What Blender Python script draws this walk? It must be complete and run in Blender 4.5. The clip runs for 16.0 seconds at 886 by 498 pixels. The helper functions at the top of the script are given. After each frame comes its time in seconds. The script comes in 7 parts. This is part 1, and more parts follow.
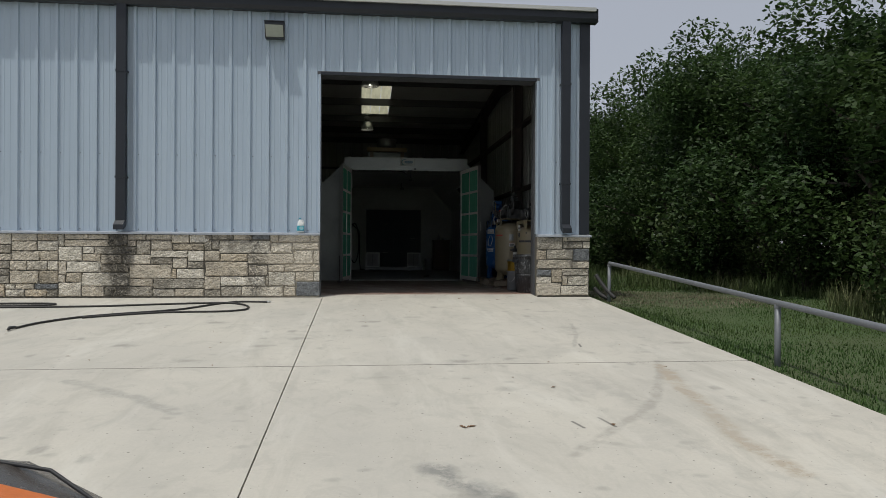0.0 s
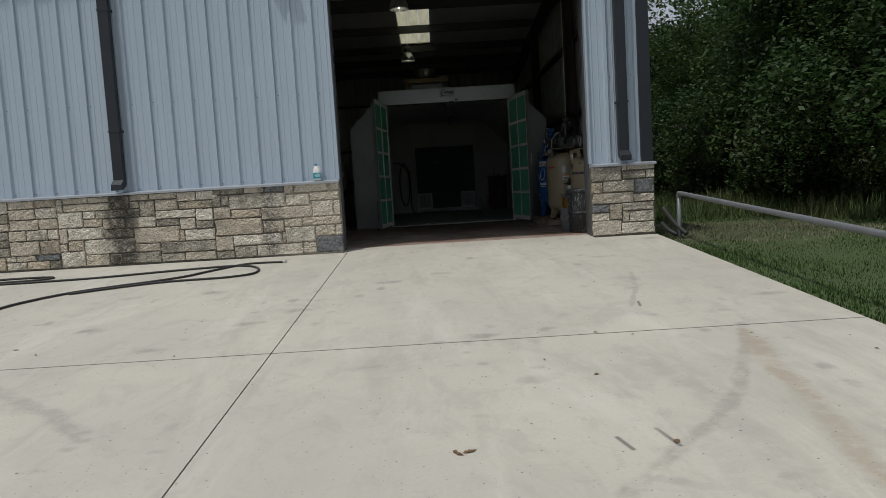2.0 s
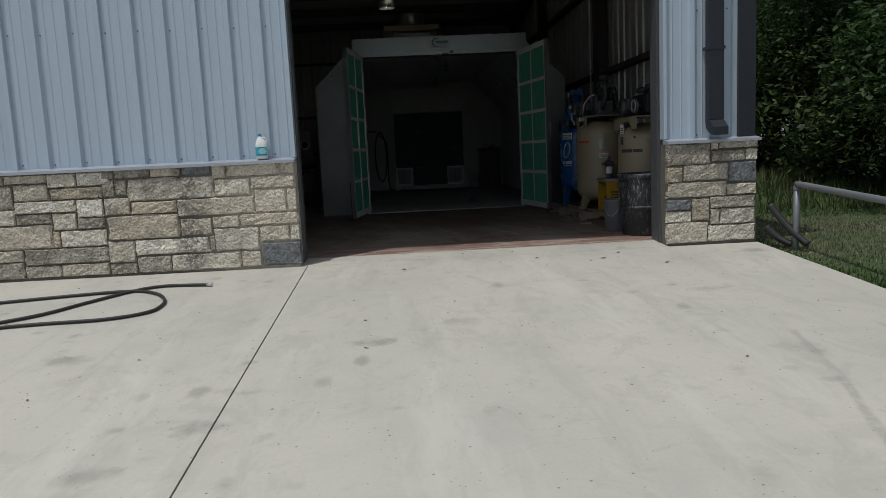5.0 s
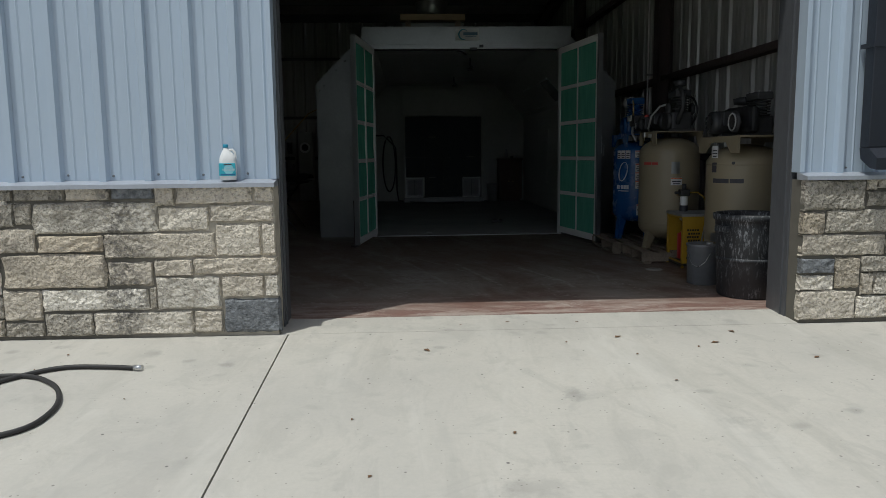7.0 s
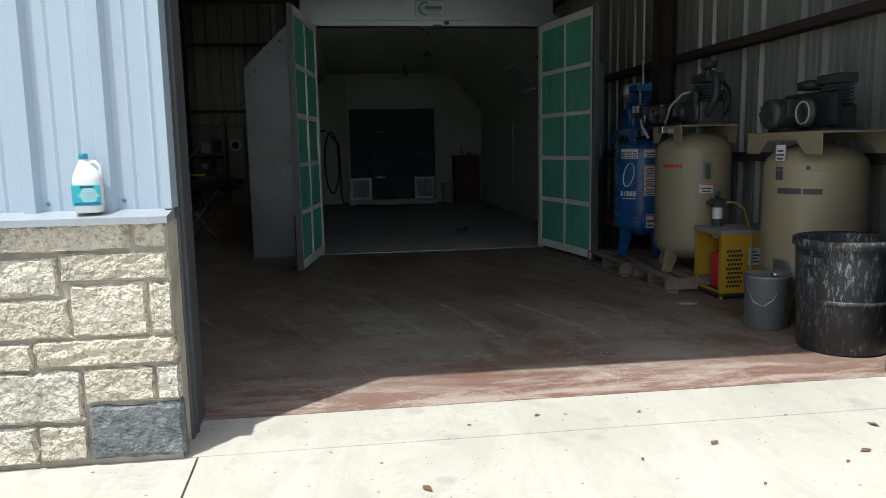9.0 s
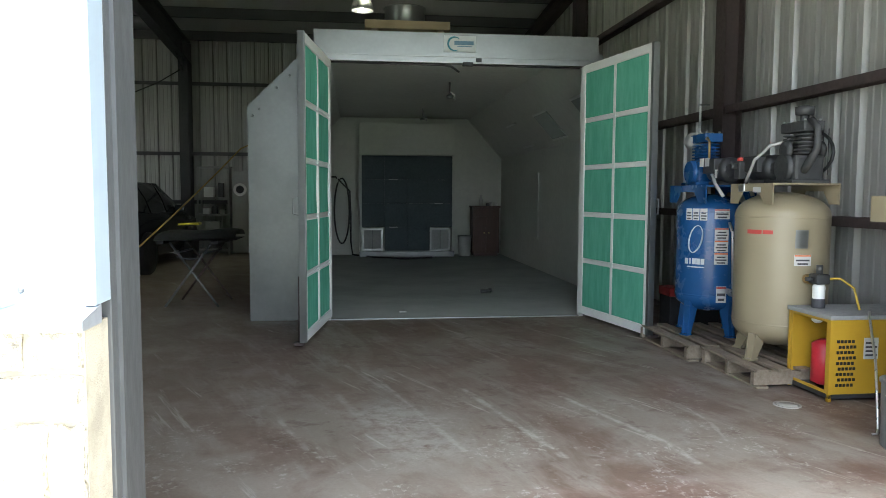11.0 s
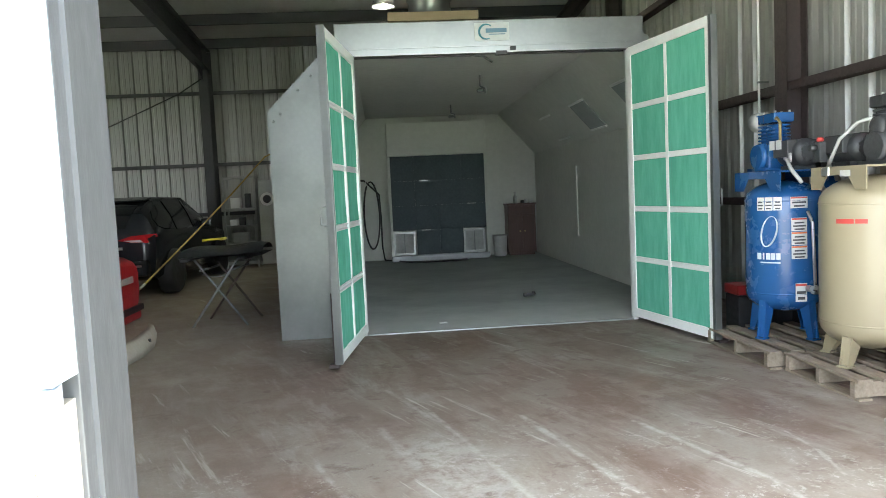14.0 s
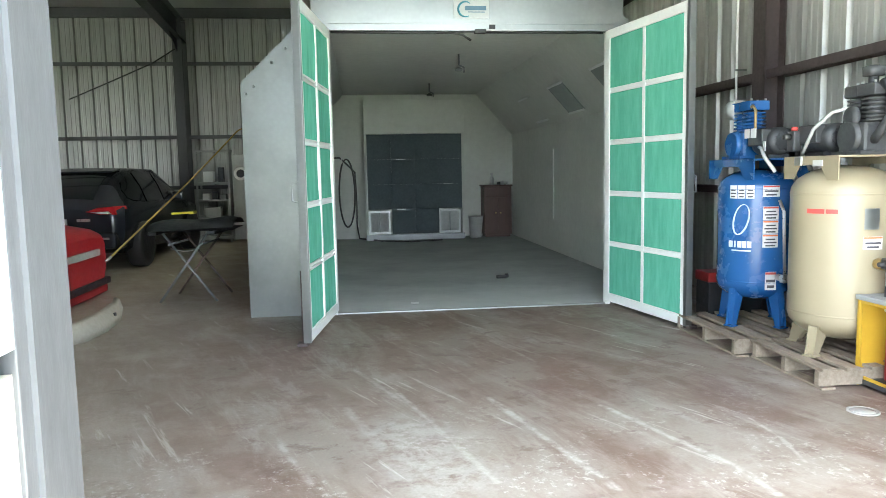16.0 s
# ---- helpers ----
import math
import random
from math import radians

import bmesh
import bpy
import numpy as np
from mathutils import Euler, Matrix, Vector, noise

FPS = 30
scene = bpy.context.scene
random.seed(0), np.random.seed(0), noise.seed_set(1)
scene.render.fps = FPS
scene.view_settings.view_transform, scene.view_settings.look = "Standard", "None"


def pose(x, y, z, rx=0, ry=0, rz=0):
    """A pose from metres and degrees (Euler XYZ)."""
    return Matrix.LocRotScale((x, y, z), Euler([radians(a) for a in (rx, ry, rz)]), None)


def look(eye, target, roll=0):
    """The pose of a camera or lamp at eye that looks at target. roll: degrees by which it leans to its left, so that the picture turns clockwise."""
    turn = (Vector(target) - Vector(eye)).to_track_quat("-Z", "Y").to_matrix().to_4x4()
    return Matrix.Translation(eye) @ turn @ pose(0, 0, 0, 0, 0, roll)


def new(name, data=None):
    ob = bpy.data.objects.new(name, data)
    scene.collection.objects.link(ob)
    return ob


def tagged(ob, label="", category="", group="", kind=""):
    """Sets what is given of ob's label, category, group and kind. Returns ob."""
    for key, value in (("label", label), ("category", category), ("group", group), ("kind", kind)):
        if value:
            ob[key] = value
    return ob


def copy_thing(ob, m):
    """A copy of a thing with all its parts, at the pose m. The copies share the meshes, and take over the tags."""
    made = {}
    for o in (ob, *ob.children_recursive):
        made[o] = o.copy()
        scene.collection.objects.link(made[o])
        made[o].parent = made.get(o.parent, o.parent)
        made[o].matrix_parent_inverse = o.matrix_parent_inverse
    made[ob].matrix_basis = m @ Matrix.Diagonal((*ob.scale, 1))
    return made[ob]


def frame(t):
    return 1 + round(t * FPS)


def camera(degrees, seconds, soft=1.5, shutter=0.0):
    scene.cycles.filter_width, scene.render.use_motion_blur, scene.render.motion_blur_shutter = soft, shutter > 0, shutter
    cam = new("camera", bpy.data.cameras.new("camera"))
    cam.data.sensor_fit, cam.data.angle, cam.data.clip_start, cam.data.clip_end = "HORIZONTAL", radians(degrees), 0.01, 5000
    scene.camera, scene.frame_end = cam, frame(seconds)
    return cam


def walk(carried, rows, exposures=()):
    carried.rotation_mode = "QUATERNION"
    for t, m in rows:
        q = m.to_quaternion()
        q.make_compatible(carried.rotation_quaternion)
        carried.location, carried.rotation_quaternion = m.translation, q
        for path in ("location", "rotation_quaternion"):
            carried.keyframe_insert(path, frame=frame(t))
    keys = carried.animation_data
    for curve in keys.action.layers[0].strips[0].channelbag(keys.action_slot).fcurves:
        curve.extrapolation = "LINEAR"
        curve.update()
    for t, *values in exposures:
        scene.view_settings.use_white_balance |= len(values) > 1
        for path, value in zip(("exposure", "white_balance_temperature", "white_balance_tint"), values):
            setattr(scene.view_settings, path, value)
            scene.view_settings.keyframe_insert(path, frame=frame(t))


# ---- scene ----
cam = camera(62.4, 16.0, soft=0.85)
# seconds and stops: the camera adapts to the dim hall as it comes up to the door
EXPOSURES = [(0, -0.25, 6600, 6), (0.5, -0.27, 6500, 6), (1.0, -0.33, 6550, 6), (1.5, -0.4, 6620, 6), (3.0, -0.45, 6480, 6), (6.0, -0.4, 6300, 6), (7.0, -0.17, 6270, 5), (8.0, 0.15, 6290, 5), (8.5, 0.4, 6300, 4), (9.0, 0.8, 6340, 3), (9.5, 1.56, 6340, 3), (10.0, 2.01, 6390, 2), (12.3, 4.34, 6340, 2), (13.0, 4.06, 6540, 2), (13.5, 3.91, 6590, 2), (14.0, 4.26, 6490, 2), (14.5, 4.78, 6320, 1), (15.3, 4.78, 6320, 1), (16.0, 4.68, 6320, 1)]
PATH = [
    (0, (0.282, -0.107, 0.8), (0.504, 1.881, 0.798), 0.3),
    (0.5, (0.66, 0.051, 0.827), (0.652, 2.051, 0.829), -0.9),
    (1, (0.917, 0.421, 0.851), (0.855, 2.419, 0.793), 0.2),
    (1.5, (0.933, 0.854, 0.833), (0.954, 2.851, 0.727), -1.3),
    (2, (0.945, 1.447, 0.864), (0.964, 3.439, 0.692), -3.4),
    (2.5, (0.884, 2.018, 0.832), (0.995, 4.011, 0.704), 0.6),
    (3, (0.668, 2.546, 0.878), (0.748, 4.539, 0.729), -2.4),
    (5.5, (0.635, 5.497, 1.068), (0.735, 7.474, 0.782), -2.6),
    (6, (0.62, 6.014, 1.119), (0.732, 7.988, 0.82), -1.2),
    (6.5, (0.572, 6.508, 1.154), (0.753, 8.479, 0.864), -0.7),
    (6.8, (0.517, 6.937, 1.145), (0.688, 8.911, 0.874), -1.0),
    (7, (0.492, 7.119, 1.203), (0.586, 9.1, 0.947), -0.6),
    (7.5, (0.472, 7.585, 1.173), (0.594, 9.564, 0.912), -0.9),
    (8, (0.433, 8.113, 1.213), (0.556, 10.094, 0.964), -1.8),
    (8.5, (0.37, 8.598, 1.249), (0.531, 10.58, 1.029), -1.2),
    (9, (0.325, 8.997, 1.284), (0.582, 10.961, 1.008), -1.1),
    (9.3, (0.317, 9.292, 1.274), (0.516, 11.27, 1.054), -2.6),
    (9.5, (0.336, 9.488, 1.303), (0.505, 11.471, 1.105), -1.7),
    (10, (0.317, 9.775, 1.327), (0.491, 11.763, 1.191), 0.3),
    (12.3, (0.201, 10.498, 1.367), (0.505, 12.465, 1.172), -1.0),
    (12.5, (0.194, 10.51, 1.366), (0.472, 12.481, 1.168), -0.5),
    (13, (0.206, 10.659, 1.355), (0.299, 12.648, 1.168), -4.1),
    (13.5, (0.243, 10.794, 1.364), (0.25, 12.783, 1.149), -5.3),
    (14, (0.232, 10.77, 1.383), (0.394, 12.757, 1.229), -2.7),
    (14.5, (0.239, 10.79, 1.4), (0.474, 12.772, 1.285), -1.4),
    (15, (0.233, 10.791, 1.409), (0.446, 12.777, 1.309), -0.6),
    (15.5, (0.231, 10.786, 1.396), (0.384, 12.776, 1.266), -1.1),
    (16, (0.269, 10.823, 1.376), (0.493, 12.8, 1.166), -1.1),
]
walk(cam, [(t, look(eye, target, roll)) for t, eye, target, roll in PATH], EXPOSURES)

# ---- daylight: a high hazy sun behind the walker's left shoulder ----
SUN_WAY = Vector((0.9, 0.82, -3.68)).normalized()
world = bpy.data.worlds.new("sky")
scene.world = world
world.use_nodes = True
wn, wl = world.node_tree.nodes, world.node_tree.links
sky = wn.new("ShaderNodeTexSky")
sky.sky_type = "NISHITA"
sky.sun_disc = False
sky.sun_elevation = math.asin(-SUN_WAY.z)
sky.sun_rotation = math.atan2(-SUN_WAY.x, -SUN_WAY.y)
sky.air_density, sky.dust_density, sky.ozone_density = 1.0, 4.0, 1.0
haze = wn.new("ShaderNodeMix")
haze.data_type = "RGBA"
haze.inputs[0].default_value = 0.6
haze.inputs[7].default_value = (6.6, 6.7, 7.6, 1)
wl.new(sky.outputs[0], haze.inputs[6])
wl.new(haze.outputs[2], wn["Background"].inputs[0])
wn["Background"].inputs[1].default_value = 0.1
sun = new("sun", bpy.data.lights.new("sun", "SUN"))
sun.data.energy, sun.data.angle, sun.data.color = 2.9, radians(0.8), (1.0, 0.97, 0.92)
sun.matrix_world = look((-20, -18, 70), Vector((-20, -18, 70)) + SUN_WAY)
scene.view_settings.exposure = 0.0
# ---- materials ----
class Nodes:
    """Small helper to write node trees in few lines."""

    def __init__(self, name):
        self.m = bpy.data.materials.new(name)
        self.m.use_nodes = True
        self.t = self.m.node_tree
        self.b = self.t.nodes["Principled BSDF"]
        self.pos = self.t.nodes.new("ShaderNodeNewGeometry").outputs["Position"]

    def put(self, sock, v):
        if isinstance(v, bpy.types.NodeSocket):
            self.t.links.new(v, sock)
        elif isinstance(v, (tuple, list)) and len(v) == 3 and sock.type == "RGBA":
            sock.default_value = (*v, 1)
        else:
            sock.default_value = v

    def scaled(self, v, s):
        n = self.t.nodes.new("ShaderNodeVectorMath")
        n.operation = "MULTIPLY"
        self.put(n.inputs[0], v)
        n.inputs[1].default_value = s
        return n.outputs[0]

    def noise(self, scale, detail=4, rough=0.6, stretch=None, distort=0.0):
        n = self.t.nodes.new("ShaderNodeTexNoise")
        self.put(n.inputs["Vector"], self.scaled(self.pos, stretch) if stretch else self.pos)
        n.inputs["Scale"].default_value, n.inputs["Detail"].default_value, n.inputs["Roughness"].default_value = scale, detail, rough
        n.inputs["Distortion"].default_value = distort
        return n.outputs["Fac"]

    def cells(self, scale, feature="F1", stretch=None):
        n = self.t.nodes.new("ShaderNodeTexVoronoi")
        n.feature = feature
        self.put(n.inputs["Vector"], self.scaled(self.pos, stretch) if stretch else self.pos)
        n.inputs["Scale"].default_value = scale
        return n.outputs["Distance"]

    def turned(self, scale, detail, rough, angle, stretch, distort=0.0):
        """Noise drawn out along a line on plan, angle in degrees from the x axis."""
        mp = self.t.nodes.new("ShaderNodeMapping")
        mp.vector_type = "TEXTURE"
        self.put(mp.inputs[0], self.pos)
        mp.inputs["Rotation"].default_value = (0, 0, radians(angle))
        mp.inputs["Scale"].default_value = stretch
        n = self.t.nodes.new("ShaderNodeTexNoise")
        self.put(n.inputs["Vector"], mp.outputs[0])
        n.inputs["Scale"].default_value, n.inputs["Detail"].default_value, n.inputs["Roughness"].default_value = scale, detail, rough
        n.inputs["Distortion"].default_value = distort
        return n.outputs["Fac"]

    def step(self, v, lo, hi, a=0.0, b=1.0):
        n = self.t.nodes.new("ShaderNodeMapRange")
        self.put(n.inputs[0], v)
        for i, x in enumerate((lo, hi, a, b)):
            n.inputs[i + 1].default_value = x
        return n.outputs[0]

    def math(self, op, a, b=0.0):
        n = self.t.nodes.new("ShaderNodeMath")
        n.operation = op
        self.put(n.inputs[0], a)
        self.put(n.inputs[1], b)
        return n.outputs[0]

    def mix(self, f, a, b, mode="MIX"):
        n = self.t.nodes.new("ShaderNodeMix")
        n.data_type = "RGBA"
        n.blend_type = mode
        self.put(n.inputs[0], f)
        self.put(n.inputs[6], a)
        self.put(n.inputs[7], b)
        return n.outputs[2]

    def axis(self, i):
        n = self.t.nodes.new("ShaderNodeSeparateXYZ")
        self.put(n.inputs[0], self.pos)
        return n.outputs[i]

    def near_line(self, pts):
        """Distance on plan to a broken line through pts (x, y)."""
        def vec(op, a, b):
            n = self.t.nodes.new("ShaderNodeVectorMath")
            n.operation = op
            self.put(n.inputs[0], a)
            if op == "SCALE":
                self.put(n.inputs["Scale"], b)
            elif b is not None:
                self.put(n.inputs[1], b)
            return n
        flat, best = self.scaled(self.pos, (1, 1, 0)), None
        for (ax, ay), (bx, by) in zip(pts, pts[1:]):
            d = (bx - ax, by - ay, 0.0)
            pa = vec("SUBTRACT", flat, (ax, ay, 0.0)).outputs[0]
            h = self.step(vec("DOT_PRODUCT", pa, d).outputs["Value"], 0.0, d[0] ** 2 + d[1] ** 2)
            along = vec("SCALE", d, h).outputs[0]
            ln = vec("LENGTH", vec("SUBTRACT", pa, along).outputs[0], None).outputs["Value"]
            best = ln if best is None else self.math("MINIMUM", best, ln)
        return best

    def random(self):
        return self.t.nodes.new("ShaderNodeObjectInfo").outputs["Random"]

    def island(self):
        return self.t.nodes.new("ShaderNodeNewGeometry").outputs["Random Per Island"]

    def bump(self, height, strength=0.3, dist=0.01):
        n = self.t.nodes.new("ShaderNodeBump")
        self.put(n.inputs["Height"], height)
        n.inputs["Strength"].default_value, n.inputs["Distance"].default_value = strength, dist
        self.t.links.new(n.outputs[0], self.b.inputs["Normal"])

    def done(self, color, rough=0.6, metal=0.0, spec=0.5):
        self.put(self.b.inputs["Base Color"], color)
        self.put(self.b.inputs["Roughness"], rough)
        self.put(self.b.inputs["Metallic"], metal)
        self.b.inputs["Specular IOR Level"].default_value = spec
        return self.m


def mat(name, c, rough=0.55, metal=0.0, c2=None, s1=2.0, s2=25.0, amount=0.6, bump=0.15, bs=120.0, rnd=0.0, spec=0.5, stretch=None, dist=0.004):
    """A worn surface: colour c going to c2 in patches at two scales, fine relief, and a little difference from piece to piece."""
    k = Nodes(name)
    c2 = c2 or tuple(x * 0.72 for x in c)
    a, b = k.noise(s1, 4, stretch=stretch), k.noise(s2, 5, stretch=stretch)
    f = k.math("MULTIPLY", k.step(k.math("ADD", k.math("MULTIPLY", a, 0.6), k.math("MULTIPLY", b, 0.4)), 0.38, 0.66), amount)
    col = k.mix(f, c, c2)
    if rnd:
        col = k.mix(1.0, col, k.step(k.random(), 0, 1, 1 - rnd, 1 + rnd), "MULTIPLY")
    k.bump(k.noise(bs, 3, stretch=stretch), bump, dist)
    return k.done(col, k.step(b, 0.3, 0.7, rough * 0.85, min(1, rough * 1.15)), metal, spec)


def concrete_material():
    k = Nodes("driveway concrete")
    big, mid, fine = k.noise(0.35, 4), k.noise(1.6, 6, 0.65), k.noise(45, 5)
    col = k.mix(k.step(big, 0.35, 0.65), (0.51, 0.487, 0.43), (0.437, 0.42, 0.379))
    col = k.mix(k.step(mid, 0.48, 0.72, 0, 0.45), col, (0.37, 0.36, 0.33))
    smear = k.noise(1.3, 5, 0.6, (1.0, 0.45, 1.0), 1.2)
    col = k.mix(k.step(smear, 0.58, 0.74, 0, 0.5), col, (0.29, 0.285, 0.265))
    col = k.mix(k.step(k.noise(3.1, 6, 0.68, (1.0, 0.7, 0.0), 1.0), 0.53, 0.61, 0, 0.4), col, (0.375, 0.36, 0.325))
    # scattered foot and tyre scuffs
    for scale, stretch, amt in ((1.25, (0.7, 1.25, 0.0), 0.9), (2.1, (1.2, 0.8, 0.0), 0.75), (3.4, (0.8, 1.1, 0.0), 0.6)):
        blot = k.step(k.math("ADD", k.cells(scale, "F1", stretch), k.math("MULTIPLY", k.math("SUBTRACT", k.noise(7, 5, 0.7), 0.5), 0.35)), 0.17, 0.06)
        col = k.mix(k.math("MULTIPLY", blot, k.step(k.noise(0.8, 3), 0.4, 0.56, 0, amt)), col, (0.285, 0.275, 0.25))
    wob = k.math("MULTIPLY", k.math("SUBTRACT", k.noise(4, 5, 0.65), 0.5), 0.22)
    # a curved tyre track, a rusty run, a broad faint band and a few skid marks
    for pts, w, tone, amt in (
        (((3.25, 6.95), (3.0, 6.31), (2.68, 5.62), (2.38, 5.19), (2.03, 4.8), (1.6, 4.3)), 0.06, (0.25, 0.235, 0.21), 0.5),
        (((3.19, 6.75), (3.0, 5.86), (2.96, 5.36), (2.79, 4.62), (2.82, 3.9)), 0.1, (0.34, 0.285, 0.215), 0.75),
        (((2.2, 6.5), (2.42, 5.64), (2.43, 5.04), (2.46, 4.49), (2.52, 3.9)), 0.12, (0.33, 0.32, 0.29), 0.45),
        (((3.04, 9.3), (2.86, 8.47), (2.62, 7.75)), 0.035, (0.26, 0.25, 0.23), 0.5),
        (((0.7, 4.15), (0.82, 3.9), (1.03, 3.7)), 0.12, (0.19, 0.195, 0.185), 0.85),
        (((-2.2, 6.45), (-1.45, 5.84), (-1.05, 5.4)), 0.08, (0.24, 0.24, 0.225), 0.5)):
        f = k.step(k.math("ADD", k.near_line(pts), k.math("MULTIPLY", wob, min(1.0, w * 9))), w, w * 0.35, 0, amt)
        col = k.mix(k.math("MULTIPLY", f, k.step(k.noise(6, 5, 0.7), 0.35, 0.55)), col, tone)
    for pts in (((2.01, 5.07), (2.06, 4.85)), ((1.79, 4.99), (1.83, 4.84)), ((2.72, 7.9), (2.69, 7.72))):
        col = k.mix(k.step(k.near_line(pts), 0.018, 0.006, 0, 0.8), col, (0.09, 0.09, 0.085))
    col = k.mix(k.step(fine, 0.35, 0.7, 0, 0.2), col, (0.34, 0.33, 0.305))
    # trowel scratches across the drive, footprints, specks of grit
    scratch = k.math("MULTIPLY", k.step(k.noise(5, 6, 0.75, (0.6, 9.0, 0.0), 0.3), 0.6, 0.68), k.step(k.noise(1.1, 4, 0.6, (1, 1, 0)), 0.5, 0.62, 0, 0.5))
    col = k.mix(scratch, col, (0.25, 0.245, 0.23))
    streak = k.step(k.noise(1.0, 6, 0.7, (2.4, 0.5, 0.0), 0.8), 0.52, 0.66, 0, 0.5)
    col = k.mix(streak, col, (0.37, 0.355, 0.315))
    pale = k.step(k.noise(0.9, 5, 0.65, (2.0, 0.45, 0.0), 0.5), 0.54, 0.66, 0, 0.45)
    col = k.mix(pale, col, (0.56, 0.545, 0.495))
    for scale, size, amt in ((9, 0.07, 0.7), (4.5, 0.045, 0.9), (16, 0.09, 0.5)):
        col = k.mix(k.step(k.cells(scale, "F1", (1, 1, 0)), size, size * 0.6, 0, amt), col, (0.13, 0.125, 0.115))
    k.bump(k.math("ADD", k.noise(160, 3), k.math("MULTIPLY", k.noise(14, 4), 0.6)), 0.25, 0.004)
    return k.done(col, 0.85, 0, 0.3)


def stained_floor_material():
    k = Nodes("red stained concrete floor")
    big, mid = k.noise(0.5, 5, 0.6), k.noise(1.7, 7, 0.7)
    drag, drag2 = k.turned(1.5, 7, 0.7, -72, (3.2, 1.0, 1.0), 0.5), k.turned(4.2, 7, 0.72, -70, (3.6, 0.9, 1.0), 0.4)
    col = k.mix(k.step(big, 0.4, 0.6), (0.135, 0.084, 0.062), (0.17, 0.126, 0.098))
    # grey film of dust, worn thicker in drawn-out patches
    col = k.mix(k.step(drag, 0.47, 0.6, 0, 0.7), col, (0.265, 0.238, 0.198))
    col = k.mix(k.step(mid, 0.52, 0.59, 0, 0.65), col, (0.235, 0.208, 0.172))
    col = k.mix(k.step(drag2, 0.54, 0.64, 0, 0.5), col, (0.32, 0.295, 0.26))
    col = k.mix(k.step(k.noise(4.5, 7, 0.75, (0.8, 1.1, 1), 0.4), 0.55, 0.62, 0, 0.65), col, (0.12, 0.072, 0.058))
    y = k.axis(1)
    near = k.step(k.math("ADD", y, k.math("MULTIPLY", mid, 2)), 16.6, 14.6)
    col = k.mix(k.math("MULTIPLY", near, k.step(k.noise(1.15, 6, 0.65, None, 0.5), 0.46, 0.6, 0, 0.6)), col, (0.31, 0.28, 0.245))
    col = k.mix(k.step(k.math("ADD", y, k.math("MULTIPLY", mid, 1.2)), 14.0, 13.3, 0, 0.85), col, k.mix(k.step(k.noise(2.2, 7, 0.75, (0.7, 2.5, 1), 0.4), 0.46, 0.58), (0.21, 0.112, 0.09), (0.43, 0.345, 0.3)))
    # tan left side, painted paler to make up for weak light there
    col = k.mix(k.step(k.math("ADD", k.axis(0), k.math("MULTIPLY", mid, 2)), 0.9, -0.9, 0, 0.85), col, k.mix(k.step(drag, 0.4, 0.62), (0.29, 0.25, 0.2), (0.37, 0.33, 0.275)))
    # broken flakes of pale paint and thin scrapes
    flake = k.math("MULTIPLY", k.step(k.noise(22, 7, 0.8), 0.54, 0.58), k.step(k.noise(1.9, 5, 0.7), 0.5, 0.58, 0, 0.5))
    col = k.mix(k.math("MULTIPLY", flake, near), col, (0.56, 0.55, 0.51))
    thin = k.math("MULTIPLY", k.step(k.turned(7.0, 6, 0.7, -64, (9.0, 0.7, 1.0), 0.25), 0.6, 0.66), k.step(k.noise(0.9, 4), 0.45, 0.56, 0, 0.6))
    col = k.mix(thin, col, (0.5, 0.475, 0.43))
    wob = k.math("MULTIPLY", k.math("SUBTRACT", k.noise(7, 5, 0.7), 0.5), 0.16)
    # pale scrapes running out through the doorway
    for pts, w, amt in ((((0.45, 15.4), (0.62, 14.75), (0.84, 13.9)), 0.028, 0.75), (((1.02, 15.1), (1.16, 14.5), (1.34, 13.75)), 0.036, 0.95), (((1.64, 14.85), (1.82, 14.3), (1.96, 13.9), (1.98, 13.6)), 0.036, 1.0), (((2.36, 14.5), (2.36, 14.2), (2.3, 13.9)), 0.02, 0.7), (((0.15, 15.05), (0.35, 14.4)), 0.05, 0.55), (((0.2, 15.9), (0.5, 15.1)), 0.03, 0.65), (((-0.2, 14.6), (0.02, 14.0)), 0.03, 0.6), (((1.3, 16.6), (1.5, 15.9)), 0.03, 0.5)):
        f = k.step(k.math("ADD", k.near_line(pts), k.math("MULTIPLY", wob, 0.35)), w * 0.8, w * 0.25, 0, amt * 0.8)
        col = k.mix(k.math("MULTIPLY", f, k.step(k.noise(9, 5, 0.7), 0.36, 0.55, 0, 0.8)), col, (0.45, 0.43, 0.39))
    patch = k.step(k.math("ADD", k.near_line(((0.45, 14.6), (0.62, 14.0))), wob), 0.34, 0.1, 0, 0.45)
    col = k.mix(k.math("MULTIPLY", patch, k.step(k.noise(11, 6, 0.75), 0.42, 0.54)), col, (0.43, 0.42, 0.385))
    col = k.mix(k.step(k.noise(60, 5), 0.4, 0.7, 0, 0.22), col, (0.15, 0.115, 0.1))
    k.bump(k.math("ADD", k.noise(90, 4), mid), 0.2, 0.004)
    return k.done(col, k.step(mid, 0.35, 0.65, 0.42, 0.7), 0, 0.4)


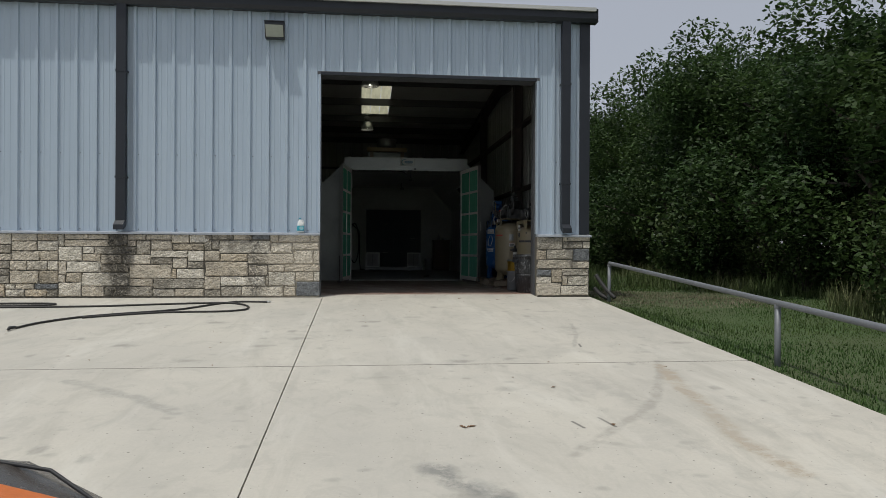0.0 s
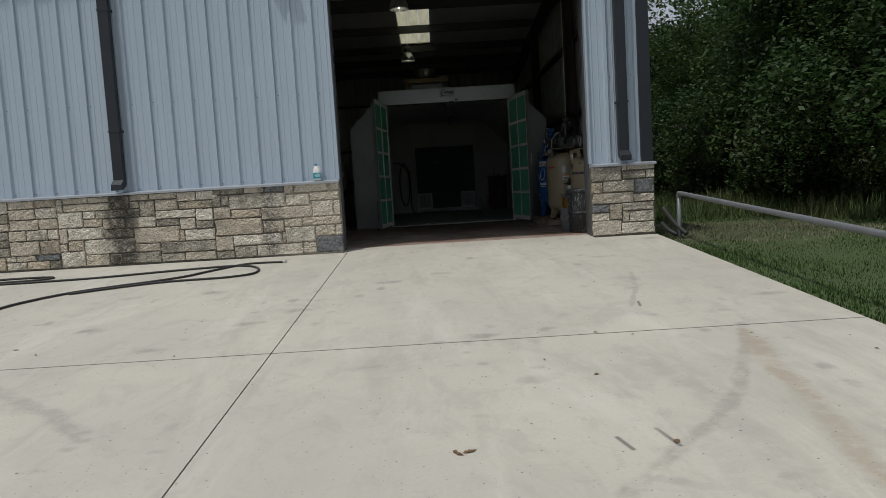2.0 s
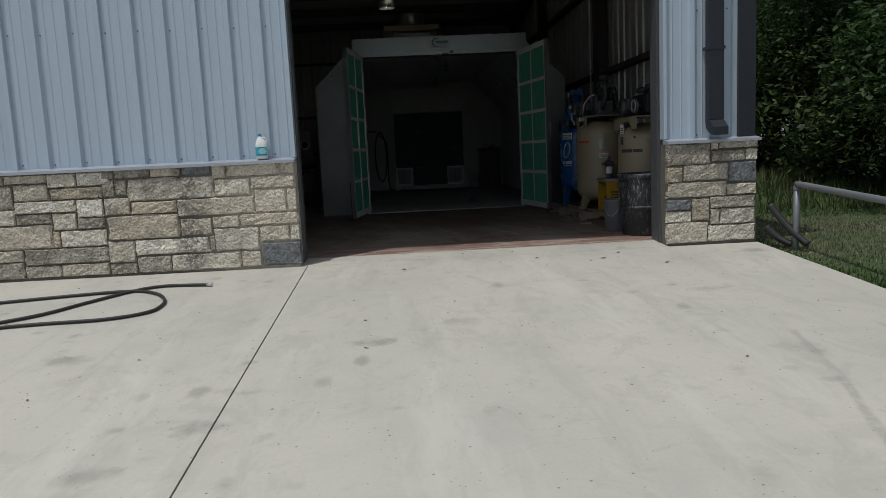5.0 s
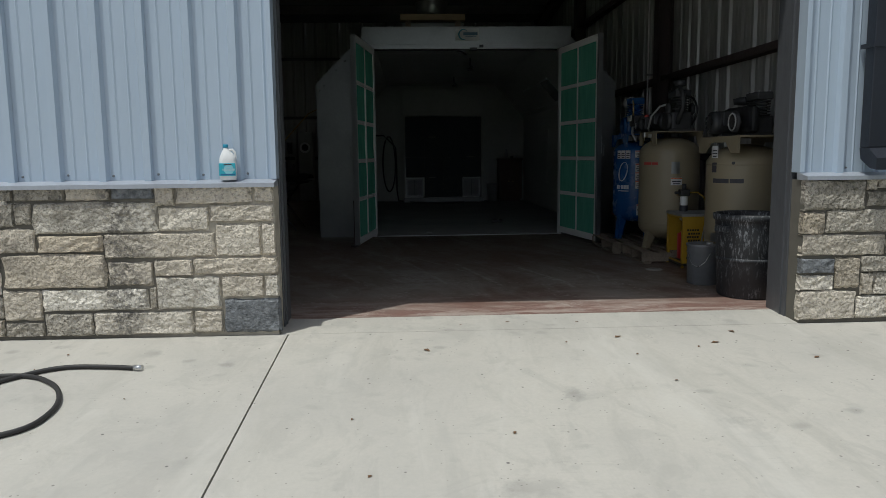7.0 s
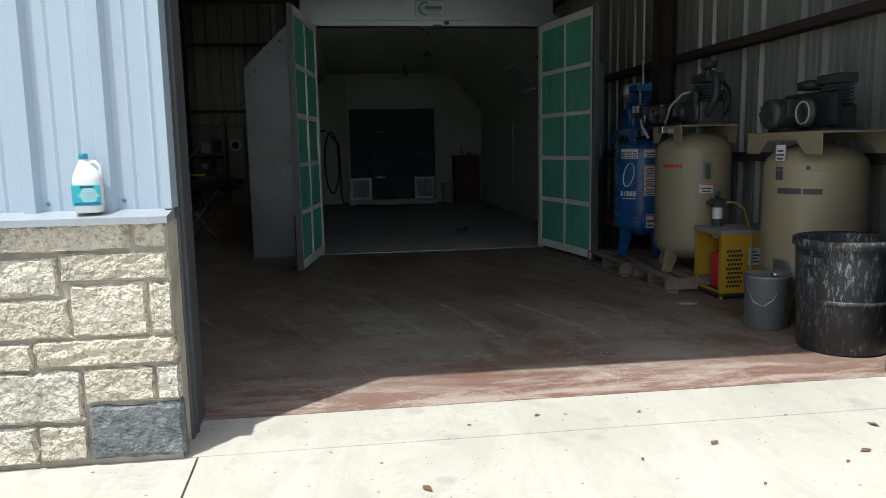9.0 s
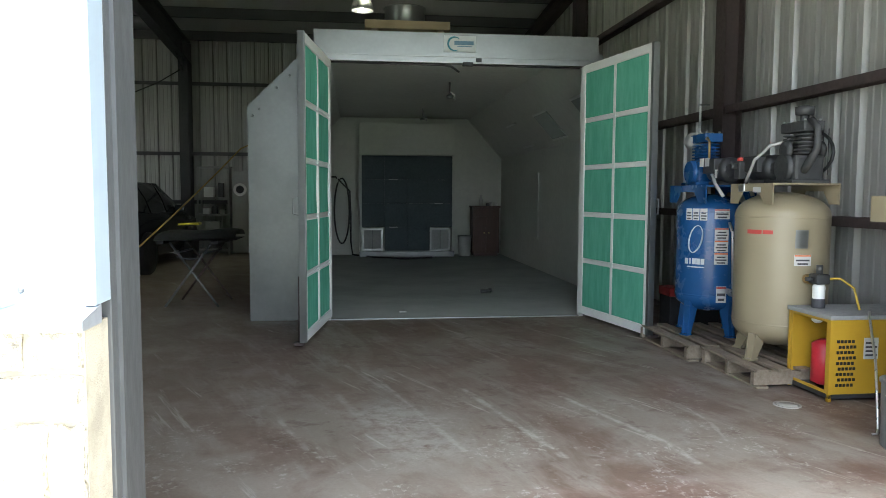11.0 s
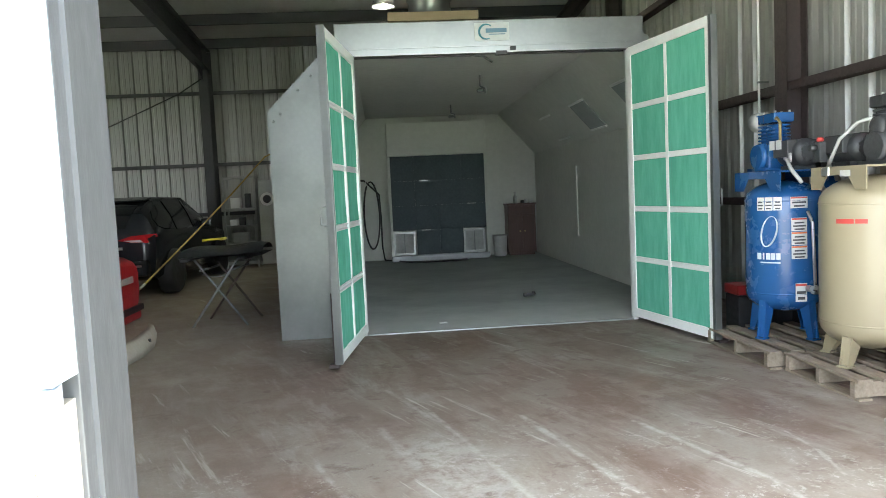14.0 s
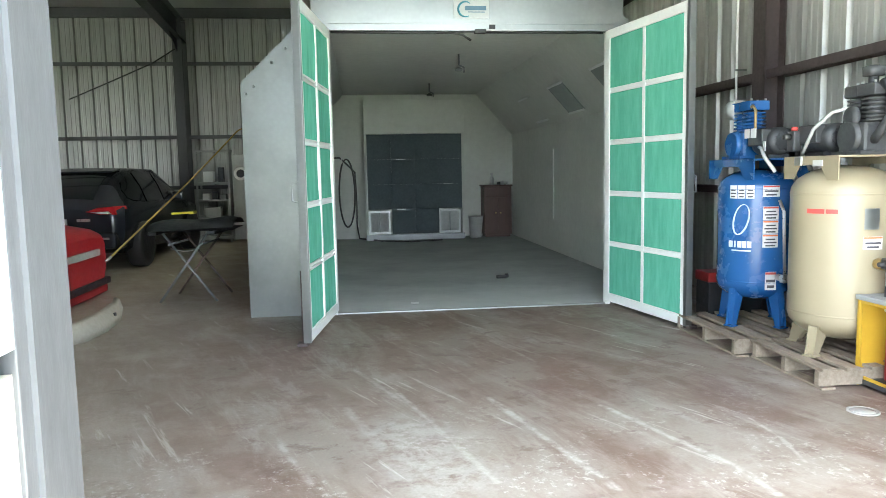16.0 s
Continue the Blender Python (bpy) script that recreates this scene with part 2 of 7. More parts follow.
def stone_material():
    k = Nodes("limestone")
    r = k.random()
    r2 = k.math("FRACT", k.math("MULTIPLY", r, 7.31))
    a, b = k.noise(7, 6, 0.65), k.noise(34, 6, 0.75)
    col = k.mix(k.step(r, 0.0, 0.55), (0.93, 0.88, 0.77), (0.7, 0.63, 0.52))
    x = k.axis(0)
    # dark growth that has taken to some stones, thicker away from the doorway, and a black run under the downspout
    far = k.step(k.math("ABSOLUTE", k.math("SUBTRACT", x, 0.4)), 0.95, 2.2, 0.1, 1.0)
    col = k.mix(k.math("MULTIPLY", k.step(r2, 0.55, 0.75, 0, 0.85), far), col, (0.44, 0.41, 0.35))
    col = k.mix(k.step(r, 0.84, 0.95, 0, 0.5), col, (0.64, 0.52, 0.36))
    col = k.mix(k.step(a, 0.48, 0.66, 0, 0.5), col, (0.5, 0.45, 0.37))
    col = k.mix(k.step(k.noise(75, 6, 0.8), 0.57, 0.63, 0, 0.6), col, (0.3, 0.275, 0.22))
    # dark flecks painted in for the small shadows of rough stone
    col = k.mix(k.step(b, 0.58, 0.68, 0, 0.5), col, (0.36, 0.33, 0.27))
    grown = k.math("MULTIPLY", far, k.step(r2, 0.25, 0.9, 0.25, 1.0))
    col = k.mix(k.math("MULTIPLY", k.step(k.noise(3.4, 6, 0.78), 0.47, 0.6, 0, 0.85), grown), col, (0.2, 0.187, 0.155))
    col = k.mix(k.math("MULTIPLY", k.step(k.noise(48, 5, 0.8), 0.52, 0.6, 0, 0.85), grown), col, (0.12, 0.112, 0.095))
    wob = k.math("MULTIPLY", k.math("SUBTRACT", k.noise(3.5, 4), 0.5), 0.5)
    streak = k.step(k.math("ABSOLUTE", k.math("ADD", k.math("ADD", x, 3.58), wob)), 0.3, 0.1, 0, 0.85)
    col = k.mix(k.math("MULTIPLY", streak, k.step(k.noise(16, 5, 0.75), 0.3, 0.5, 0.35, 1.0)), col, (0.035, 0.034, 0.032))
    lichen = k.step(k.math("ABSOLUTE", k.math("ADD", k.math("ADD", x, 1.42), wob)), 0.2, 0.05, 0, 0.85)
    col = k.mix(k.math("MULTIPLY", lichen, k.step(k.noise(26, 6, 0.8), 0.42, 0.56)), col, (0.13, 0.125, 0.115))
    pits = k.noise(42, 3, 0.6)
    col = k.mix(k.step(pits, 0.44, 0.36, 0, 0.6), col, (0.3, 0.27, 0.215))
    chips = k.math("ADD", k.math("MULTIPLY", k.cells(30), 0.5), k.math("ADD", k.math("MULTIPLY", pits, 1.0), k.math("MULTIPLY", k.noise(14, 3, 0.6), 1.2)))
    k.bump(chips, 1.0, 0.035)
    return k.done(col, 0.92, 0, 0.15)


def mortar_material():
    k = Nodes("grey mortar")
    grown = k.step(k.math("ADD", k.math("ABSOLUTE", k.math("SUBTRACT", k.axis(0), 0.4)), k.math("MULTIPLY", k.noise(3, 4), 0.8)), 1.5, 2.3, 0, 0.9)
    col = k.mix(k.step(k.noise(9, 5), 0.4, 0.65), (0.5, 0.46, 0.38), (0.36, 0.33, 0.27))
    col = k.mix(grown, col, (0.11, 0.104, 0.088))
    k.bump(k.noise(150, 3), 0.5, 0.004)
    return k.done(col, 0.95, 0, 0.2)


def siding_material():
    k = Nodes("blue-grey coated steel siding")
    run = k.noise(2.4, 5, 0.6, (2.5, 2.5, 0.18))
    col = k.mix(k.step(run, 0.4, 0.7, 0, 0.5), (0.445, 0.53, 0.622), (0.385, 0.462, 0.548))
    col = k.mix(k.step(k.noise(30, 4), 0.55, 0.75, 0, 0.25), col, (0.46, 0.53, 0.6))
    k.bump(k.noise(3, 3, 0.5, (1, 1, 0.4)), 0.08, 0.01)
    return k.done(col, k.step(run, 0.3, 0.7, 0.34, 0.46), 0.1, 0.5)


def liner_material():
    k = Nodes("off-white inner steel sheet")
    run = k.noise(3, 5, 0.6, (2.5, 2.5, 0.15))
    col = k.mix(k.step(run, 0.4, 0.68), (0.4, 0.4, 0.38), (0.33, 0.33, 0.31))
    k.bump(k.noise(6, 3), 0.05, 0.01)
    return k.done(col, k.step(run, 0.3, 0.7, 0.36, 0.46), 0.3, 0.5)


def galvanised_material(name="galvanised steel", c=(0.3, 0.315, 0.31), c2=(0.2, 0.212, 0.21), rough=0.34, metal=0.88):
    k = Nodes(name)
    sp = k.cells(22)
    col = k.mix(k.step(sp, 0.1, 0.7, 0, 0.12), c, c2)
    col = k.mix(k.step(k.noise(1.6, 5), 0.45, 0.7, 0, 0.6), col, c2)
    k.bump(k.noise(2.2, 3), 0.06, 0.02)
    return k.done(col, k.step(sp, 0.1, 0.8, rough * 0.95, rough * 1.06), metal, 0.5)


def splattered_material():
    k = Nodes("black plastic splashed with grey paint")
    v = k.noise(24, 7, 0.8, (1.6, 1.6, 0.4), 0.6)
    col = k.mix(k.step(v, 0.53, 0.6, 0, 0.8), (0.03, 0.033, 0.037), (0.28, 0.3, 0.315))
    col = k.mix(k.step(k.noise(2.2, 4), 0.36, 0.52), (0.028, 0.03, 0.033), col)
    k.bump(v, 0.2, 0.003)
    return k.done(col, 0.5, 0, 0.4)


def filter_material():
    k = Nodes("green fibre filter mat")
    v = k.noise(8, 5, 0.6, (1.5, 1.5, 0.35))
    col = k.mix(k.step(v, 0.35, 0.7), (0.115, 0.42, 0.29), (0.17, 0.52, 0.375))
    k.bump(k.math("ADD", k.noise(180, 3), k.math("MULTIPLY", v, 2.0)), 0.5, 0.006)
    return k.done(col, 0.95, 0, 0.1)


def booth_floor_material():
    k = Nodes("grey overspray on booth floor")
    v = k.noise(1.2, 6, 0.65)
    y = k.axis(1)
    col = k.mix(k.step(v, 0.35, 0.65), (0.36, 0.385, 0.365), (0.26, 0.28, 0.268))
    # paler towards the open doors
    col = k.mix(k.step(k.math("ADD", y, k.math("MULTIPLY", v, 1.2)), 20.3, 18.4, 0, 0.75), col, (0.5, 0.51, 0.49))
    k.bump(k.noise(70, 4), 0.15, 0.003)
    return k.done(col, 0.6, 0, 0.4)


def leaf_material(name, c, c2, trans=0.35):
    k = Nodes(name)
    f = k.island()
    col = k.mix(k.step(k.noise(0.5, 3), 0.35, 0.65), c, c2)
    col = k.mix(1.0, col, k.step(f, 0, 1, 0.55, 1.45), "MULTIPLY")
    k.done(col, 0.55, 0, 0.22)
    tr = k.t.nodes.new("ShaderNodeBsdfTranslucent")
    k.put(tr.inputs[0], col)
    mx = k.t.nodes.new("ShaderNodeMixShader")
    mx.inputs[0].default_value = trans
    k.t.links.new(k.b.outputs[0], mx.inputs[1])
    k.t.links.new(tr.outputs[0], mx.inputs[2])
    k.t.links.new(mx.outputs[0], k.t.nodes["Material Output"].inputs[0])
    return k.m


def skylight_material():
    k = Nodes("translucent fibreglass roof sheet")
    col = k.mix(k.step(k.noise(3, 4, 0.6, (3, 0.4, 1)), 0.35, 0.7), (0.62, 0.61, 0.52), (0.46, 0.455, 0.38))
    tr = k.t.nodes.new("ShaderNodeBsdfTranslucent")
    k.put(tr.inputs[0], col)
    k.t.links.new(tr.outputs[0], k.t.nodes["Material Output"].inputs[0])
    return k.m


def lamp_material(name, c, power):
    k = Nodes(name)
    k.b.inputs["Emission Color"].default_value = (*c, 1)
    k.b.inputs["Emission Strength"].default_value = power
    return k.done((0.8, 0.8, 0.78), 0.3)


CONCRETE, FLOOR, STONE = concrete_material(), stained_floor_material(), stone_material()
SIDING, LINER, GALV = siding_material(), liner_material(), galvanised_material()
BINPAINT, FILTER, BOOTHFLOOR, SKYSHEET = splattered_material(), filter_material(), booth_floor_material(), skylight_material()
LEAF = leaf_material("oak leaves", (0.03, 0.06, 0.021), (0.054, 0.09, 0.027))
LEAF2 = leaf_material("scrub leaves", (0.06, 0.1, 0.034), (0.1, 0.125, 0.05))
STRAW = leaf_material("dry straw", (0.3, 0.27, 0.2), (0.16, 0.14, 0.095), 0.15)
WEED = leaf_material("pale weeds", (0.11, 0.16, 0.06), (0.16, 0.17, 0.085), 0.3)
BLADE = leaf_material("grass blades", (0.048, 0.1, 0.024), (0.075, 0.115, 0.034), 0.3)
JOINT = mat("dark joint dirt", (0.09, 0.085, 0.075), 0.95, c2=(0.05, 0.048, 0.042), s1=6)
MORTAR = mortar_material()
DARKSTONE = mat("dark slate-blue stone", (0.25, 0.265, 0.275), 0.9, c2=(0.07, 0.075, 0.08), s1=14, s2=45, amount=1.0, bump=1.0, bs=36, dist=0.03)
BRONZE = mat("dark bronze painted steel trim", (0.024, 0.028, 0.037), 0.42, 0.15, s1=3)
JAMBGREY = mat("charcoal painted steel door jamb", (0.105, 0.11, 0.118), 0.42, 0.2, s1=2, stretch=(1, 1, 0.3))
SILLMETAL = mat("pale grey steel sill flashing", (0.44, 0.47, 0.52), 0.4, 0.3)
FRAMEGREY = mat("dark grey primed steel", (0.075, 0.078, 0.08), 0.55, 0.1, c2=(0.055, 0.057, 0.06), s1=3)
PRIMER = mat("red-oxide primed steel", (0.066, 0.048, 0.046), 0.6, 0.1, c2=(0.045, 0.039, 0.038), s1=3)
ROOFSHEET = mat("pale grey vinyl-faced roof insulation", (0.56, 0.565, 0.55), 0.6, c2=(0.46, 0.465, 0.45), s1=1.2, stretch=(1, 0.4, 1))
GRASSGROUND = mat("grass and leaf litter", (0.045, 0.085, 0.022), 0.95, c2=(0.06, 0.075, 0.03), s1=0.7, s2=9, amount=1.0, bump=0.8, bs=40, dist=0.03)
PIPE = mat("weathered galvanised pipe", (0.19, 0.203, 0.22), 0.55, 0.4, c2=(0.14, 0.15, 0.16), s1=4)
WHITE = mat("white powder-coated steel", (0.82, 0.83, 0.81), 0.42, c2=(0.72, 0.73, 0.71), s1=3)
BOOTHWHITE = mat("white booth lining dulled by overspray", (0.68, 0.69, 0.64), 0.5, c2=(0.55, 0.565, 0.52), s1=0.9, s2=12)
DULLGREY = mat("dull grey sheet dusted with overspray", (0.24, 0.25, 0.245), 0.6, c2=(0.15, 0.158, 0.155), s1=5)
# same lining as BOOTHWHITE, its colour darkened for shade at the back
SHADEDLINING = mat("overspray-dulled booth lining, darkened for shade", (0.52, 0.54, 0.495), 0.6, c2=(0.41, 0.43, 0.395), s1=0.9, s2=12)
RUBBER = mat("black rubber", (0.018, 0.018, 0.019), 0.6, c2=(0.035, 0.033, 0.03))
BLACK = mat("matt black paint", (0.02, 0.021, 0.023), 0.5)
BARK = mat("grey-brown bark", (0.11, 0.09, 0.07), 0.95, c2=(0.05, 0.042, 0.035), s1=6, s2=40, amount=1, bump=0.9, bs=30, dist=0.02, stretch=(1, 1, 0.3))
WOOD = mat("weathered pallet wood", (0.27, 0.225, 0.17), 0.85, c2=(0.15, 0.122, 0.09), s1=3, s2=40, amount=0.9, bump=0.4, bs=90, rnd=0.2, stretch=(1, 0.25, 1))
# ---- mesh helpers ----
class Form:
    """Gathers solids into one bmesh."""

    def __init__(self):
        self.bm = bmesh.new()

    def box(self, x0, x1, y0, y1, z0, z1, bevel=0.0, m=None):
        vs = [self.bm.verts.new((x, y, z)) for x in (x0, x1) for y in (y0, y1) for z in (z0, z1)]
        fs = [self.bm.faces.new([vs[i] for i in q]) for q in ((0, 1, 3, 2), (4, 6, 7, 5), (0, 4, 5, 1), (2, 3, 7, 6), (0, 2, 6, 4), (1, 5, 7, 3))]
        if bevel:
            out = bmesh.ops.bevel(self.bm, geom=list({e for f in fs for e in f.edges}), offset=bevel, segments=2, affect="EDGES", profile=0.6)
            vs = list({v for f in out["faces"] for v in f.verts} | {v for v in vs if v.is_valid})
        if m:
            bmesh.ops.transform(self.bm, matrix=m, verts=vs)
        return self

    def rings(self, rings, closed=True, caps=True, smooth=True):
        """A skin over rings of equally many points."""
        rows = [[self.bm.verts.new(p) for p in r] for r in rings]
        n = len(rows[0])
        for a, b in zip(rows, rows[1:]):
            for i in range(n if closed else n - 1):
                f = self.bm.faces.new((a[i], a[(i + 1) % n], b[(i + 1) % n], b[i]))
                f.smooth = smooth
        if caps and closed:
            self.bm.faces.new(rows[0][::-1])
            self.bm.faces.new(rows[-1])
        return self

    def tube(self, pts, r, seg=10, caps=True):
        pts = [Vector(p) for p in pts]
        rs = r if isinstance(r, (list, tuple)) else [r] * len(pts)
        rings, side = [], None
        for i, p in enumerate(pts):
            d = (pts[min(i + 1, len(pts) - 1)] - pts[max(i - 1, 0)]).normalized()
            side = (side - d * side.dot(d)).normalized() if side else d.orthogonal().normalized()
            up = d.cross(side)
            rings.append([p + (side * math.cos(a) + up * math.sin(a)) * rs[i] for a in (2 * math.pi * j / seg for j in range(seg))])
        return self.rings(rings, True, caps)

    def cyl(self, p0, p1, r, r2=None, seg=24):
        return self.tube([p0, p1], [r, r if r2 is None else r2], seg)

    def lathe(self, prof, at=(0, 0, 0), seg=32, axis="z", caps=True):
        rings = []
        for r, h in prof:
            ring = []
            for j in range(seg):
                a = 2 * math.pi * j / seg
                c, s = r * math.cos(a), r * math.sin(a)
                p = {"z": (c, s, h), "y": (s, h, c), "x": (h, c, s)}[axis]
                ring.append(Vector(at) + Vector(p))
            rings.append(ring)
        return self.rings(rings, True, caps)

    def prism(self, pts, off, smooth=False):
        """A polygon pushed along off."""
        off = Vector(off)
        a = [self.bm.verts.new(Vector(p)) for p in pts]
        b = [self.bm.verts.new(Vector(p) + off) for p in pts]
        n = len(a)
        self.bm.faces.new(a[::-1])
        self.bm.faces.new(b)
        for i in range(n):
            f = self.bm.faces.new((a[i], a[(i + 1) % n], b[(i + 1) % n], b[i]))
            f.smooth = smooth
        return self

    def mesh(self, name, material):
        bmesh.ops.recalc_face_normals(self.bm, faces=self.bm.faces)
        me = bpy.data.meshes.new(name)
        self.bm.to_mesh(me)
        self.bm.free()
        me.materials.append(material)
        return me


def part(name, form, material, parent, label=""):
    """One mesh under a thing or a part."""
    ob = new(name, form if isinstance(form, bpy.types.Mesh) else form.mesh(name, material))
    ob.parent = parent
    if label:
        ob["label"] = label
    return ob


def thing(name, label, category, at=(0, 0, 0), turn=0, group="", kind=""):
    ob = new(name)
    ob.empty_display_size = 0.1
    ob.matrix_world = pose(*at, 0, 0, turn)
    return tagged(ob, label, category, group, kind)


def solid(name, form, material, label, category, group="", kind=""):
    return tagged(new(name, form.mesh(name, material)), label, category, group, kind)


def frame_of(f, x0, x1, z0, z1, y0, y1, w, bevel=0.0):
    """A rectangular frame of bars w wide."""
    f.box(x0, x0 + w, y0, y1, z0, z1, bevel).box(x1 - w, x1, y0, y1, z0, z1, bevel)
    f.box(x0 + w, x1 - w, y0, y1, z0, z0 + w, bevel).box(x0 + w, x1 - w, y0, y1, z1 - w, z1, bevel)
    return f
# ---- plan ----
DOOR_L, DOOR_R, DOOR_H = -0.40, 3.26, 3.68      # the big doorway
BAY_L, BAY_R = -11.4, -8.3                      # unseen opening, added to let daylight into the left bays
FACE = 12.10                                    # front of the stone base
SHEET = 12.22                                   # front of the steel siding
EAST, WEST, BACK = 4.18, -12.0, 27.2            # outer walls
EAVE, RIDGE_Y, RIDGE_Z = 4.86, 19.65, 5.50
SLOPE = 0.058                                   # the drive falls away from the door


def drive_z(y):
    return -0.022 - SLOPE * (12.12 - max(y, -7.0))


def roof_z(y):
    return RIDGE_Z - abs(y - RIDGE_Y) * (RIDGE_Z - EAVE) / (RIDGE_Y - FACE)


# ---- ground, one sheet to the horizon ----
def ground_z(x, y):
    base = drive_z(min(y, 12.1)) - 0.035
    if x > 4.25:
        base -= 0.03 * min(1, (x - 4.25) / 1.5) - 0.05 * noise.noise((x * 0.35, y * 0.35, 0.0)) * min(1, (x - 4.25))
        base += 0.35 * max(0, min(1, (x - 7.5) / 6))
    else:
        base -= 0.08
    return base


def ground():
    f = Form()
    xs = [-2500, -300, -60, -25, -14, -8, -4, 0, 3, 4.16] + [4.28 + 0.4 * i for i in range(22)] + [14, 17, 22, 30, 60, 300, 2500]
    ys = [-2500, -300, -60, -20, -10] + [-7 + 0.8 * i for i in range(44)] + [32, 40, 60, 300, 2500]
    rows = [[(x, y, ground_z(x, y)) for x in xs] for y in ys]
    f.rings(rows, closed=False, caps=False)
    solid("ground", f, GRASSGROUND, "mown green grass sloping beside the concrete drive", "ground", kind="structure")


ground()


def driveway():
    root = thing("pavement_drive", "pale sunlit concrete drive with saw-cut joints and tyre marks", "driveway", kind="structure")
    xs, ys = [-14.0, -5.2, -0.35, 4.2], [-7.0, 1.72, 6.92, 12.12]
    for x0, x1 in zip(xs, xs[1:]):
        for y0, y1 in zip(ys, ys[1:]):
            f, g = Form(), 0.005
            y0g, y1g = y0 + 0.009, y1 - (0.009 if y1 < 12 else 0.002)
            prof = [(y0g, drive_z(y0g) - 0.14), (y0g, drive_z(y0g)), (y1g, drive_z(y1g)), (y1g, drive_z(y1g) - 0.14)]
            f.prism([(x0 + g, y, z) for y, z in prof], (x1 - x0 - 2 * g, 0, 0))
            part("slab", f, CONCRETE, root)
    for y in ys[1:3]:
        g = Form().prism([(-14.0, y + d, drive_z(y + d) - e) for d, e in ((-0.0085, 0.14), (-0.0085, 0.0015), (0.0085, 0.0015), (0.0085, 0.14))], (18.2, 0, 0))
        part("joint_filler", g, JOINT, root, "dark dirt-filled saw-cut joint")
    f = Form()
    f.prism([(DOOR_L - 0.02, y, z) for y, z in ((12.1225, -0.16), (12.1225, -0.022), (12.13, -0.0205), (12.5, 0.0), (12.5, -0.16))], (DOOR_R - DOOR_L + 0.04, 0, 0))
    part("threshold_strip", f, CONCRETE, root, "concrete strip across the doorway")


driveway()
solid("floor", Form().box(WEST, EAST - 0.04, 12.506, BACK - 0.03, -0.15, 0.0), FLOOR, "worn red-stained concrete floor with pale scrapes and dust", "floor", kind="structure")


# ---- ribbed steel sheets ----
RIB = 0.301


def rib_profile(u0, u1, phase, deep=0.036):
    """Points (along, out) of a ribbed sheet between u0 and u1."""
    pts = [(u0, 0.0)]
    k = math.floor((u0 - phase) / RIB) - 1
    while phase + k * RIB < u1 + RIB:
        c = phase + k * RIB
        foot = 0.022 + max(0.014, deep * 0.46)
        for du, out in ((-foot, 0), (-0.022, deep), (0.022, deep), (foot, 0), (0.098, 0), (0.106, 0.006), (0.118, 0), (0.187, 0), (0.195, 0.006), (0.207, 0)):
            if u0 < c + du < u1:
                pts.append((c + du, out))
        k += 1
    return pts + [(u1, 0.0)]


def sheet(name, place, u0, u1, z0, z1, phase, material, parent, thick=0.0015, deep=0.036):
    pts = rib_profile(u0, u1, phase, deep)
    loop = pts + [(u, v - thick) for u, v in reversed(pts)]
    f = Form().rings([[place(u, v, z) for u, v in loop] for z in (z0, z1)], smooth=False)
    return part(name, f, material, parent)


def clad(root, place_out, place_in, u0, u1, z0, z1, phase, inner=True, deep=0.036):
    """Sheets 0.914 wide, outer colour and inner colour."""
    u = u0
    while u < u1 - 0.01:
        e = min(u1, phase + 0.03 + 3 * RIB * (math.floor((u - phase - 0.03) / (3 * RIB) + 0.02) + 1))
        sheet("siding_panel", place_out, u, e - 0.001, z0, z1, phase, SIDING, root, deep=deep)
        if inner:
            sheet("inner_sheet", place_in, u, e - 0.001, z0, z1, phase, LINER, root, deep=deep)
        u = e


SOUTH = thing("wall_south", "blue-grey ribbed steel wall above a limestone base", "wall", kind="structure")
south_out = lambda u, v, z: (u, SHEET - v, z)
south_in = lambda u, v, z: (u, SHEET + 0.004 - v, z)
clad(SOUTH, south_out, south_in, WEST, BAY_L, 1.035, 4.84, -0.359)
clad(SOUTH, south_out, south_in, BAY_R, DOOR_L - 0.03, 1.035, 4.84, -0.359)
clad(SOUTH, south_out, south_in, BAY_L, BAY_R, DOOR_H + 0.03, 4.84, -0.359)
clad(SOUTH, south_out, south_in, DOOR_R + 0.03, EAST - 0.12, 1.035, 4.84, -0.359)
clad(SOUTH, south_out, south_in, DOOR_L - 0.03, DOOR_R + 0.03, DOOR_H + 0.03, 4.84, -0.359)
part("base_wall", Form().box(WEST, BAY_L, FACE + 0.024, SHEET + 0.12, -0.2, 1.0), MORTAR, SOUTH, "grey mortar between the stones")
part("base_wall", Form().box(BAY_R, DOOR_L - 0.012, FACE + 0.024, SHEET + 0.12, -0.2, 1.0), MORTAR, SOUTH, "grey mortar between the stones")
part("base_wall", Form().box(DOOR_R + 0.012, EAST + 0.0, FACE + 0.024, SHEET + 0.12, -0.2, 1.0), MORTAR, SOUTH, "grey mortar between the stones")
for a, b in ((WEST, BAY_L), (BAY_R, DOOR_L), (DOOR_R, EAST + 0.03)):
    f = Form().prism([(a, y, z) for y, z in ((FACE - 0.025, 1.0), (FACE - 0.025, 1.028), (SHEET - 0.002, 1.05), (SHEET - 0.002, 1.0))], (b - a, 0, 0))
    part("sill", f, SILLMETAL, SOUTH, "pale grey steel sill flashing")

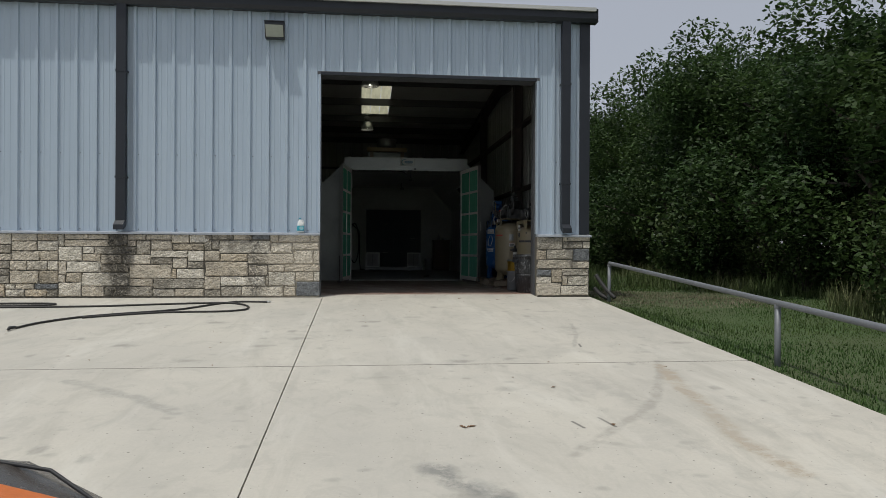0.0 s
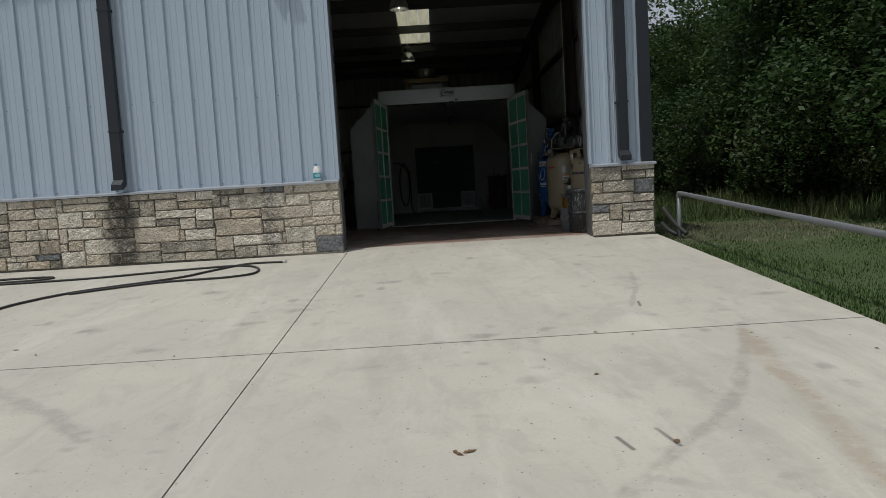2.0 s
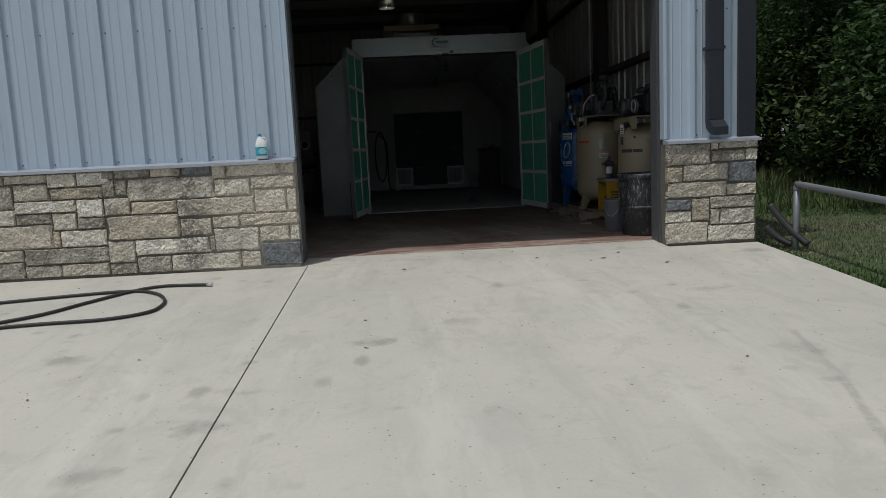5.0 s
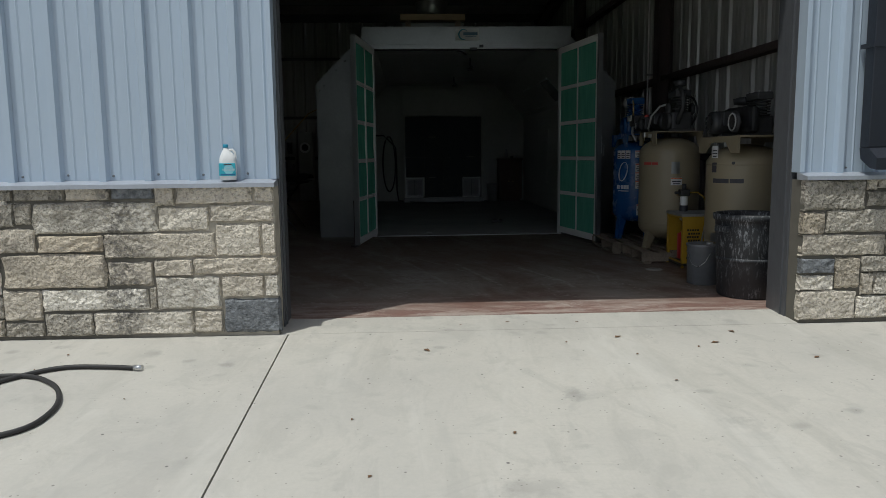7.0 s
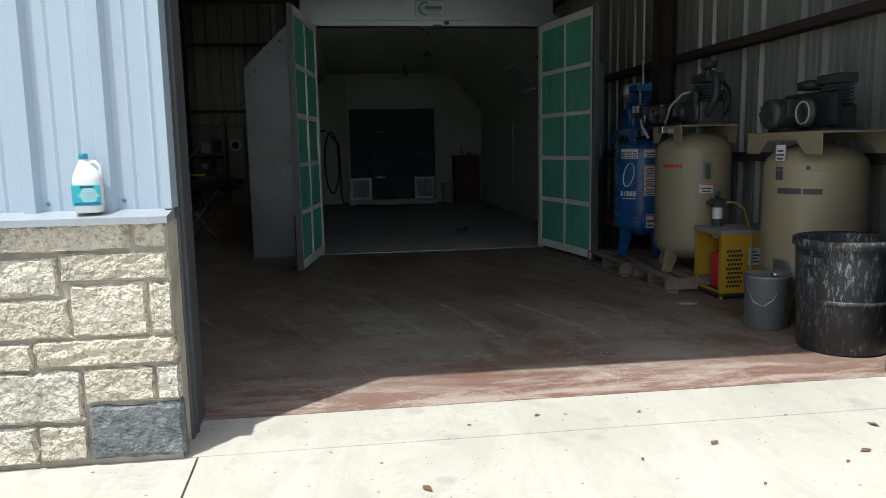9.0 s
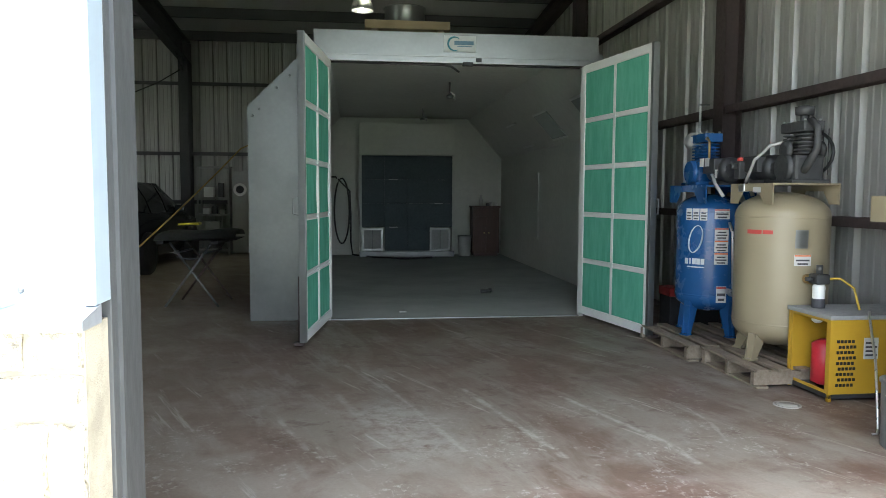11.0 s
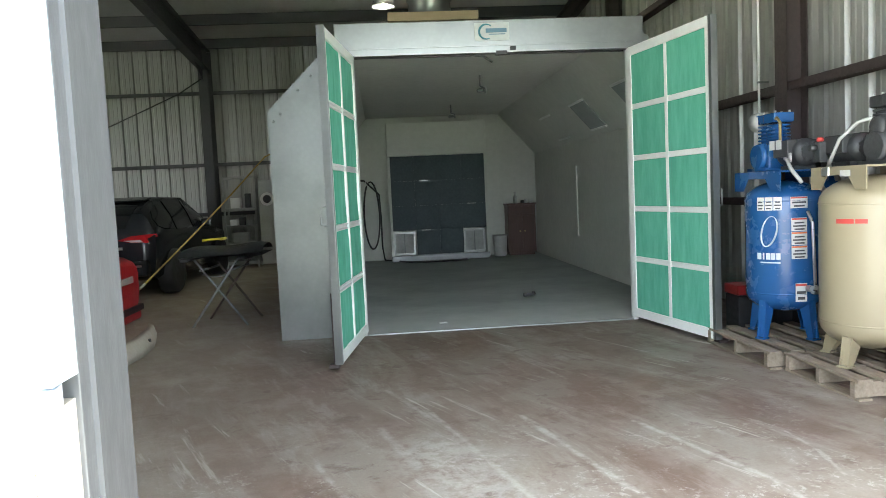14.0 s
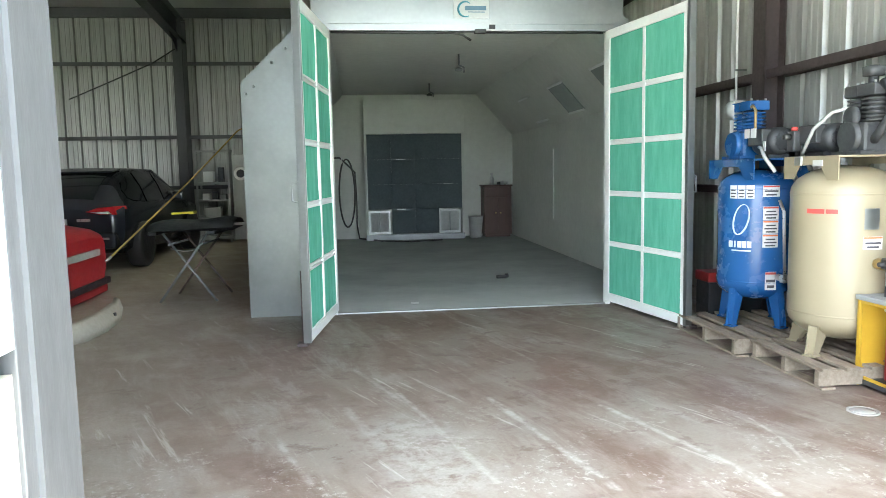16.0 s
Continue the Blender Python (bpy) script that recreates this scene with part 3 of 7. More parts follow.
EASTWALL = thing("wall_east", "ribbed steel end wall with red-brown girts, seen from inside", "wall", kind="structure")
east_out = lambda u, v, z: (EAST - 0.035 + v, u, z)
east_in = lambda u, v, z: (EAST - 0.039 + v, u, z)
clad(EASTWALL, east_out, east_in, SHEET, BACK, -0.1, EAVE, 12.4, deep=0.048)
part("gable", Form().prism([(EAST - 0.04, FACE, EAVE), (EAST - 0.04, BACK, EAVE), (EAST - 0.04, RIDGE_Y, RIDGE_Z)], (0.04, 0, 0)), LINER, EASTWALL)
BACKWALL = thing("wall_north", "ribbed steel rear wall with dark girts", "wall", kind="structure")
back_out = lambda u, v, z: (u, BACK - 0.035 + v, z)
back_in = lambda u, v, z: (u, BACK - 0.039 + v, z)
clad(BACKWALL, back_out, back_in, WEST, EAST - 0.04, -0.1, EAVE, -0.359, deep=0.048)
WESTWALL = thing("wall_west", "ribbed steel end wall", "wall", kind="structure")
west_in = lambda u, v, z: (WEST - v, u, z)
west_out = lambda u, v, z: (WEST - 0.004 - v, u, z)
clad(WESTWALL, west_out, west_in, SHEET, BACK, -0.1, EAVE, 12.4)
part("gable", Form().prism([(WEST - 0.04, FACE, EAVE), (WEST - 0.04, BACK, EAVE), (WEST - 0.04, RIDGE_Y, RIDGE_Z)], (0.04, 0, 0)), LINER, WESTWALL)


def girt_along_y(x, z, y0, y1, inward=-1):
    f = Form()
    f.box(x + inward * 0.14, x, y0, y1, z - 0.002, z + 0.002)
    f.box(x + inward * 0.14, x + inward * 0.136, y0, y1, z - 0.075, z - 0.002)
    f.box(x - 0.002, x + 0.002, y0, y1, z - 0.075, z - 0.002)
    return f


for z in (1.18, 2.24, 3.76):
    part("girt", girt_along_y(EAST - 0.05, z, 12.5, BACK - 0.25), PRIMER, EASTWALL, "red-brown steel girt")
    f = Form().box(WEST, EAST - 0.3, BACK - 0.25, BACK - 0.05, z - 0.002, z + 0.002).box(WEST, EAST - 0.3, BACK - 0.25, BACK - 0.246, z - 0.075, z - 0.002)
    part("girt", f, FRAMEGREY, BACKWALL, "dark steel girt")


# ---- steel frame and roof ----
def ibeam(f, a, b, depth, width, up):
    a, b, up = Vector(a), Vector(b), Vector(up).normalized()
    side = (b - a).cross(up).normalized()
    def bar(c0, c1, w):
        pts = [a + up * c0 - side * w, a + up * c0 + side * w, a + up * c1 + side * w, a + up * c1 - side * w]
        f.prism(pts, b - a)
    bar(0, 0.012, width / 2), bar(depth - 0.012, depth, width / 2), bar(0.012, depth - 0.012, 0.005)


def steel_frame(x, depth, label):
    root = thing("steel_frame", label, "steel frame", kind="structure")
    for y, way in ((SHEET + 0.06, 1), (BACK - 0.06, -1)):
        f = Form()
        ibeam(f, (x, y, 0), (x, y, roof_z(y) - 0.25), depth, 0.2, (0, way, 0))
        part("column", f, FRAMEGREY, root)
    for y0, y1 in ((SHEET + 0.1, RIDGE_Y), (BACK - 0.1, RIDGE_Y)):
        f = Form()
        ibeam(f, (x, y0, roof_z(y0) - 0.24), (x, y1, roof_z(y1) - 0.24), depth * 1.1, 0.2, (0, 0, -1))
        part("rafter", f, FRAMEGREY, root)
        way = 1 if y1 > y0 else -1
        h = Form().prism([(x - 0.006, y0, 3.75), (x - 0.006, y0 + way * 1.15, roof_z(y0) - 0.55), (x - 0.006, y0, roof_z(y0) - 0.5)], (0.012, 0, 0))
        part("haunch", h, FRAMEGREY, root)
    return root


steel_frame(-3.35, 0.42, "dark primed rigid steel frame with tapered haunches")
end = thing("steel_frame", "red-brown end-wall columns and rafter", "steel frame", kind="structure")
for y in (17.25, 22.2):
    f = Form()
    ibeam(f, (EAST - 0.26, y, 0), (EAST - 0.26, y, roof_z(y) - 0.25), 0.2, 0.2, (1, 0, 0))
    f.box(EAST - 0.255, EAST - 0.245, y - 0.1, y + 0.1, 0, roof_z(y) - 0.3)
    part("column", f, PRIMER, end)
for y1 in (SHEET + 0.1, BACK - 0.1):
    f = Form()
    ibeam(f, (EAST - 0.18, y1, roof_z(y1) - 0.24), (EAST - 0.18, RIDGE_Y, RIDGE_Z - 0.24), 0.3, 0.16, (0, 0, -1))
    part("rafter", f, PRIMER, end)

SKYLIGHT = (0.26, 1.13, 20.3, 23.8)
ceiling = Form()
for y0, y1, cut in ((FACE - 0.12, RIDGE_Y, False), (RIDGE_Y, SKYLIGHT[2], False), (SKYLIGHT[2], SKYLIGHT[3], True), (SKYLIGHT[3], BACK + 0.12, False)):
    for a, b in (((WEST - 0.1, SKYLIGHT[0]), (SKYLIGHT[1], EAST + 0.06)) if cut else ((WEST - 0.1, EAST + 0.06),)):
        ceiling.prism([(a, y0, roof_z(y0)), (a, y1, roof_z(y1)), (a, y1, roof_z(y1) + 0.06), (a, y0, roof_z(y0) + 0.06)], (b - a, 0, 0))
solid("ceiling", ceiling, ROOFSHEET, "grey insulated steel roof seen from below", "ceiling", kind="structure")
roof = thing("roof_purlins", "dark steel roof purlins", "purlins", kind="structure")
for y in (13.6, 15.1, 16.6, 18.1, 19.3, 20.0, 21.97, 23.9, 25.4, 26.95):
    z = roof_z(y) - 0.005
    part("purlin", Form().box(WEST, EAST - 0.1, y - 0.003, y + 0.003, z - 0.21, z - 0.012).box(WEST, EAST - 0.1, y - 0.003, y + 0.065, z - 0.214, z - 0.21), FRAMEGREY, roof)
sk = thing("skylight", "translucent fibreglass roof light, bright with daylight", "skylight", kind="structure")
for i in range(3):
    a, b = SKYLIGHT[0] + 0.29 * i, SKYLIGHT[0] + 0.29 * (i + 1)
    y0, y1 = SKYLIGHT[2], SKYLIGHT[3]
    part("roof_pane", Form().prism([(a, y0, roof_z(y0) + 0.02), (a, y1, roof_z(y1) + 0.02), (a, y1, roof_z(y1) + 0.023), (a, y0, roof_z(y0) + 0.023)], (b - a - 0.012, 0, 0)), SKYSHEET, sk)

# ---- doorway, gutter, downspouts, corner trim ----
door = thing("door_frame", "charcoal steel jambs and head round the open doorway", "door frame", kind="structure")
for x, way in ((DOOR_L, 1), (DOOR_R, -1)):
    f = Form().box(min(x, x - way * 0.05), max(x, x - way * 0.05), FACE + 0.2, SHEET + 0.36, -0.02, DOOR_H, 0.004)
    c = Form().box(min(x, x - way * 0.034), max(x, x - way * 0.034), SHEET - 0.04, SHEET + 0.077, 1.05, DOOR_H, 0.003)
    part("casing", c, SIDING, door, "blue-grey steel casing")
    f.box(min(x + way * 0.012, x), max(x + way * 0.012, x), FACE + 0.25, FACE + 0.27, 0.0, DOOR_H)
    part("jamb", f, JAMBGREY, door)
f = Form().box(DOOR_L - 0.05, DOOR_R + 0.05, FACE + 0.08, SHEET + 0.36, DOOR_H, DOOR_H + 0.05, 0.004)
part("head", f, JAMBGREY, door)
part("head_trim", Form().box(DOOR_L, DOOR_R, SHEET - 0.045, SHEET - 0.02, DOOR_H - 0.01, DOOR_H + 0.04, 0.003), BRONZE, door)

gutter = thing("gutter", "dark bronze box gutter along the eave", "gutter", kind="structure")
prof = [(SHEET - 0.01, 4.68), (FACE - 0.03, 4.68), (FACE - 0.06, 4.74), (FACE - 0.06, 4.84), (FACE - 0.08, 4.90), (FACE - 0.045, 4.90), (FACE - 0.04, 4.72), (SHEET - 0.02, 4.72), (SHEET - 0.02, 4.90), (SHEET - 0.01, 4.90)]
part("channel", Form().prism([(WEST, y, z) for y, z in prof], (EAST + 0.1 - WEST, 0, 0)), BRONZE, gutter)
part("end_cap", Form().box(EAST + 0.1, EAST + 0.106, FACE - 0.08, SHEET, 4.675, 4.905), BRONZE, gutter)
for x in (-3.55, 3.75):
    ds = thing("downspout", "dark bronze rectangular downspout kicking out above the sill", "downspout", (x, SHEET - 0.1, 0), kind="structure")
    part("pipe", Form().box(-0.075, 0.075, -0.05, 0.05, 1.22, 4.69, 0.008), BRONZE, ds)
    part("elbow", Form().prism([(-0.075, y, z) for y, z in ((-0.05, 1.22), (0.05, 1.22), (0.03, 1.14), (-0.08, 1.08), (-0.15, 1.07), (-0.15, 1.15))], (0.15, 0, 0)), BRONZE, ds)
    for z in (1.9, 3.6):
        part("strap", Form().box(-0.085, 0.085, -0.055, 0.09, z, z + 0.03), BRONZE, ds)
f = Form().box(EAST - 0.16, EAST + 0.012, SHEET - 0.05, SHEET - 0.005, 1.05, 4.7, 0.003).box(EAST - 0.02, EAST + 0.012, SHEET - 0.005, SHEET + 0.13, 1.05, 4.7, 0.003)
solid("corner_trim", f, BRONZE, "dark bronze steel corner trim", "trim", kind="structure")
# ---- spray booth ----
BX0, BX1, BY0, BY1 = -0.81, 3.58, 18.0, 26.25
OX0, OX1, OH = 0.03, 2.74, 2.71
HIP, TOP = 2.24, 3.03


def booth():
    root = thing("spray_booth", "galvanised paint spray booth with white lining and open double doors", "spray booth", (0, 0, 0))
    sec = lambda i: [(BX0 + i, 0.0), (BX0 + i, HIP - i * 2.2), (BX0 + 0.79 + i * 0.4, TOP - i), (BX1 - 0.79 - i * 0.4, TOP - i), (BX1 - i, HIP - i * 2.2), (BX1 - i, 0.0)]
    outer, inner = sec(0), sec(0.05)
    names = ("side_wall", "sloping_panel", "roof_panel", "sloping_panel", "side_wall")
    for k, nm in enumerate(names):
        a, b, c, d = outer[k], outer[k + 1], inner[k + 1], inner[k]
        ia, ib = Vector((d[0], 0, d[1])), Vector((c[0], 0, c[1]))
        oa, ob = Vector((a[0], 0, a[1])), Vector((b[0], 0, b[1]))
        n = 8
        for j in range(n):
            y0, y1 = BY0 + 0.06 + (BY1 - BY0 - 0.06) * j / n, BY0 + 0.06 + (BY1 - BY0 - 0.06) * (j + 1) / n - 0.002
            p = Form().prism([(q.x, y0, q.z) for q in (oa, ob, (ob + ib) / 2, (oa + ia) / 2)], (0, y1 - y0, 0))
            part(nm, p, GALV, root)
        lining = Form().prism([(q.x, BY0 + 0.06, q.z) for q in ((oa + ia) / 2 * 0.96 + ia * 0.04, (ob + ib) / 2 * 0.96 + ib * 0.04, ib, ia)], (0, BY1 - BY0 - 0.06, 0))
        part("lining", lining, BOOTHWHITE, root, "white lining dulled by overspray")
    # front wall round the opening
    part("front_wing", Form().prism([(x, BY0, zz) for x, zz in ((BX0, 0), (BX0, HIP), (OX0 - 0.05, TOP - 0.02), (OX0 - 0.05, 0))], (0, 0.055, 0)), GALV, root)
    part("front_wing", Form().prism([(x, BY0, zz) for x, zz in ((BX1, 0), (BX1, HIP), (OX1 + 0.05, TOP - 0.02), (OX1 + 0.05, 0))], (0, 0.055, 0)), GALV, root)
    bolt = Form().lathe([(0.015, 0.0), (0.013, -0.006), (0.008, -0.01), (0.003, -0.011)], (0, 0, 0), 8, "y").mesh("bolt", GALV)
    wing = [(BX0 + 0.05, HIP - 0.1), (BX0 + 0.12, HIP - 0.03)] + [(BX0 + 0.3 + 0.13 * i, HIP + 0.19 + 0.13 * i) for i in range(4)]
    for x, zz in wing:
        part("bolt", bolt, GALV, root).matrix_local = pose(x, BY0 - 0.0005, zz)
        part("bolt", bolt, GALV, root).matrix_local = pose(BX0 + BX1 - x, BY0 - 0.0005, zz)
    head = part("header", Form().box(-0.13, 2.9, BY0 - 0.06, BY0 + 0.05, 2.78, 3.03, 0.006), GALV, root, "brushed galvanised header over the doors")
    part("header_lip", Form().box(-0.12, 2.89, BY0 - 0.075, BY0 + 0.04, 2.715, 2.778, 0.004), GALV, root)
    part("door_post", Form().box(OX0 - 0.05, OX0, BY0 - 0.03, BY0 + 0.05, 0.0, 2.714, 0.004), WHITE, root)
    part("door_post", Form().box(OX1, OX1 + 0.05, BY0 - 0.03, BY0 + 0.05, 0.0, 2.714, 0.004), WHITE, root)
    seal = Form().tube([(0.05, BY0 - 0.035, 2.705), (0.8, BY0 - 0.035, 2.7), (1.2, BY0 - 0.04, 2.7), (1.3, BY0 - 0.06, 2.68), (1.38, BY0 - 0.09, 2.62)], 0.011, 8)
    part("door_seal", seal, RUBBER, root, "black rubber seal hanging loose at its end")
    part("door_seal", Form().tube([(1.5, BY0 - 0.035, 2.705), (2.7, BY0 - 0.035, 2.7)], 0.01, 8), RUBBER, root)
    part("door_catch", Form().box(1.42, 1.53, BY0 - 0.085, BY0 - 0.03, 2.69, 2.73, 0.004).box(1.56, 1.62, BY0 - 0.085, BY0 - 0.07, 2.73, 2.77, 0.003), BLACK, root)
    # plate on the header: only its shapes and colours
    part("name_plate", Form().box(1.22, 1.56, BY0 - 0.068, BY0 - 0.061, 2.83, 3.0, 0.002), mat("pale grey plate", (0.5, 0.53, 0.52), 0.4), head)
    arc = Form().tube([(1.335 + 0.07 * math.cos(a), BY0 - 0.071, 2.915 + 0.07 * math.sin(a)) for a in [radians(50 + 13 * i) for i in range(20)]], [0.004 + 0.007 * math.sin(math.pi * i / 19) for i in range(20)], 6)
    part("plate_mark", arc, mat("teal ink", (0.05, 0.24, 0.3), 0.5), head)
    bars = Form().box(1.33, 1.535, BY0 - 0.072, BY0 - 0.069, 2.905, 2.945).box(1.36, 1.52, BY0 - 0.072, BY0 - 0.069, 2.885, 2.893)
    part("plate_bars", bars, mat("slate blue ink", (0.1, 0.2, 0.27), 0.5), head)
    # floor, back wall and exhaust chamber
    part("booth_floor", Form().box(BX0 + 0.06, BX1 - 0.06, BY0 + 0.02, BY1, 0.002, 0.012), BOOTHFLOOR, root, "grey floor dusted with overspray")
    part("threshold", Form().box(OX0, OX1, BY0 - 0.03, BY0 + 0.02, 0.0, 0.013, 0.003), GALV, root)
    part("back_wall", Form().box(BX0 + 0.02, BX1 - 0.02, BY1 - 0.05, BY1, 0.0, TOP - 0.05), SHADEDLINING, root)
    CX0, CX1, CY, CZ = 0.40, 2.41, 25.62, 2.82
    ch = part("exhaust_chamber", Form().box(CX0, CX1, CY, BY1 - 0.05, 2.15, CZ, 0.01).box(CX0, CX0 + 0.05, CY, BY1 - 0.05, 0.0, 2.15).box(CX1 - 0.05, CX1, CY, BY1 - 0.05, 0, 2.15), SHADEDLINING, root)
    dusty = galvanised_material("dusty galvanised frame", (0.17, 0.18, 0.18), (0.1, 0.108, 0.106), 0.42)
    dark = mat("dark slate-green exhaust filter", (0.066, 0.085, 0.092), 0.9, c2=(0.048, 0.062, 0.068), s1=4, bump=0.4, bs=200)
    w, h = (CX1 - CX0 - 0.1) / 4, 0.5
    for i in range(4):
        for j in range(4):
            x, zz = CX0 + 0.05 + i * w, 0.14 + j * h
            if j == 0 and i in (0, 3):
                part("filter_frame", frame_of(Form(), x + 0.01, x + w - 0.04, zz + 0.01, zz + h - 0.03, CY - 0.005, CY + 0.03, 0.03), GALV, ch, "empty bright steel filter frame")
                part("filter_back", Form().box(x + 0.04, x + w - 0.07, CY + 0.03, CY + 0.04, zz + 0.04, zz + h - 0.06), DULLGREY, ch)
                part("filter_bar", Form().box(x + w / 2 - 0.025, x + w / 2 - 0.005, CY + 0.012, CY + 0.026, zz + 0.04, zz + h - 0.06, 0.003), dusty, ch)
            else:
                sag = 0.012 * math.sin(i * 2.1 + j)
                part("exhaust_filter", Form().box(x + 0.0005, x + w - 0.0005, CY + 0.005 + sag, CY + 0.04 + sag, zz + 0.0005, zz + h - 0.0005, 0.003), dark, ch, "dark exhaust filter mat")
            if (i * 3 + j * 2) % 4 == 1:
                part("filter_clip", Form().box(x + 0.1, x + 0.28, CY - 0.012, CY - 0.006, zz - 0.008, zz + 0.008), GALV, ch)
    part("chamber_sill", Form().box(CX0, CX1, CY - 0.01, CY + 0.06, 0.012, 0.13, 0.006), dusty, ch)
    # light fittings in the sloping panel, and lamps off
    glass = mat("dull lamp glass", (0.42, 0.46, 0.44), 0.15, c2=(0.3, 0.34, 0.32))
    for side in (1, -1):
        for y in (18.9, 20.9, 22.9):
            x0, z0 = (BX1 - 0.05, HIP - 0.11) if side > 0 else (BX0 + 0.05, HIP - 0.11)
            d = Vector((-0.76 * side, 0, 0.85)).normalized()
            n = Vector((-0.85 * side, 0, -0.76)).normalized()
            o = Vector((x0, y, z0)) + d * 0.12 + n * 0.004
            q = [o, o + d * 0.5, o + d * 0.5 + Vector((0, 0.75, 0)), o + Vector((0, 0.75, 0))]
            if y < 22:
                part("light_glass", Form().prism(q, n * 0.012), glass, root, "unlit lamp pane in the sloping panel")
            for a, b in ((q[0], q[3]), (q[1], q[2])):
                part("light_trim", Form().prism([a - d * 0.015, a + d * 0.015, b + d * 0.015, b - d * 0.015], n * 0.022), WHITE, root)
    part("door_edge", Form().box(BX1 - 0.068, BX1 - 0.05, 22.86, 22.93, 0.55, 1.72, 0.003), BOOTHWHITE, root)
    for x, y in ((1.69, 21.0), (1.6, 24.3)):
        f = Form().cyl((x, y, TOP - 0.05), (x, y, TOP - 0.2), 0.014, seg=10).lathe([(0.05, 0), (0.055, 0.03), (0.02, 0.05)], (x, y, TOP - 0.28), 14).tube([(x, y, TOP - 0.2), (x + 0.07, y, TOP - 0.23), (x + 0.07, y, TOP - 0.3)], 0.012, 8)
        part("sprinkler", f, GALV, root)
    # door leaves
    for hinge, free in (((OX0 - 0.01, BY0 - 0.03), (-0.165, 16.63)), ((OX1 + 0.01, BY0 - 0.03), (2.99, 16.60))):
        turn = math.degrees(math.atan2(free[1] - hinge[1], free[0] - hinge[0]))
        leaf = new("door_leaf")
        leaf.parent = root
        leaf.matrix_local = pose(hinge[0], hinge[1], 0.0, 0, 0, turn)
        leaf["label"] = "white filter door swung open"
        W, Z0, Z1 = 1.38, 0.045, 2.72
        door_leaf(leaf, W, Z0, Z1, left=hinge[0] < 1)
    return root


def door_leaf(leaf, W, Z0, Z1, left):
    f = frame_of(Form(), 0.0, W, Z0, Z1, -0.024, 0.024, 0.085, 0.004)
    part("leaf_frame", f, WHITE, leaf)
    edge = Form().box(W, W + 0.01, -0.03, 0.03, Z0, Z1, 0.002).box(W - 0.03, W, -0.03, -0.0245, Z0, Z1).box(W - 0.03, W, 0.0245, 0.03, Z0, Z1)
    part("edge_channel", edge, GALV, leaf, "galvanised edge channel")
    ix0, ix1, iz0, iz1 = 0.085, W - 0.085, Z0 + 0.085, Z1 - 0.085
    mid = (ix0 + ix1) / 2
    part("centre_bar", Form().box(mid - 0.022, mid + 0.022, -0.02, 0.02, iz0, iz1, 0.003), WHITE, leaf)
    rows = 5
    rh = (iz1 - iz0) / rows
    for j in range(1, rows):
        z = iz0 + j * rh
        for a, b in ((ix0, mid - 0.023), (mid + 0.023, ix1)):
            part("cross_bar", Form().box(a, b, -0.018, 0.018, z - 0.025, z - 0.01, 0.002).box(a, b, -0.018, 0.018, z + 0.01, z + 0.025, 0.002).box(a, b, -0.012, 0.002, z - 0.01, z + 0.01), WHITE, leaf)
    for j in range(rows):
        for a, b in ((ix0, mid - 0.023), (mid + 0.023, ix1)):
            z0, z1 = iz0 + j * rh + (0.026 if j else 0), iz0 + (j + 1) * rh - (0.026 if j < rows - 1 else 0)
            rows_pts = []
            for s in range(7):
                u = a + 0.002 + (b - a - 0.004) * s / 6
                rows_pts.append([(u, 0.009 * math.sin(s * 1.7 + j * 2 + a * 9) * (0.3 + 0.7 * math.sin(math.pi * t / 5)) + 0.006, z0 + 0.002 + (z1 - z0 - 0.004) * t / 5) for t in range(6)])
            g = Form().rings(rows_pts, closed=False, caps=False)
            g.rings([[(x, -0.016, z) for x, y, z in r] for r in rows_pts], closed=False, caps=False)
            part("filter_pad", g, FILTER, leaf, "green fibre intake filter")
    s = 1 if left else -1
    part("handle", Form().tube([(W - 0.05, -0.026 * s, 1.15), (W - 0.05, -0.09 * s, 1.17), (W - 0.05, -0.09 * s, 1.3), (W - 0.05, -0.026 * s, 1.32)], 0.008, 8), GALV, leaf)
    part("drop_bolt", Form().cyl((W - 0.03, -0.04 * s, 0.01), (W - 0.03, -0.04 * s, 0.62), 0.009, seg=8).box(W - 0.07, W + 0.02, min(0, -0.08 * s), max(0, -0.08 * s), 0.02, 0.045), PRIMER, leaf)
    if not left:
        part("handle", Form().box(W - 0.06, W - 0.03, 0.03, 0.055, 1.2, 1.42, 0.006), WHITE, leaf)


booth()
# ---- air compressors on the right ----
BLUE = mat("glossy blue enamel", (0.018, 0.088, 0.25), 0.26, c2=(0.014, 0.07, 0.21), s1=1.5, s2=6, amount=0.25, bump=0.02)
CREAM = mat("glossy cream enamel", (0.3, 0.258, 0.17), 0.4, c2=(0.26, 0.222, 0.145), s1=1.5, s2=6, amount=0.3, bump=0.02)
IRON = mat("dark grey cast iron", (0.075, 0.078, 0.08), 0.55, 0.4, c2=(0.045, 0.046, 0.048), s1=9, bump=0.3)
MOTORGREY = mat("dark motor paint", (0.05, 0.052, 0.055), 0.45, 0.2)
STEEL = mat("bright steel", (0.62, 0.63, 0.63), 0.3, 0.85)
BRASS = mat("dull brass", (0.45, 0.33, 0.14), 0.4, 0.8)
PAPER = mat("white sticker", (0.6, 0.61, 0.6), 0.5, c2=(0.52, 0.53, 0.52))
INK = mat("dark sticker print", (0.06, 0.06, 0.07), 0.6)
ORANGE = mat("orange warning print", (0.7, 0.16, 0.05), 0.5)
REDPRINT = mat("red print", (0.5, 0.06, 0.05), 0.5)
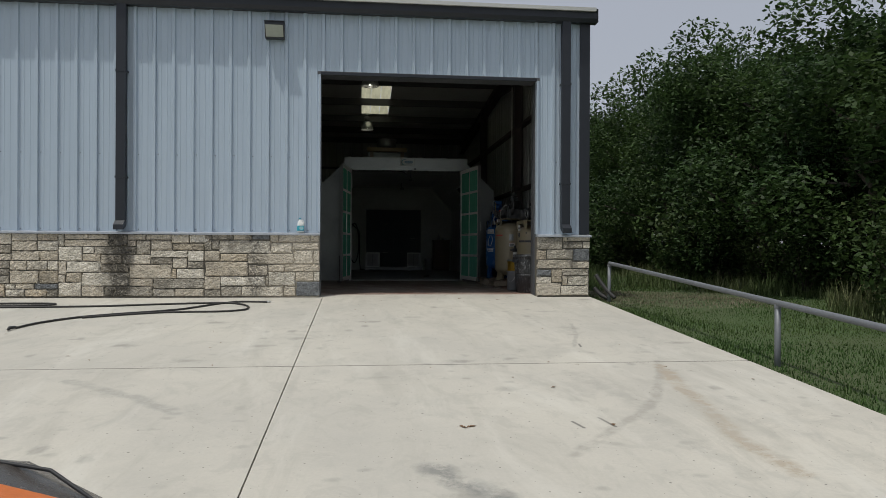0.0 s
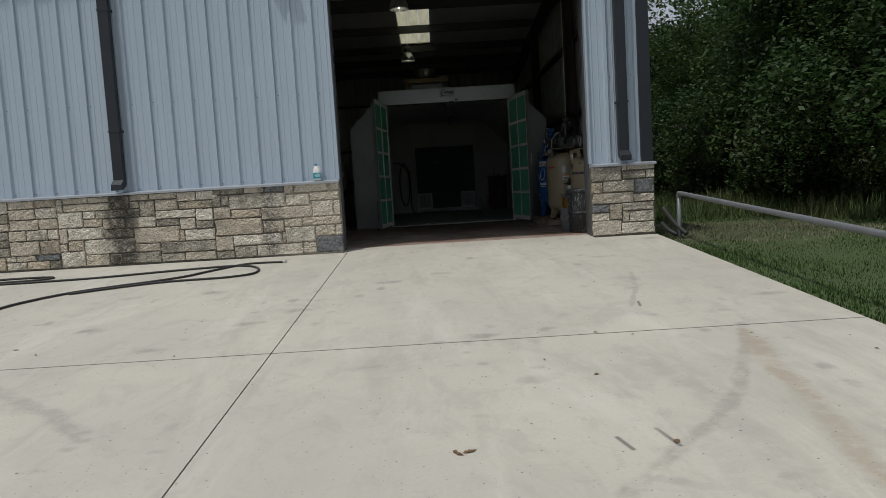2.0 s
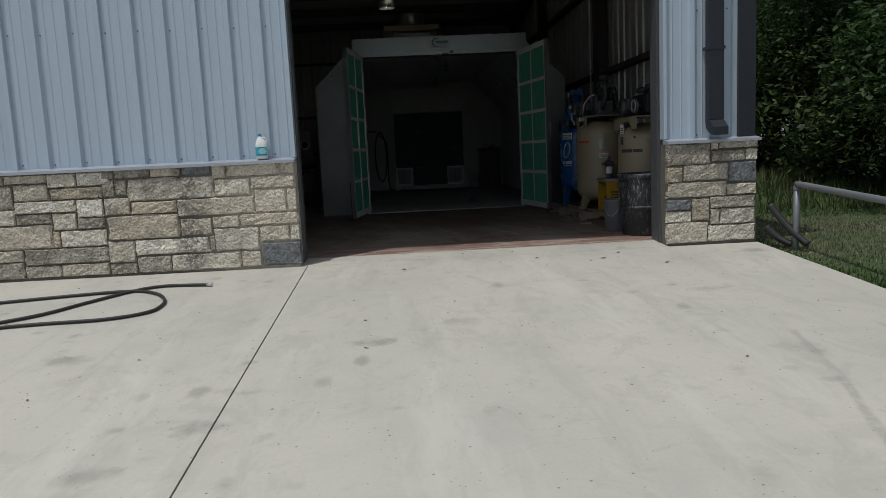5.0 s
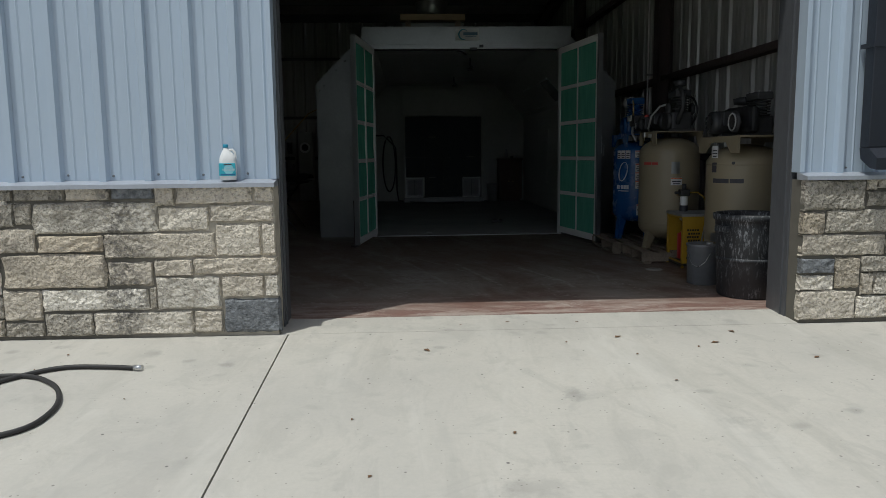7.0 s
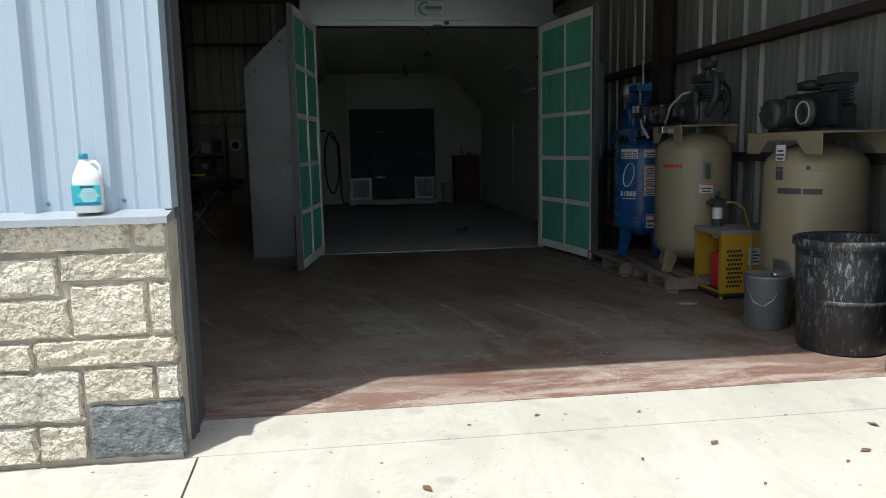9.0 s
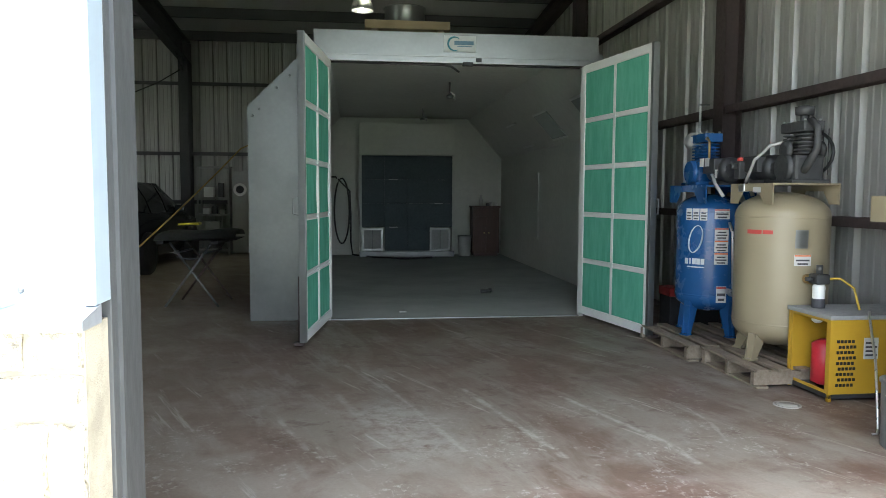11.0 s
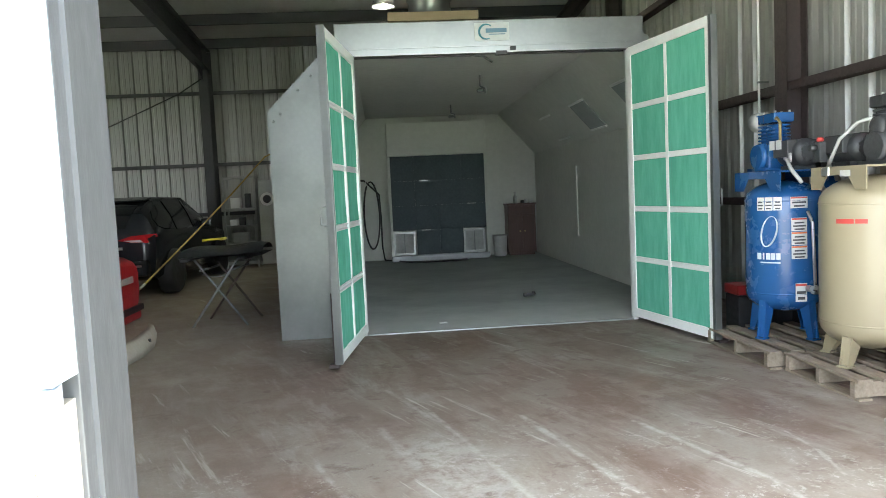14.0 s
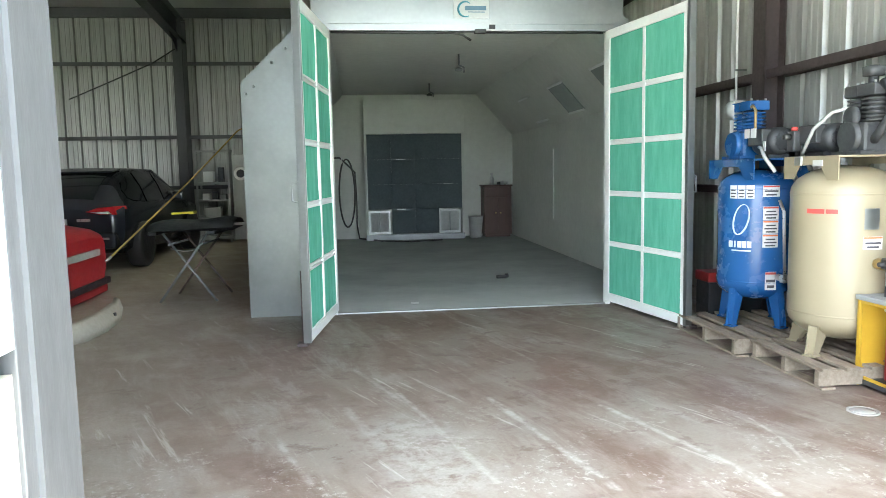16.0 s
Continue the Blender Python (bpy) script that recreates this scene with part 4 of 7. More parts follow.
WHITEPRINT = mat("white print", (0.62, 0.66, 0.7), 0.45)
HOSEGREY = mat("pale flexible conduit", (0.42, 0.43, 0.42), 0.5)


def tank_form(r, z0, z1):
    prof = [(0.02, z0)]
    d = r * 0.52
    for i in range(1, 9):
        a = math.pi / 2 * i / 8
        prof.append((r * math.sin(a), z0 + d * (1 - math.cos(a))))
    for i in range(0, 9):
        a = math.pi / 2 * i / 8
        prof.append((max(r * math.cos(a), 0.02), z1 - d * (1 - math.sin(a))))
    return Form().lathe(prof, seg=44)


def on_tank(r, ang, z, w, h, off=0.003, seg=6):
    """A thin plate bent round the tank: centre angle in degrees, height z, width w, height h."""
    half = w / r / 2
    loop = []
    for rr in (r + off, r + 0.0005):
        row = [(rr * math.cos(radians(ang) - half + 2 * half * i / seg), rr * math.sin(radians(ang) - half + 2 * half * i / seg)) for i in range(seg + 1)]
        loop += row if rr > r + 0.001 else row[::-1]
    return Form().rings([[(x, y, zz) for x, y in loop] for zz in (z - h / 2, z + h / 2)], smooth=False)


def sticker(root, r, ang, z, w, h, lines=3, head=None):
    s = part("sticker", on_tank(r, ang, z, w, h), PAPER, root, "printed white warning sticker")
    for i in range(lines):
        part("print_bar", on_tank(r, ang, z - h / 2 + h * (i + 0.6) / (lines + 1.2), w * (0.8 if i % 2 else 0.62), h * 0.45 / (lines + 1), 0.0045), INK, s)
    if head:
        part("print_band", on_tank(r, ang, z + h * 0.41, w * 0.96, h * 0.12, 0.0045), head, s)


def pump(root, x, y, z, mt, s=1.0, filters=1):
    """A two-stage pump: crankcase, finned cylinders, head, air filter."""
    part("crankcase", Form().box(x - 0.11 * s, x + 0.11 * s, y - 0.12 * s, y + 0.12 * s, z, z + 0.2 * s, 0.025).lathe([(0.09 * s, -0.14 * s), (0.1 * s, -0.11 * s), (0.1 * s, 0.11 * s), (0.06 * s, 0.14 * s)], (x - 0.0, y, z + 0.11 * s), 20, "x"), mt, root)
    part("crankcase_foot", Form().box(x - 0.14 * s, x + 0.14 * s, y - 0.14 * s, y + 0.14 * s, z, z + 0.025, 0.006), mt, root)
    for dy, r in ((-0.075 * s, 0.075 * s), (0.085 * s, 0.06 * s)):
        prof = []
        for i in range(6):
            zz = 0.2 * s + i * 0.026 * s
            prof += [(r * 0.72, zz), (r * 1.12, zz + 0.004), (r * 1.12, zz + 0.013 * s), (r * 0.72, zz + 0.017 * s)]
        part("cylinder", Form().lathe(prof, (x, y + dy, z), 24), mt, root, "finned cylinder")
        part("cylinder_head", Form().box(x - r * 1.05, x + r * 1.05, y + dy - r * 1.05, y + dy + r * 1.05, z + 0.357 * s, z + 0.43 * s, 0.012), mt, root)
        for bx, by in ((-1, -1), (1, -1), (1, 1), (-1, 1)):
            part("bolt", Form().cyl((x + bx * r * 0.75, y + dy + by * r * 0.75, z + 0.43 * s), (x + bx * r * 0.75, y + dy + by * r * 0.75, z + 0.445 * s), 0.009, seg=6), STEEL, root)


def motor(root, x, y, z, length, r, axis="y", mt=None):
    mt = mt or MOTORGREY
    h = length / 2
    part("motor", Form().lathe([(r * 0.55, -h), (r * 0.95, -h + 0.015), (r, -h + 0.05), (r, h - 0.07), (r * 0.93, h - 0.03), (r * 0.6, h)], (x, y, z + r + 0.02), 30, axis), mt, root)
    e = Form()
    for i in range(9):
        a = 2 * math.pi * i / 9
        c, s = math.cos(a) * r * 0.62, math.sin(a) * r * 0.62
        p = (x + c, y - h - 0.002, z + r + 0.02 + s) if axis == "y" else (x - h - 0.002, y + c, z + r + 0.02 + s)
        q = (p[0], p[1] - 0.006, p[2]) if axis == "y" else (p[0] - 0.006, p[1], p[2])
        e.cyl(p, q, r * 0.13, seg=8)
    part("fan_grille", e, IRON, root, "dark fan grille")
    b = (x - r * 1.35, x - r * 0.6, y - 0.1, y + 0.1) if axis == "y" else (x - 0.1, x + 0.1, y - r * 1.35, y - r * 0.6)
    part("terminal_box", Form().box(*b, z + r * 0.9, z + r * 2.1, 0.01), mt, root)
    part("motor_foot", Form().box(x - r * 0.8, x + r * 0.8, y - h * 0.6, y + h * 0.6, z, z + 0.03, 0.005), mt, root)


def compressor(at, r, z0, z1, mt, label, turn=0, pump_mt=None):
    """Tank with feet, top bracket; z from the floor it stands on. Angles: 215 degrees looks to the doorway."""
    root = thing("air_compressor", label, "compressor", at, turn)
    part("tank", tank_form(r, z0, z1), mt, root)
    part("weld_ring", Form().lathe([(r, z0 + r * 0.55), (r + 0.004, z0 + r * 0.55 + 0.006), (r, z0 + r * 0.55 + 0.012)], seg=44, caps=False), mt, root)
    part("weld_ring", Form().lathe([(r, z1 - r * 0.57), (r + 0.004, z1 - r * 0.57 + 0.006), (r, z1 - r * 0.57 + 0.012)], seg=44, caps=False), mt, root)
    for a in (205, 285, 25, 115):
        f = Form()
        for side in (-0.032, 0.026):
            f.prism([(r * 0.62, side, z0 + 0.05), (r * 0.93, side, z0 + 0.12), (r * 1.06, side, 0.012), (r * 0.98, side, 0.0), (r * 0.88, side, 0.012)], (0, 0.006, 0))
        f.box(r * 0.86, r * 1.1, -0.04, 0.04, 0.0, 0.012).box(r * 0.955, r * 0.975, -0.026, 0.026, 0.0, z0 + 0.11)
        foot = part("foot", f, mt, root)
        foot.matrix_local = pose(0, 0, 0, 0, 0, a)
    return root


def bracket(root, r, z, mt, over=0.06):
    w, l = r * 0.78, r + over
    f = Form().box(-w, w, -l, l, z, z + 0.012)
    part("top_plate", f, mt, root)
    for x in (-w, w - 0.008):
        q = [(x, -l, z - 0.14), (x, -l, z), (x, l, z), (x, l, z - 0.14), (x, l * 0.62, z - 0.14), (x, l * 0.38, z - 0.045), (x, -l * 0.38, z - 0.045), (x, -l * 0.62, z - 0.14)]
        part("bracket_side", Form().prism(q, (0.008, 0, 0)), mt, root)


def blue_compressor():
    r, z0, z1 = 0.285, 0.19, 1.22
    c = compressor((3.38, 16.28, 0.135), r, z0, z1, BLUE, "blue vertical air compressor standing on a wooden pallet")
    bracket(c, r, z1 + 0.06, BLUE)
    pump(c, 0.0, 0.14, z1 + 0.075, BLUE, 1.05)
    part("air_filter", Form().lathe([(0.03, -0.09), (0.075, -0.08), (0.08, 0.06), (0.05, 0.09)], (0.0, 0.33, z1 + 0.48), 22, "y"), HOSEGREY, c, "grey intake filter")
    motor(c, 0.02, -0.17, z1 + 0.075, 0.32, 0.105)
    part("belt_guard", Form().box(0.15, 0.2, -0.26, 0.26, z1 + 0.08, z1 + 0.3, 0.02), BLACK, c)
    part("outlet_pipe", Form().tube([(-0.05, 0.06, z1 + 0.46), (-0.08, -0.06, z1 + 0.48), (-0.09, -0.12, z1 + 0.44), (-0.09, -0.12, z1 + 0.3)], 0.011, 8), BRASS, c)
    part("conduit", Form().tube([(-0.1, -0.2, z1 + 0.16), (-0.16, -0.33, z1 + 0.15), (-0.2, -0.45, z1 + 0.08), (-0.18, -0.55, z1 - 0.02)], 0.014, 8), HOSEGREY, c)
    for i, (y0, w) in enumerate(((-0.235, 0.07), (-0.14, 0.065))):
        part("motor_plate", Form().box(-0.152, -0.146, y0, y0 + w, z1 + 0.23, z1 + 0.3), PAPER, c)
    part("motor_plate", Form().box(-0.112, -0.106, -0.3, -0.27, z1 + 0.13, z1 + 0.2), PAPER, c)
    for i in range(3):
        sticker(c, r, 206 + i * 13.0, 1.045, 0.058, 0.1, 3)
    sticker(c, r, 262, 1.05, 0.125, 0.085, 2, REDPRINT)
    for z in (0.885, 0.78, 0.675):
        sticker(c, r, 262, z, 0.115, 0.1, 3, ORANGE if z < 0.8 else REDPRINT)
    sticker(c, r, 264, 0.37, 0.085, 0.14, 2, REDPRINT)
    # white swirl and wordmark as plain shapes
    pts = []
    for i in range(36):
        # an open loop whose two ends cross low down and run out to the sides
        th = math.pi * (-0.72 + 2.44 * i / 35)
        a, z = 219 + 10.5 * math.cos(th) + 6.0 * math.sin(th), 0.835 + 0.115 * math.sin(th - 0.15)
        pts.append(((r + 0.003) * math.cos(radians(a)), (r + 0.003) * math.sin(radians(a)), z))
    part("swirl_mark", Form().tube(pts, [0.002 + 0.005 * abs(math.sin(3.1 * i / 35 * 2)) for i in range(36)], 6), WHITEPRINT, c)
    for i, w in enumerate((0.034, 0.012, 0.032, 0.03, 0.03)):
        part("word_bar", on_tank(r, 203 + 7.3 * i, 0.645, w, 0.05, 0.003, 2), WHITEPRINT, c)
    part("word_bar", on_tank(r, 220, 0.597, 0.15, 0.01, 0.003), WHITEPRINT, c)
    part("drain_valve", Form().cyl((0.02, -r - 0.01, 0.4), (0.02, -r - 0.08, 0.4), 0.025, seg=14).box(-0.01, 0.05, -r - 0.13, -r - 0.08, 0.37, 0.43, 0.008).tube([(0.02, -r - 0.1, 0.42), (0.0, -r - 0.1, 0.9), (0.0, -r - 0.04, 0.98)], 0.012, 8), STEEL, c)


def cream_compressor():
    r, z0, z1 = 0.33, 0.085, 1.235
    c = compressor((3.46, 15.33, 0.135), r, z0, z1, CREAM, "cream vertical air compressor standing on a wooden pallet")
    bracket(c, r, z1 + 0.05, CREAM, -0.04)
    pump(c, 0.02, -0.16, z1 + 0.062, IRON, 1.02)
    for side in (-1, 1):
        part("head_cover", Form().lathe([(0.03, 0), (0.062, 0.006), (0.07, 0.03), (0.05, 0.045)], (0.02 + 0.13 * side, -0.16, z1 + 0.3), 20, "x"), IRON, c)
    part("air_filter", Form().lathe([(0.02, 0), (0.062, 0.005), (0.066, 0.06), (0.03, 0.07)], (0.02, -0.2, z1 + 0.545), 26).cyl((0.02, -0.2, z1 + 0.48), (0.02, -0.2, z1 + 0.555), 0.03), IRON, c)
    part("intercooler", Form().tube([(-0.02, -0.34, z1 + 0.5), (-0.02, -0.42, z1 + 0.44), (-0.02, -0.42, z1 + 0.3), (-0.04, -0.36, z1 + 0.2), (-0.02, -0.28, z1 + 0.15)], 0.026, 10), IRON, c)
    motor(c, -0.02, 0.2, z1 + 0.062, 0.34, 0.1)
    part("belt_guard", Form().tube([(0.17, 0.3 * math.cos(a) - 0.02, z1 + 0.28 + 0.17 * math.sin(a)) for a in [2 * math.pi * i / 20 for i in range(21)]], 0.012, 6), BLACK, c)
    for i in range(9):
        part("guard_wire", Form().cyl((0.17, -0.26 + 0.06 * i, z1 + 0.12), (0.17, -0.26 + 0.06 * i, z1 + 0.45), 0.003, seg=5), BLACK, c)
    part("regulator", Form().box(-0.2, -0.14, 0.28, 0.36, z1 + 0.1, z1 + 0.24, 0.012).cyl((-0.2, 0.32, z1 + 0.2), (-0.25, 0.32, z1 + 0.2), 0.02, seg=12), IRON, c)
    part("red_knob", Form().lathe([(0.018, 0), (0.025, 0.01), (0.02, 0.03)], (-0.17, 0.32, z1 + 0.24), 14), REDPRINT, c)
    part("conduit", Form().tube([(-0.16, 0.24, z1 + 0.08), (-0.2, 0.16, z1 + 0.1), (-0.2, 0.06, z1 + 0.24), (-0.14, -0.04, z1 + 0.34), (-0.08, -0.1, z1 + 0.36)], 0.012, 8), HOSEGREY, c)
    part("valve", Form().tube([(-0.16, 0.14, z1 - 0.03), (-0.18, 0.14, z1 + 0.03), (-0.24, 0.12, z1 + 0.05)], 0.016, 8).box(-0.27, -0.22, 0.08, 0.16, z1 + 0.0, z1 + 0.06, 0.01), STEEL, c)
    part("label_plate", Form().box(-0.264, -0.259, -0.14, -0.04, z1 - 0.005, z1 + 0.035), PAPER, c)
    part("word_bar", on_tank(r, 205, 0.945, 0.115, 0.03, 0.002), REDPRINT, c)
    part("word_bar", on_tank(r, 222.5, 0.945, 0.07, 0.028, 0.002), REDPRINT, c)
    part("data_plate", on_tank(r, 262, 0.9, 0.09, 0.13), GALV, c)
    sticker(c, r, 264, 0.75, 0.12, 0.08, 2, ORANGE)
    p = part("outlet", Form().cyl((0.0, -r, 0.62), (0.0, -r - 0.1, 0.62), 0.022, seg=16).box(-0.05, 0.05, -r - 0.19, -r - 0.09, 0.6, 0.67, 0.012).cyl((0.0, -r - 0.14, 0.67), (0.0, -r - 0.14, 0.73), 0.022, seg=12).cyl((-0.05, -r - 0.14, 0.635), (-0.1, -r - 0.14, 0.635), 0.014, seg=10), IRON, c, "dark filter regulator on the tank outlet")
    part("ball_valve", Form().cyl((0.0, -r + 0.01, 0.62), (0.0, -r - 0.05, 0.62), 0.036, seg=8), BRASS, p)
    part("filter_bowl", Form().lathe([(0.02, 0.33), (0.038, 0.345), (0.042, 0.58), (0.034, 0.6)], (0.0, -r - 0.14, 0), 20), WHITE, p)
    part("print_bar", Form().lathe([(0.0426, 0.42), (0.0426, 0.5)], (0.0, -r - 0.14, 0), 20, caps=False), INK, p)
    part("yellow_line", Form().tube([(0.05, -r - 0.14, 0.635), (0.13, -r - 0.18, 0.64), (0.19, -r - 0.24, 0.58), (0.22, -r - 0.27, 0.42), (0.24, -r - 0.27, 0.3)], 0.008, 8), mat("yellow tubing", (0.55, 0.38, 0.04), 0.5), p)


def near_compressor():
    r, z0, z1 = 0.34, 0.2, 1.27
    c = compressor((3.63, 13.82, 0.0), r, z0, z1, CREAM, "older cream air compressor behind a splashed barrel")
    bracket(c, r, z1 + 0.06, CREAM, 0.1)
    pump(c, 0.05, -0.1, z1 + 0.072, IRON, 0.9)
    motor(c, -0.1, 0.2, z1 + 0.072, 0.34, 0.11, "x")
    part("flywheel", Form().lathe([(0.03, -0.02), (0.085, -0.02), (0.1, -0.006), (0.1, 0.012), (0.085, 0.02), (0.03, 0.02)], (-0.16, -0.1, z1 + 0.2), 28, "x").cyl((-0.18, -0.1, z1 + 0.2), (0.0, -0.1, z1 + 0.2), 0.02), IRON, c)
    part("pulley_ring", Form().tube([(-0.185, -0.1 + 0.075 * math.cos(a), z1 + 0.2 + 0.075 * math.sin(a)) for a in [2 * math.pi * i / 20 for i in range(21)]], 0.007, 6), HOSEGREY, c, "pale pulley rim")
    part("belt_guard", Form().box(-0.1, -0.02, -0.3, 0.3, z1 + 0.1, z1 + 0.34, 0.05), BLACK, c)
    part("air_filter", Form().lathe([(0.02, 0), (0.09, 0.008), (0.095, 0.06), (0.04, 0.075)], (0.02, 0.12, z1 + 0.36), 22), BLACK, c)
    sticker(c, r + 0.002, 196, z1 - 0.07, 0.08, 0.11, 3)
    part("word_bar", on_tank(r, 208, 0.94, 0.17, 0.04, 0.002), INK, c)
    part("word_bar", on_tank(r, 234, 0.94, 0.12, 0.038, 0.002), INK, c)
    part("round_mark", on_tank(r, 195, 1.06, 0.06, 0.09, 0.002), INK, c)
    part("data_plate", on_tank(r, 206, 0.42, 0.16, 0.08), GALV, c)
    part("pipe_stub", Form().cyl((-r * 0.64, -r * 0.72, 1.1), (-r * 0.68, -r * 0.77, 1.1), 0.014, seg=10), IRON, c)


def pallet(x, y, lx, ly, z=0.0, turn=0, label="weathered wooden pallet under an air compressor"):
    root = thing("pallet", label, "pallet", (x, y, z), turn, "pallets under the compressors")
    for i in range(3):
        xx = -lx / 2 + 0.05 + (lx - 0.1) * i / 2
        part("runner", Form().box(xx - 0.022, xx + 0.022, -ly / 2, ly / 2, 0.018, 0.112, 0.003), WOOD, root)
    n = 6
    for i in range(n):
        yy = -ly / 2 + 0.05 + (ly - 0.1) * i / (n - 1)
        part("deck_board", Form().box(-lx / 2, lx / 2, yy - 0.047, yy + 0.047, 0.114, 0.133, 0.002), WOOD, root)
    for yy in (-ly / 2 + 0.05, 0, ly / 2 - 0.05):
        part("bottom_board", Form().box(-lx / 2, lx / 2, yy - 0.045, yy + 0.045, 0.0, 0.016, 0.002), WOOD, root)


pallet(3.42, 16.24, 1.02, 0.95, turn=90)
pallet(3.5, 15.3, 0.82, 0.92, turn=90)
blue_compressor()
cream_compressor()
near_compressor()


def air_dryer():
    yellow = mat("scuffed yellow enamel", (0.5, 0.31, 0.03), 0.42, c2=(0.42, 0.25, 0.025), s1=3, amount=0.4)
    root = thing("air_dryer", "yellow refrigerated air dryer with a grey lid and open front", "air dryer", (3.33, 14.53, 0.0))
    L, W, H = 0.7, 0.46, 0.57
    for x in (0, L - 0.025):
        for y in (0, W - 0.025):
            part("corner_post", Form().box(x, x + 0.025, y, y + 0.025, 0, H - 0.03, 0.003), yellow, root)
    part("side_panel", Form().box(0.026, L - 0.026, 0.004, 0.01, 0.05, H - 0.03), yellow, root)
    part("side_panel", Form().box(0.026, L - 0.026, W - 0.01, W - 0.004, 0.05, H - 0.03), yellow, root)
    part("back_panel", Form().box(L - 0.01, L - 0.002, 0.026, W - 0.026, 0.03, H - 0.03), yellow, root)
    part("front_frame", frame_of(Form(), 0.026, W - 0.026, 0.05, H - 0.03, 0.004, 0.01, 0.02), yellow, root).matrix_local = pose(0.0, 0.0, 0, 0, 0, 90) @ pose(0, -0.014, 0)
    part("lid", Form().box(-0.01, L + 0.01, -0.01, W + 0.01, H - 0.03, H, 0.006), mat("dusty grey lid", (0.3, 0.31, 0.31), 0.6), root, "dusty grey lid")
    part("base_tray", Form().box(0.0, L, 0.0, W, 0.02, 0.05, 0.003), MOTORGREY, root)
    part("receiver", Form().lathe([(0.04, 0.06), (0.085, 0.08), (0.085, 0.34), (0.04, 0.37)], (0.12, 0.22, 0), 20), mat("red lacquered vessel", (0.52, 0.03, 0.045), 0.4), root, "red pressure vessel inside")
    part("condenser", Form().box(0.28, 0.5, 0.05, W - 0.05, 0.06, 0.42, 0.01), BLACK, root)
    slot = Form().box(0, 0.018, 0.0, 0.005, 0, 0.02).mesh("vent_slot", BLACK)
    for j in range(9):
        for i in range(5):
            part("vent_slot", slot, BLACK, root).matrix_local = pose(0.05 + i * 0.026 + (0.013 if j % 2 else 0), 0, 0.1 + j * 0.036)
    lab = part("side_label", Form().box(0.24, 0.34, -0.001, 0.004, 0.28, 0.42), PAPER, root)
    for i in range(4):
        part("print_bar", Form().box(0.25, 0.33 - 0.02 * (i % 2), -0.003, -0.001, 0.3 + i * 0.027, 0.312 + i * 0.027), INK, lab)


air_dryer()


def barrel():
    root = thing("waste_barrel", "black plastic barrel splashed with grey paint", "barrel", (3.36, 13.08, 0.0))
    prof = [(0.24, 0.0), (0.255, 0.015), (0.285, 0.6), (0.29, 0.64), (0.305, 0.645), (0.305, 0.69), (0.292, 0.695), (0.28, 0.68), (0.275, 0.6), (0.245, 0.03), (0.02, 0.025)]
    part("body", Form().lathe(prof, seg=44), BINPAINT, root)
    part("rib", Form().lathe([(0.268, 0.3), (0.277, 0.305), (0.278, 0.33), (0.27, 0.335)], seg=44, caps=False), BINPAINT, root)
    for a in (200, 20):
        h = part("handle", Form().box(0.295, 0.335, -0.07, 0.07, 0.55, 0.6, 0.01), BINPAINT, root)
        h.matrix_local = pose(0, 0, 0, 0, 0, a)


def pail():
    grey = mat("grey steel pail", (0.23, 0.245, 0.26), 0.42, 0.3, c2=(0.17, 0.18, 0.19), s1=6)
    root = thing("pail", "grey steel paint pail with a closed lid", "pail", (3.2, 13.66, 0.0))
    part("body", Form().lathe([(0.13, 0.0), (0.14, 0.008), (0.147, 0.345), (0.15, 0.35)], seg=36), grey, root)
    part("lid", Form().lathe([(0.15, 0.35), (0.156, 0.353), (0.156, 0.368), (0.145, 0.372), (0.14, 0.362), (0.01, 0.362)], seg=36), grey, root)
    part("spout", Form().cyl((0.03, -0.05, 0.36), (0.03, -0.05, 0.385), 0.03, seg=16), STEEL, root)
    part("bail", Form().tube([(0.0, -0.155, 0.3), (-0.05, -0.165, 0.22), (-0.1, -0.13, 0.17), (-0.13, -0.06, 0.19), (-0.155, 0.0, 0.3)], 0.004, 6), STEEL, root)


barrel()
pail()
rod = thing("hook_rod", "steel hook rod leaning on the yellow dryer", "rod", (3.2, 13.9, 0.0))
part("shaft", Form().tube([(0.0, 0.0, 0.03), (0.2, 0.3, 0.33), (0.36, 0.58, 0.565), (0.37, 0.6, 0.60)], 0.008, 8), STEEL, rod)
part("hook", Form().tube([(0.0, 0.0, 0.03), (-0.02, -0.02, 0.012), (-0.045, -0.01, 0.008)], 0.007, 8), STEEL, rod)
PLATEGREY = mat("dull pale metal", (0.36, 0.35, 0.32), 0.6, c2=(0.27, 0.255, 0.23), s1=12)
plate = thing("floor_plate", "round pale clean-out cover in the floor", "floor plate", (3.03, 14.5, 0.0))
part("ring", Form().lathe([(0.085, 0.0), (0.085, 0.005), (0.075, 0.007), (0.066, 0.005), (0.066, 0.0)], seg=30, caps=False), PLATEGREY, plate)
part("disc", Form().lathe([(0.065, 0.0), (0.065, 0.005), (0.01, 0.006)], seg=30), PLATEGREY, plate)
box = thing("tool_box", "red steel tool box on the floor by the wall", "tool box", (3.55, 17.0, 0.0))
part("case", Form().box(-0.25, 0.25, -0.12, 0.12, 0.0, 0.36, 0.01), BLACK, box)
part("top", Form().box(-0.26, 0.26, -0.13, 0.13, 0.362, 0.45, 0.015), mat("red enamel", (0.26, 0.02, 0.018), 0.4), box, "red lid")
cond = thing("conduit_pipe", "thin white conduit running up the wall", "conduit", (3.98, 17.75, 0.0))
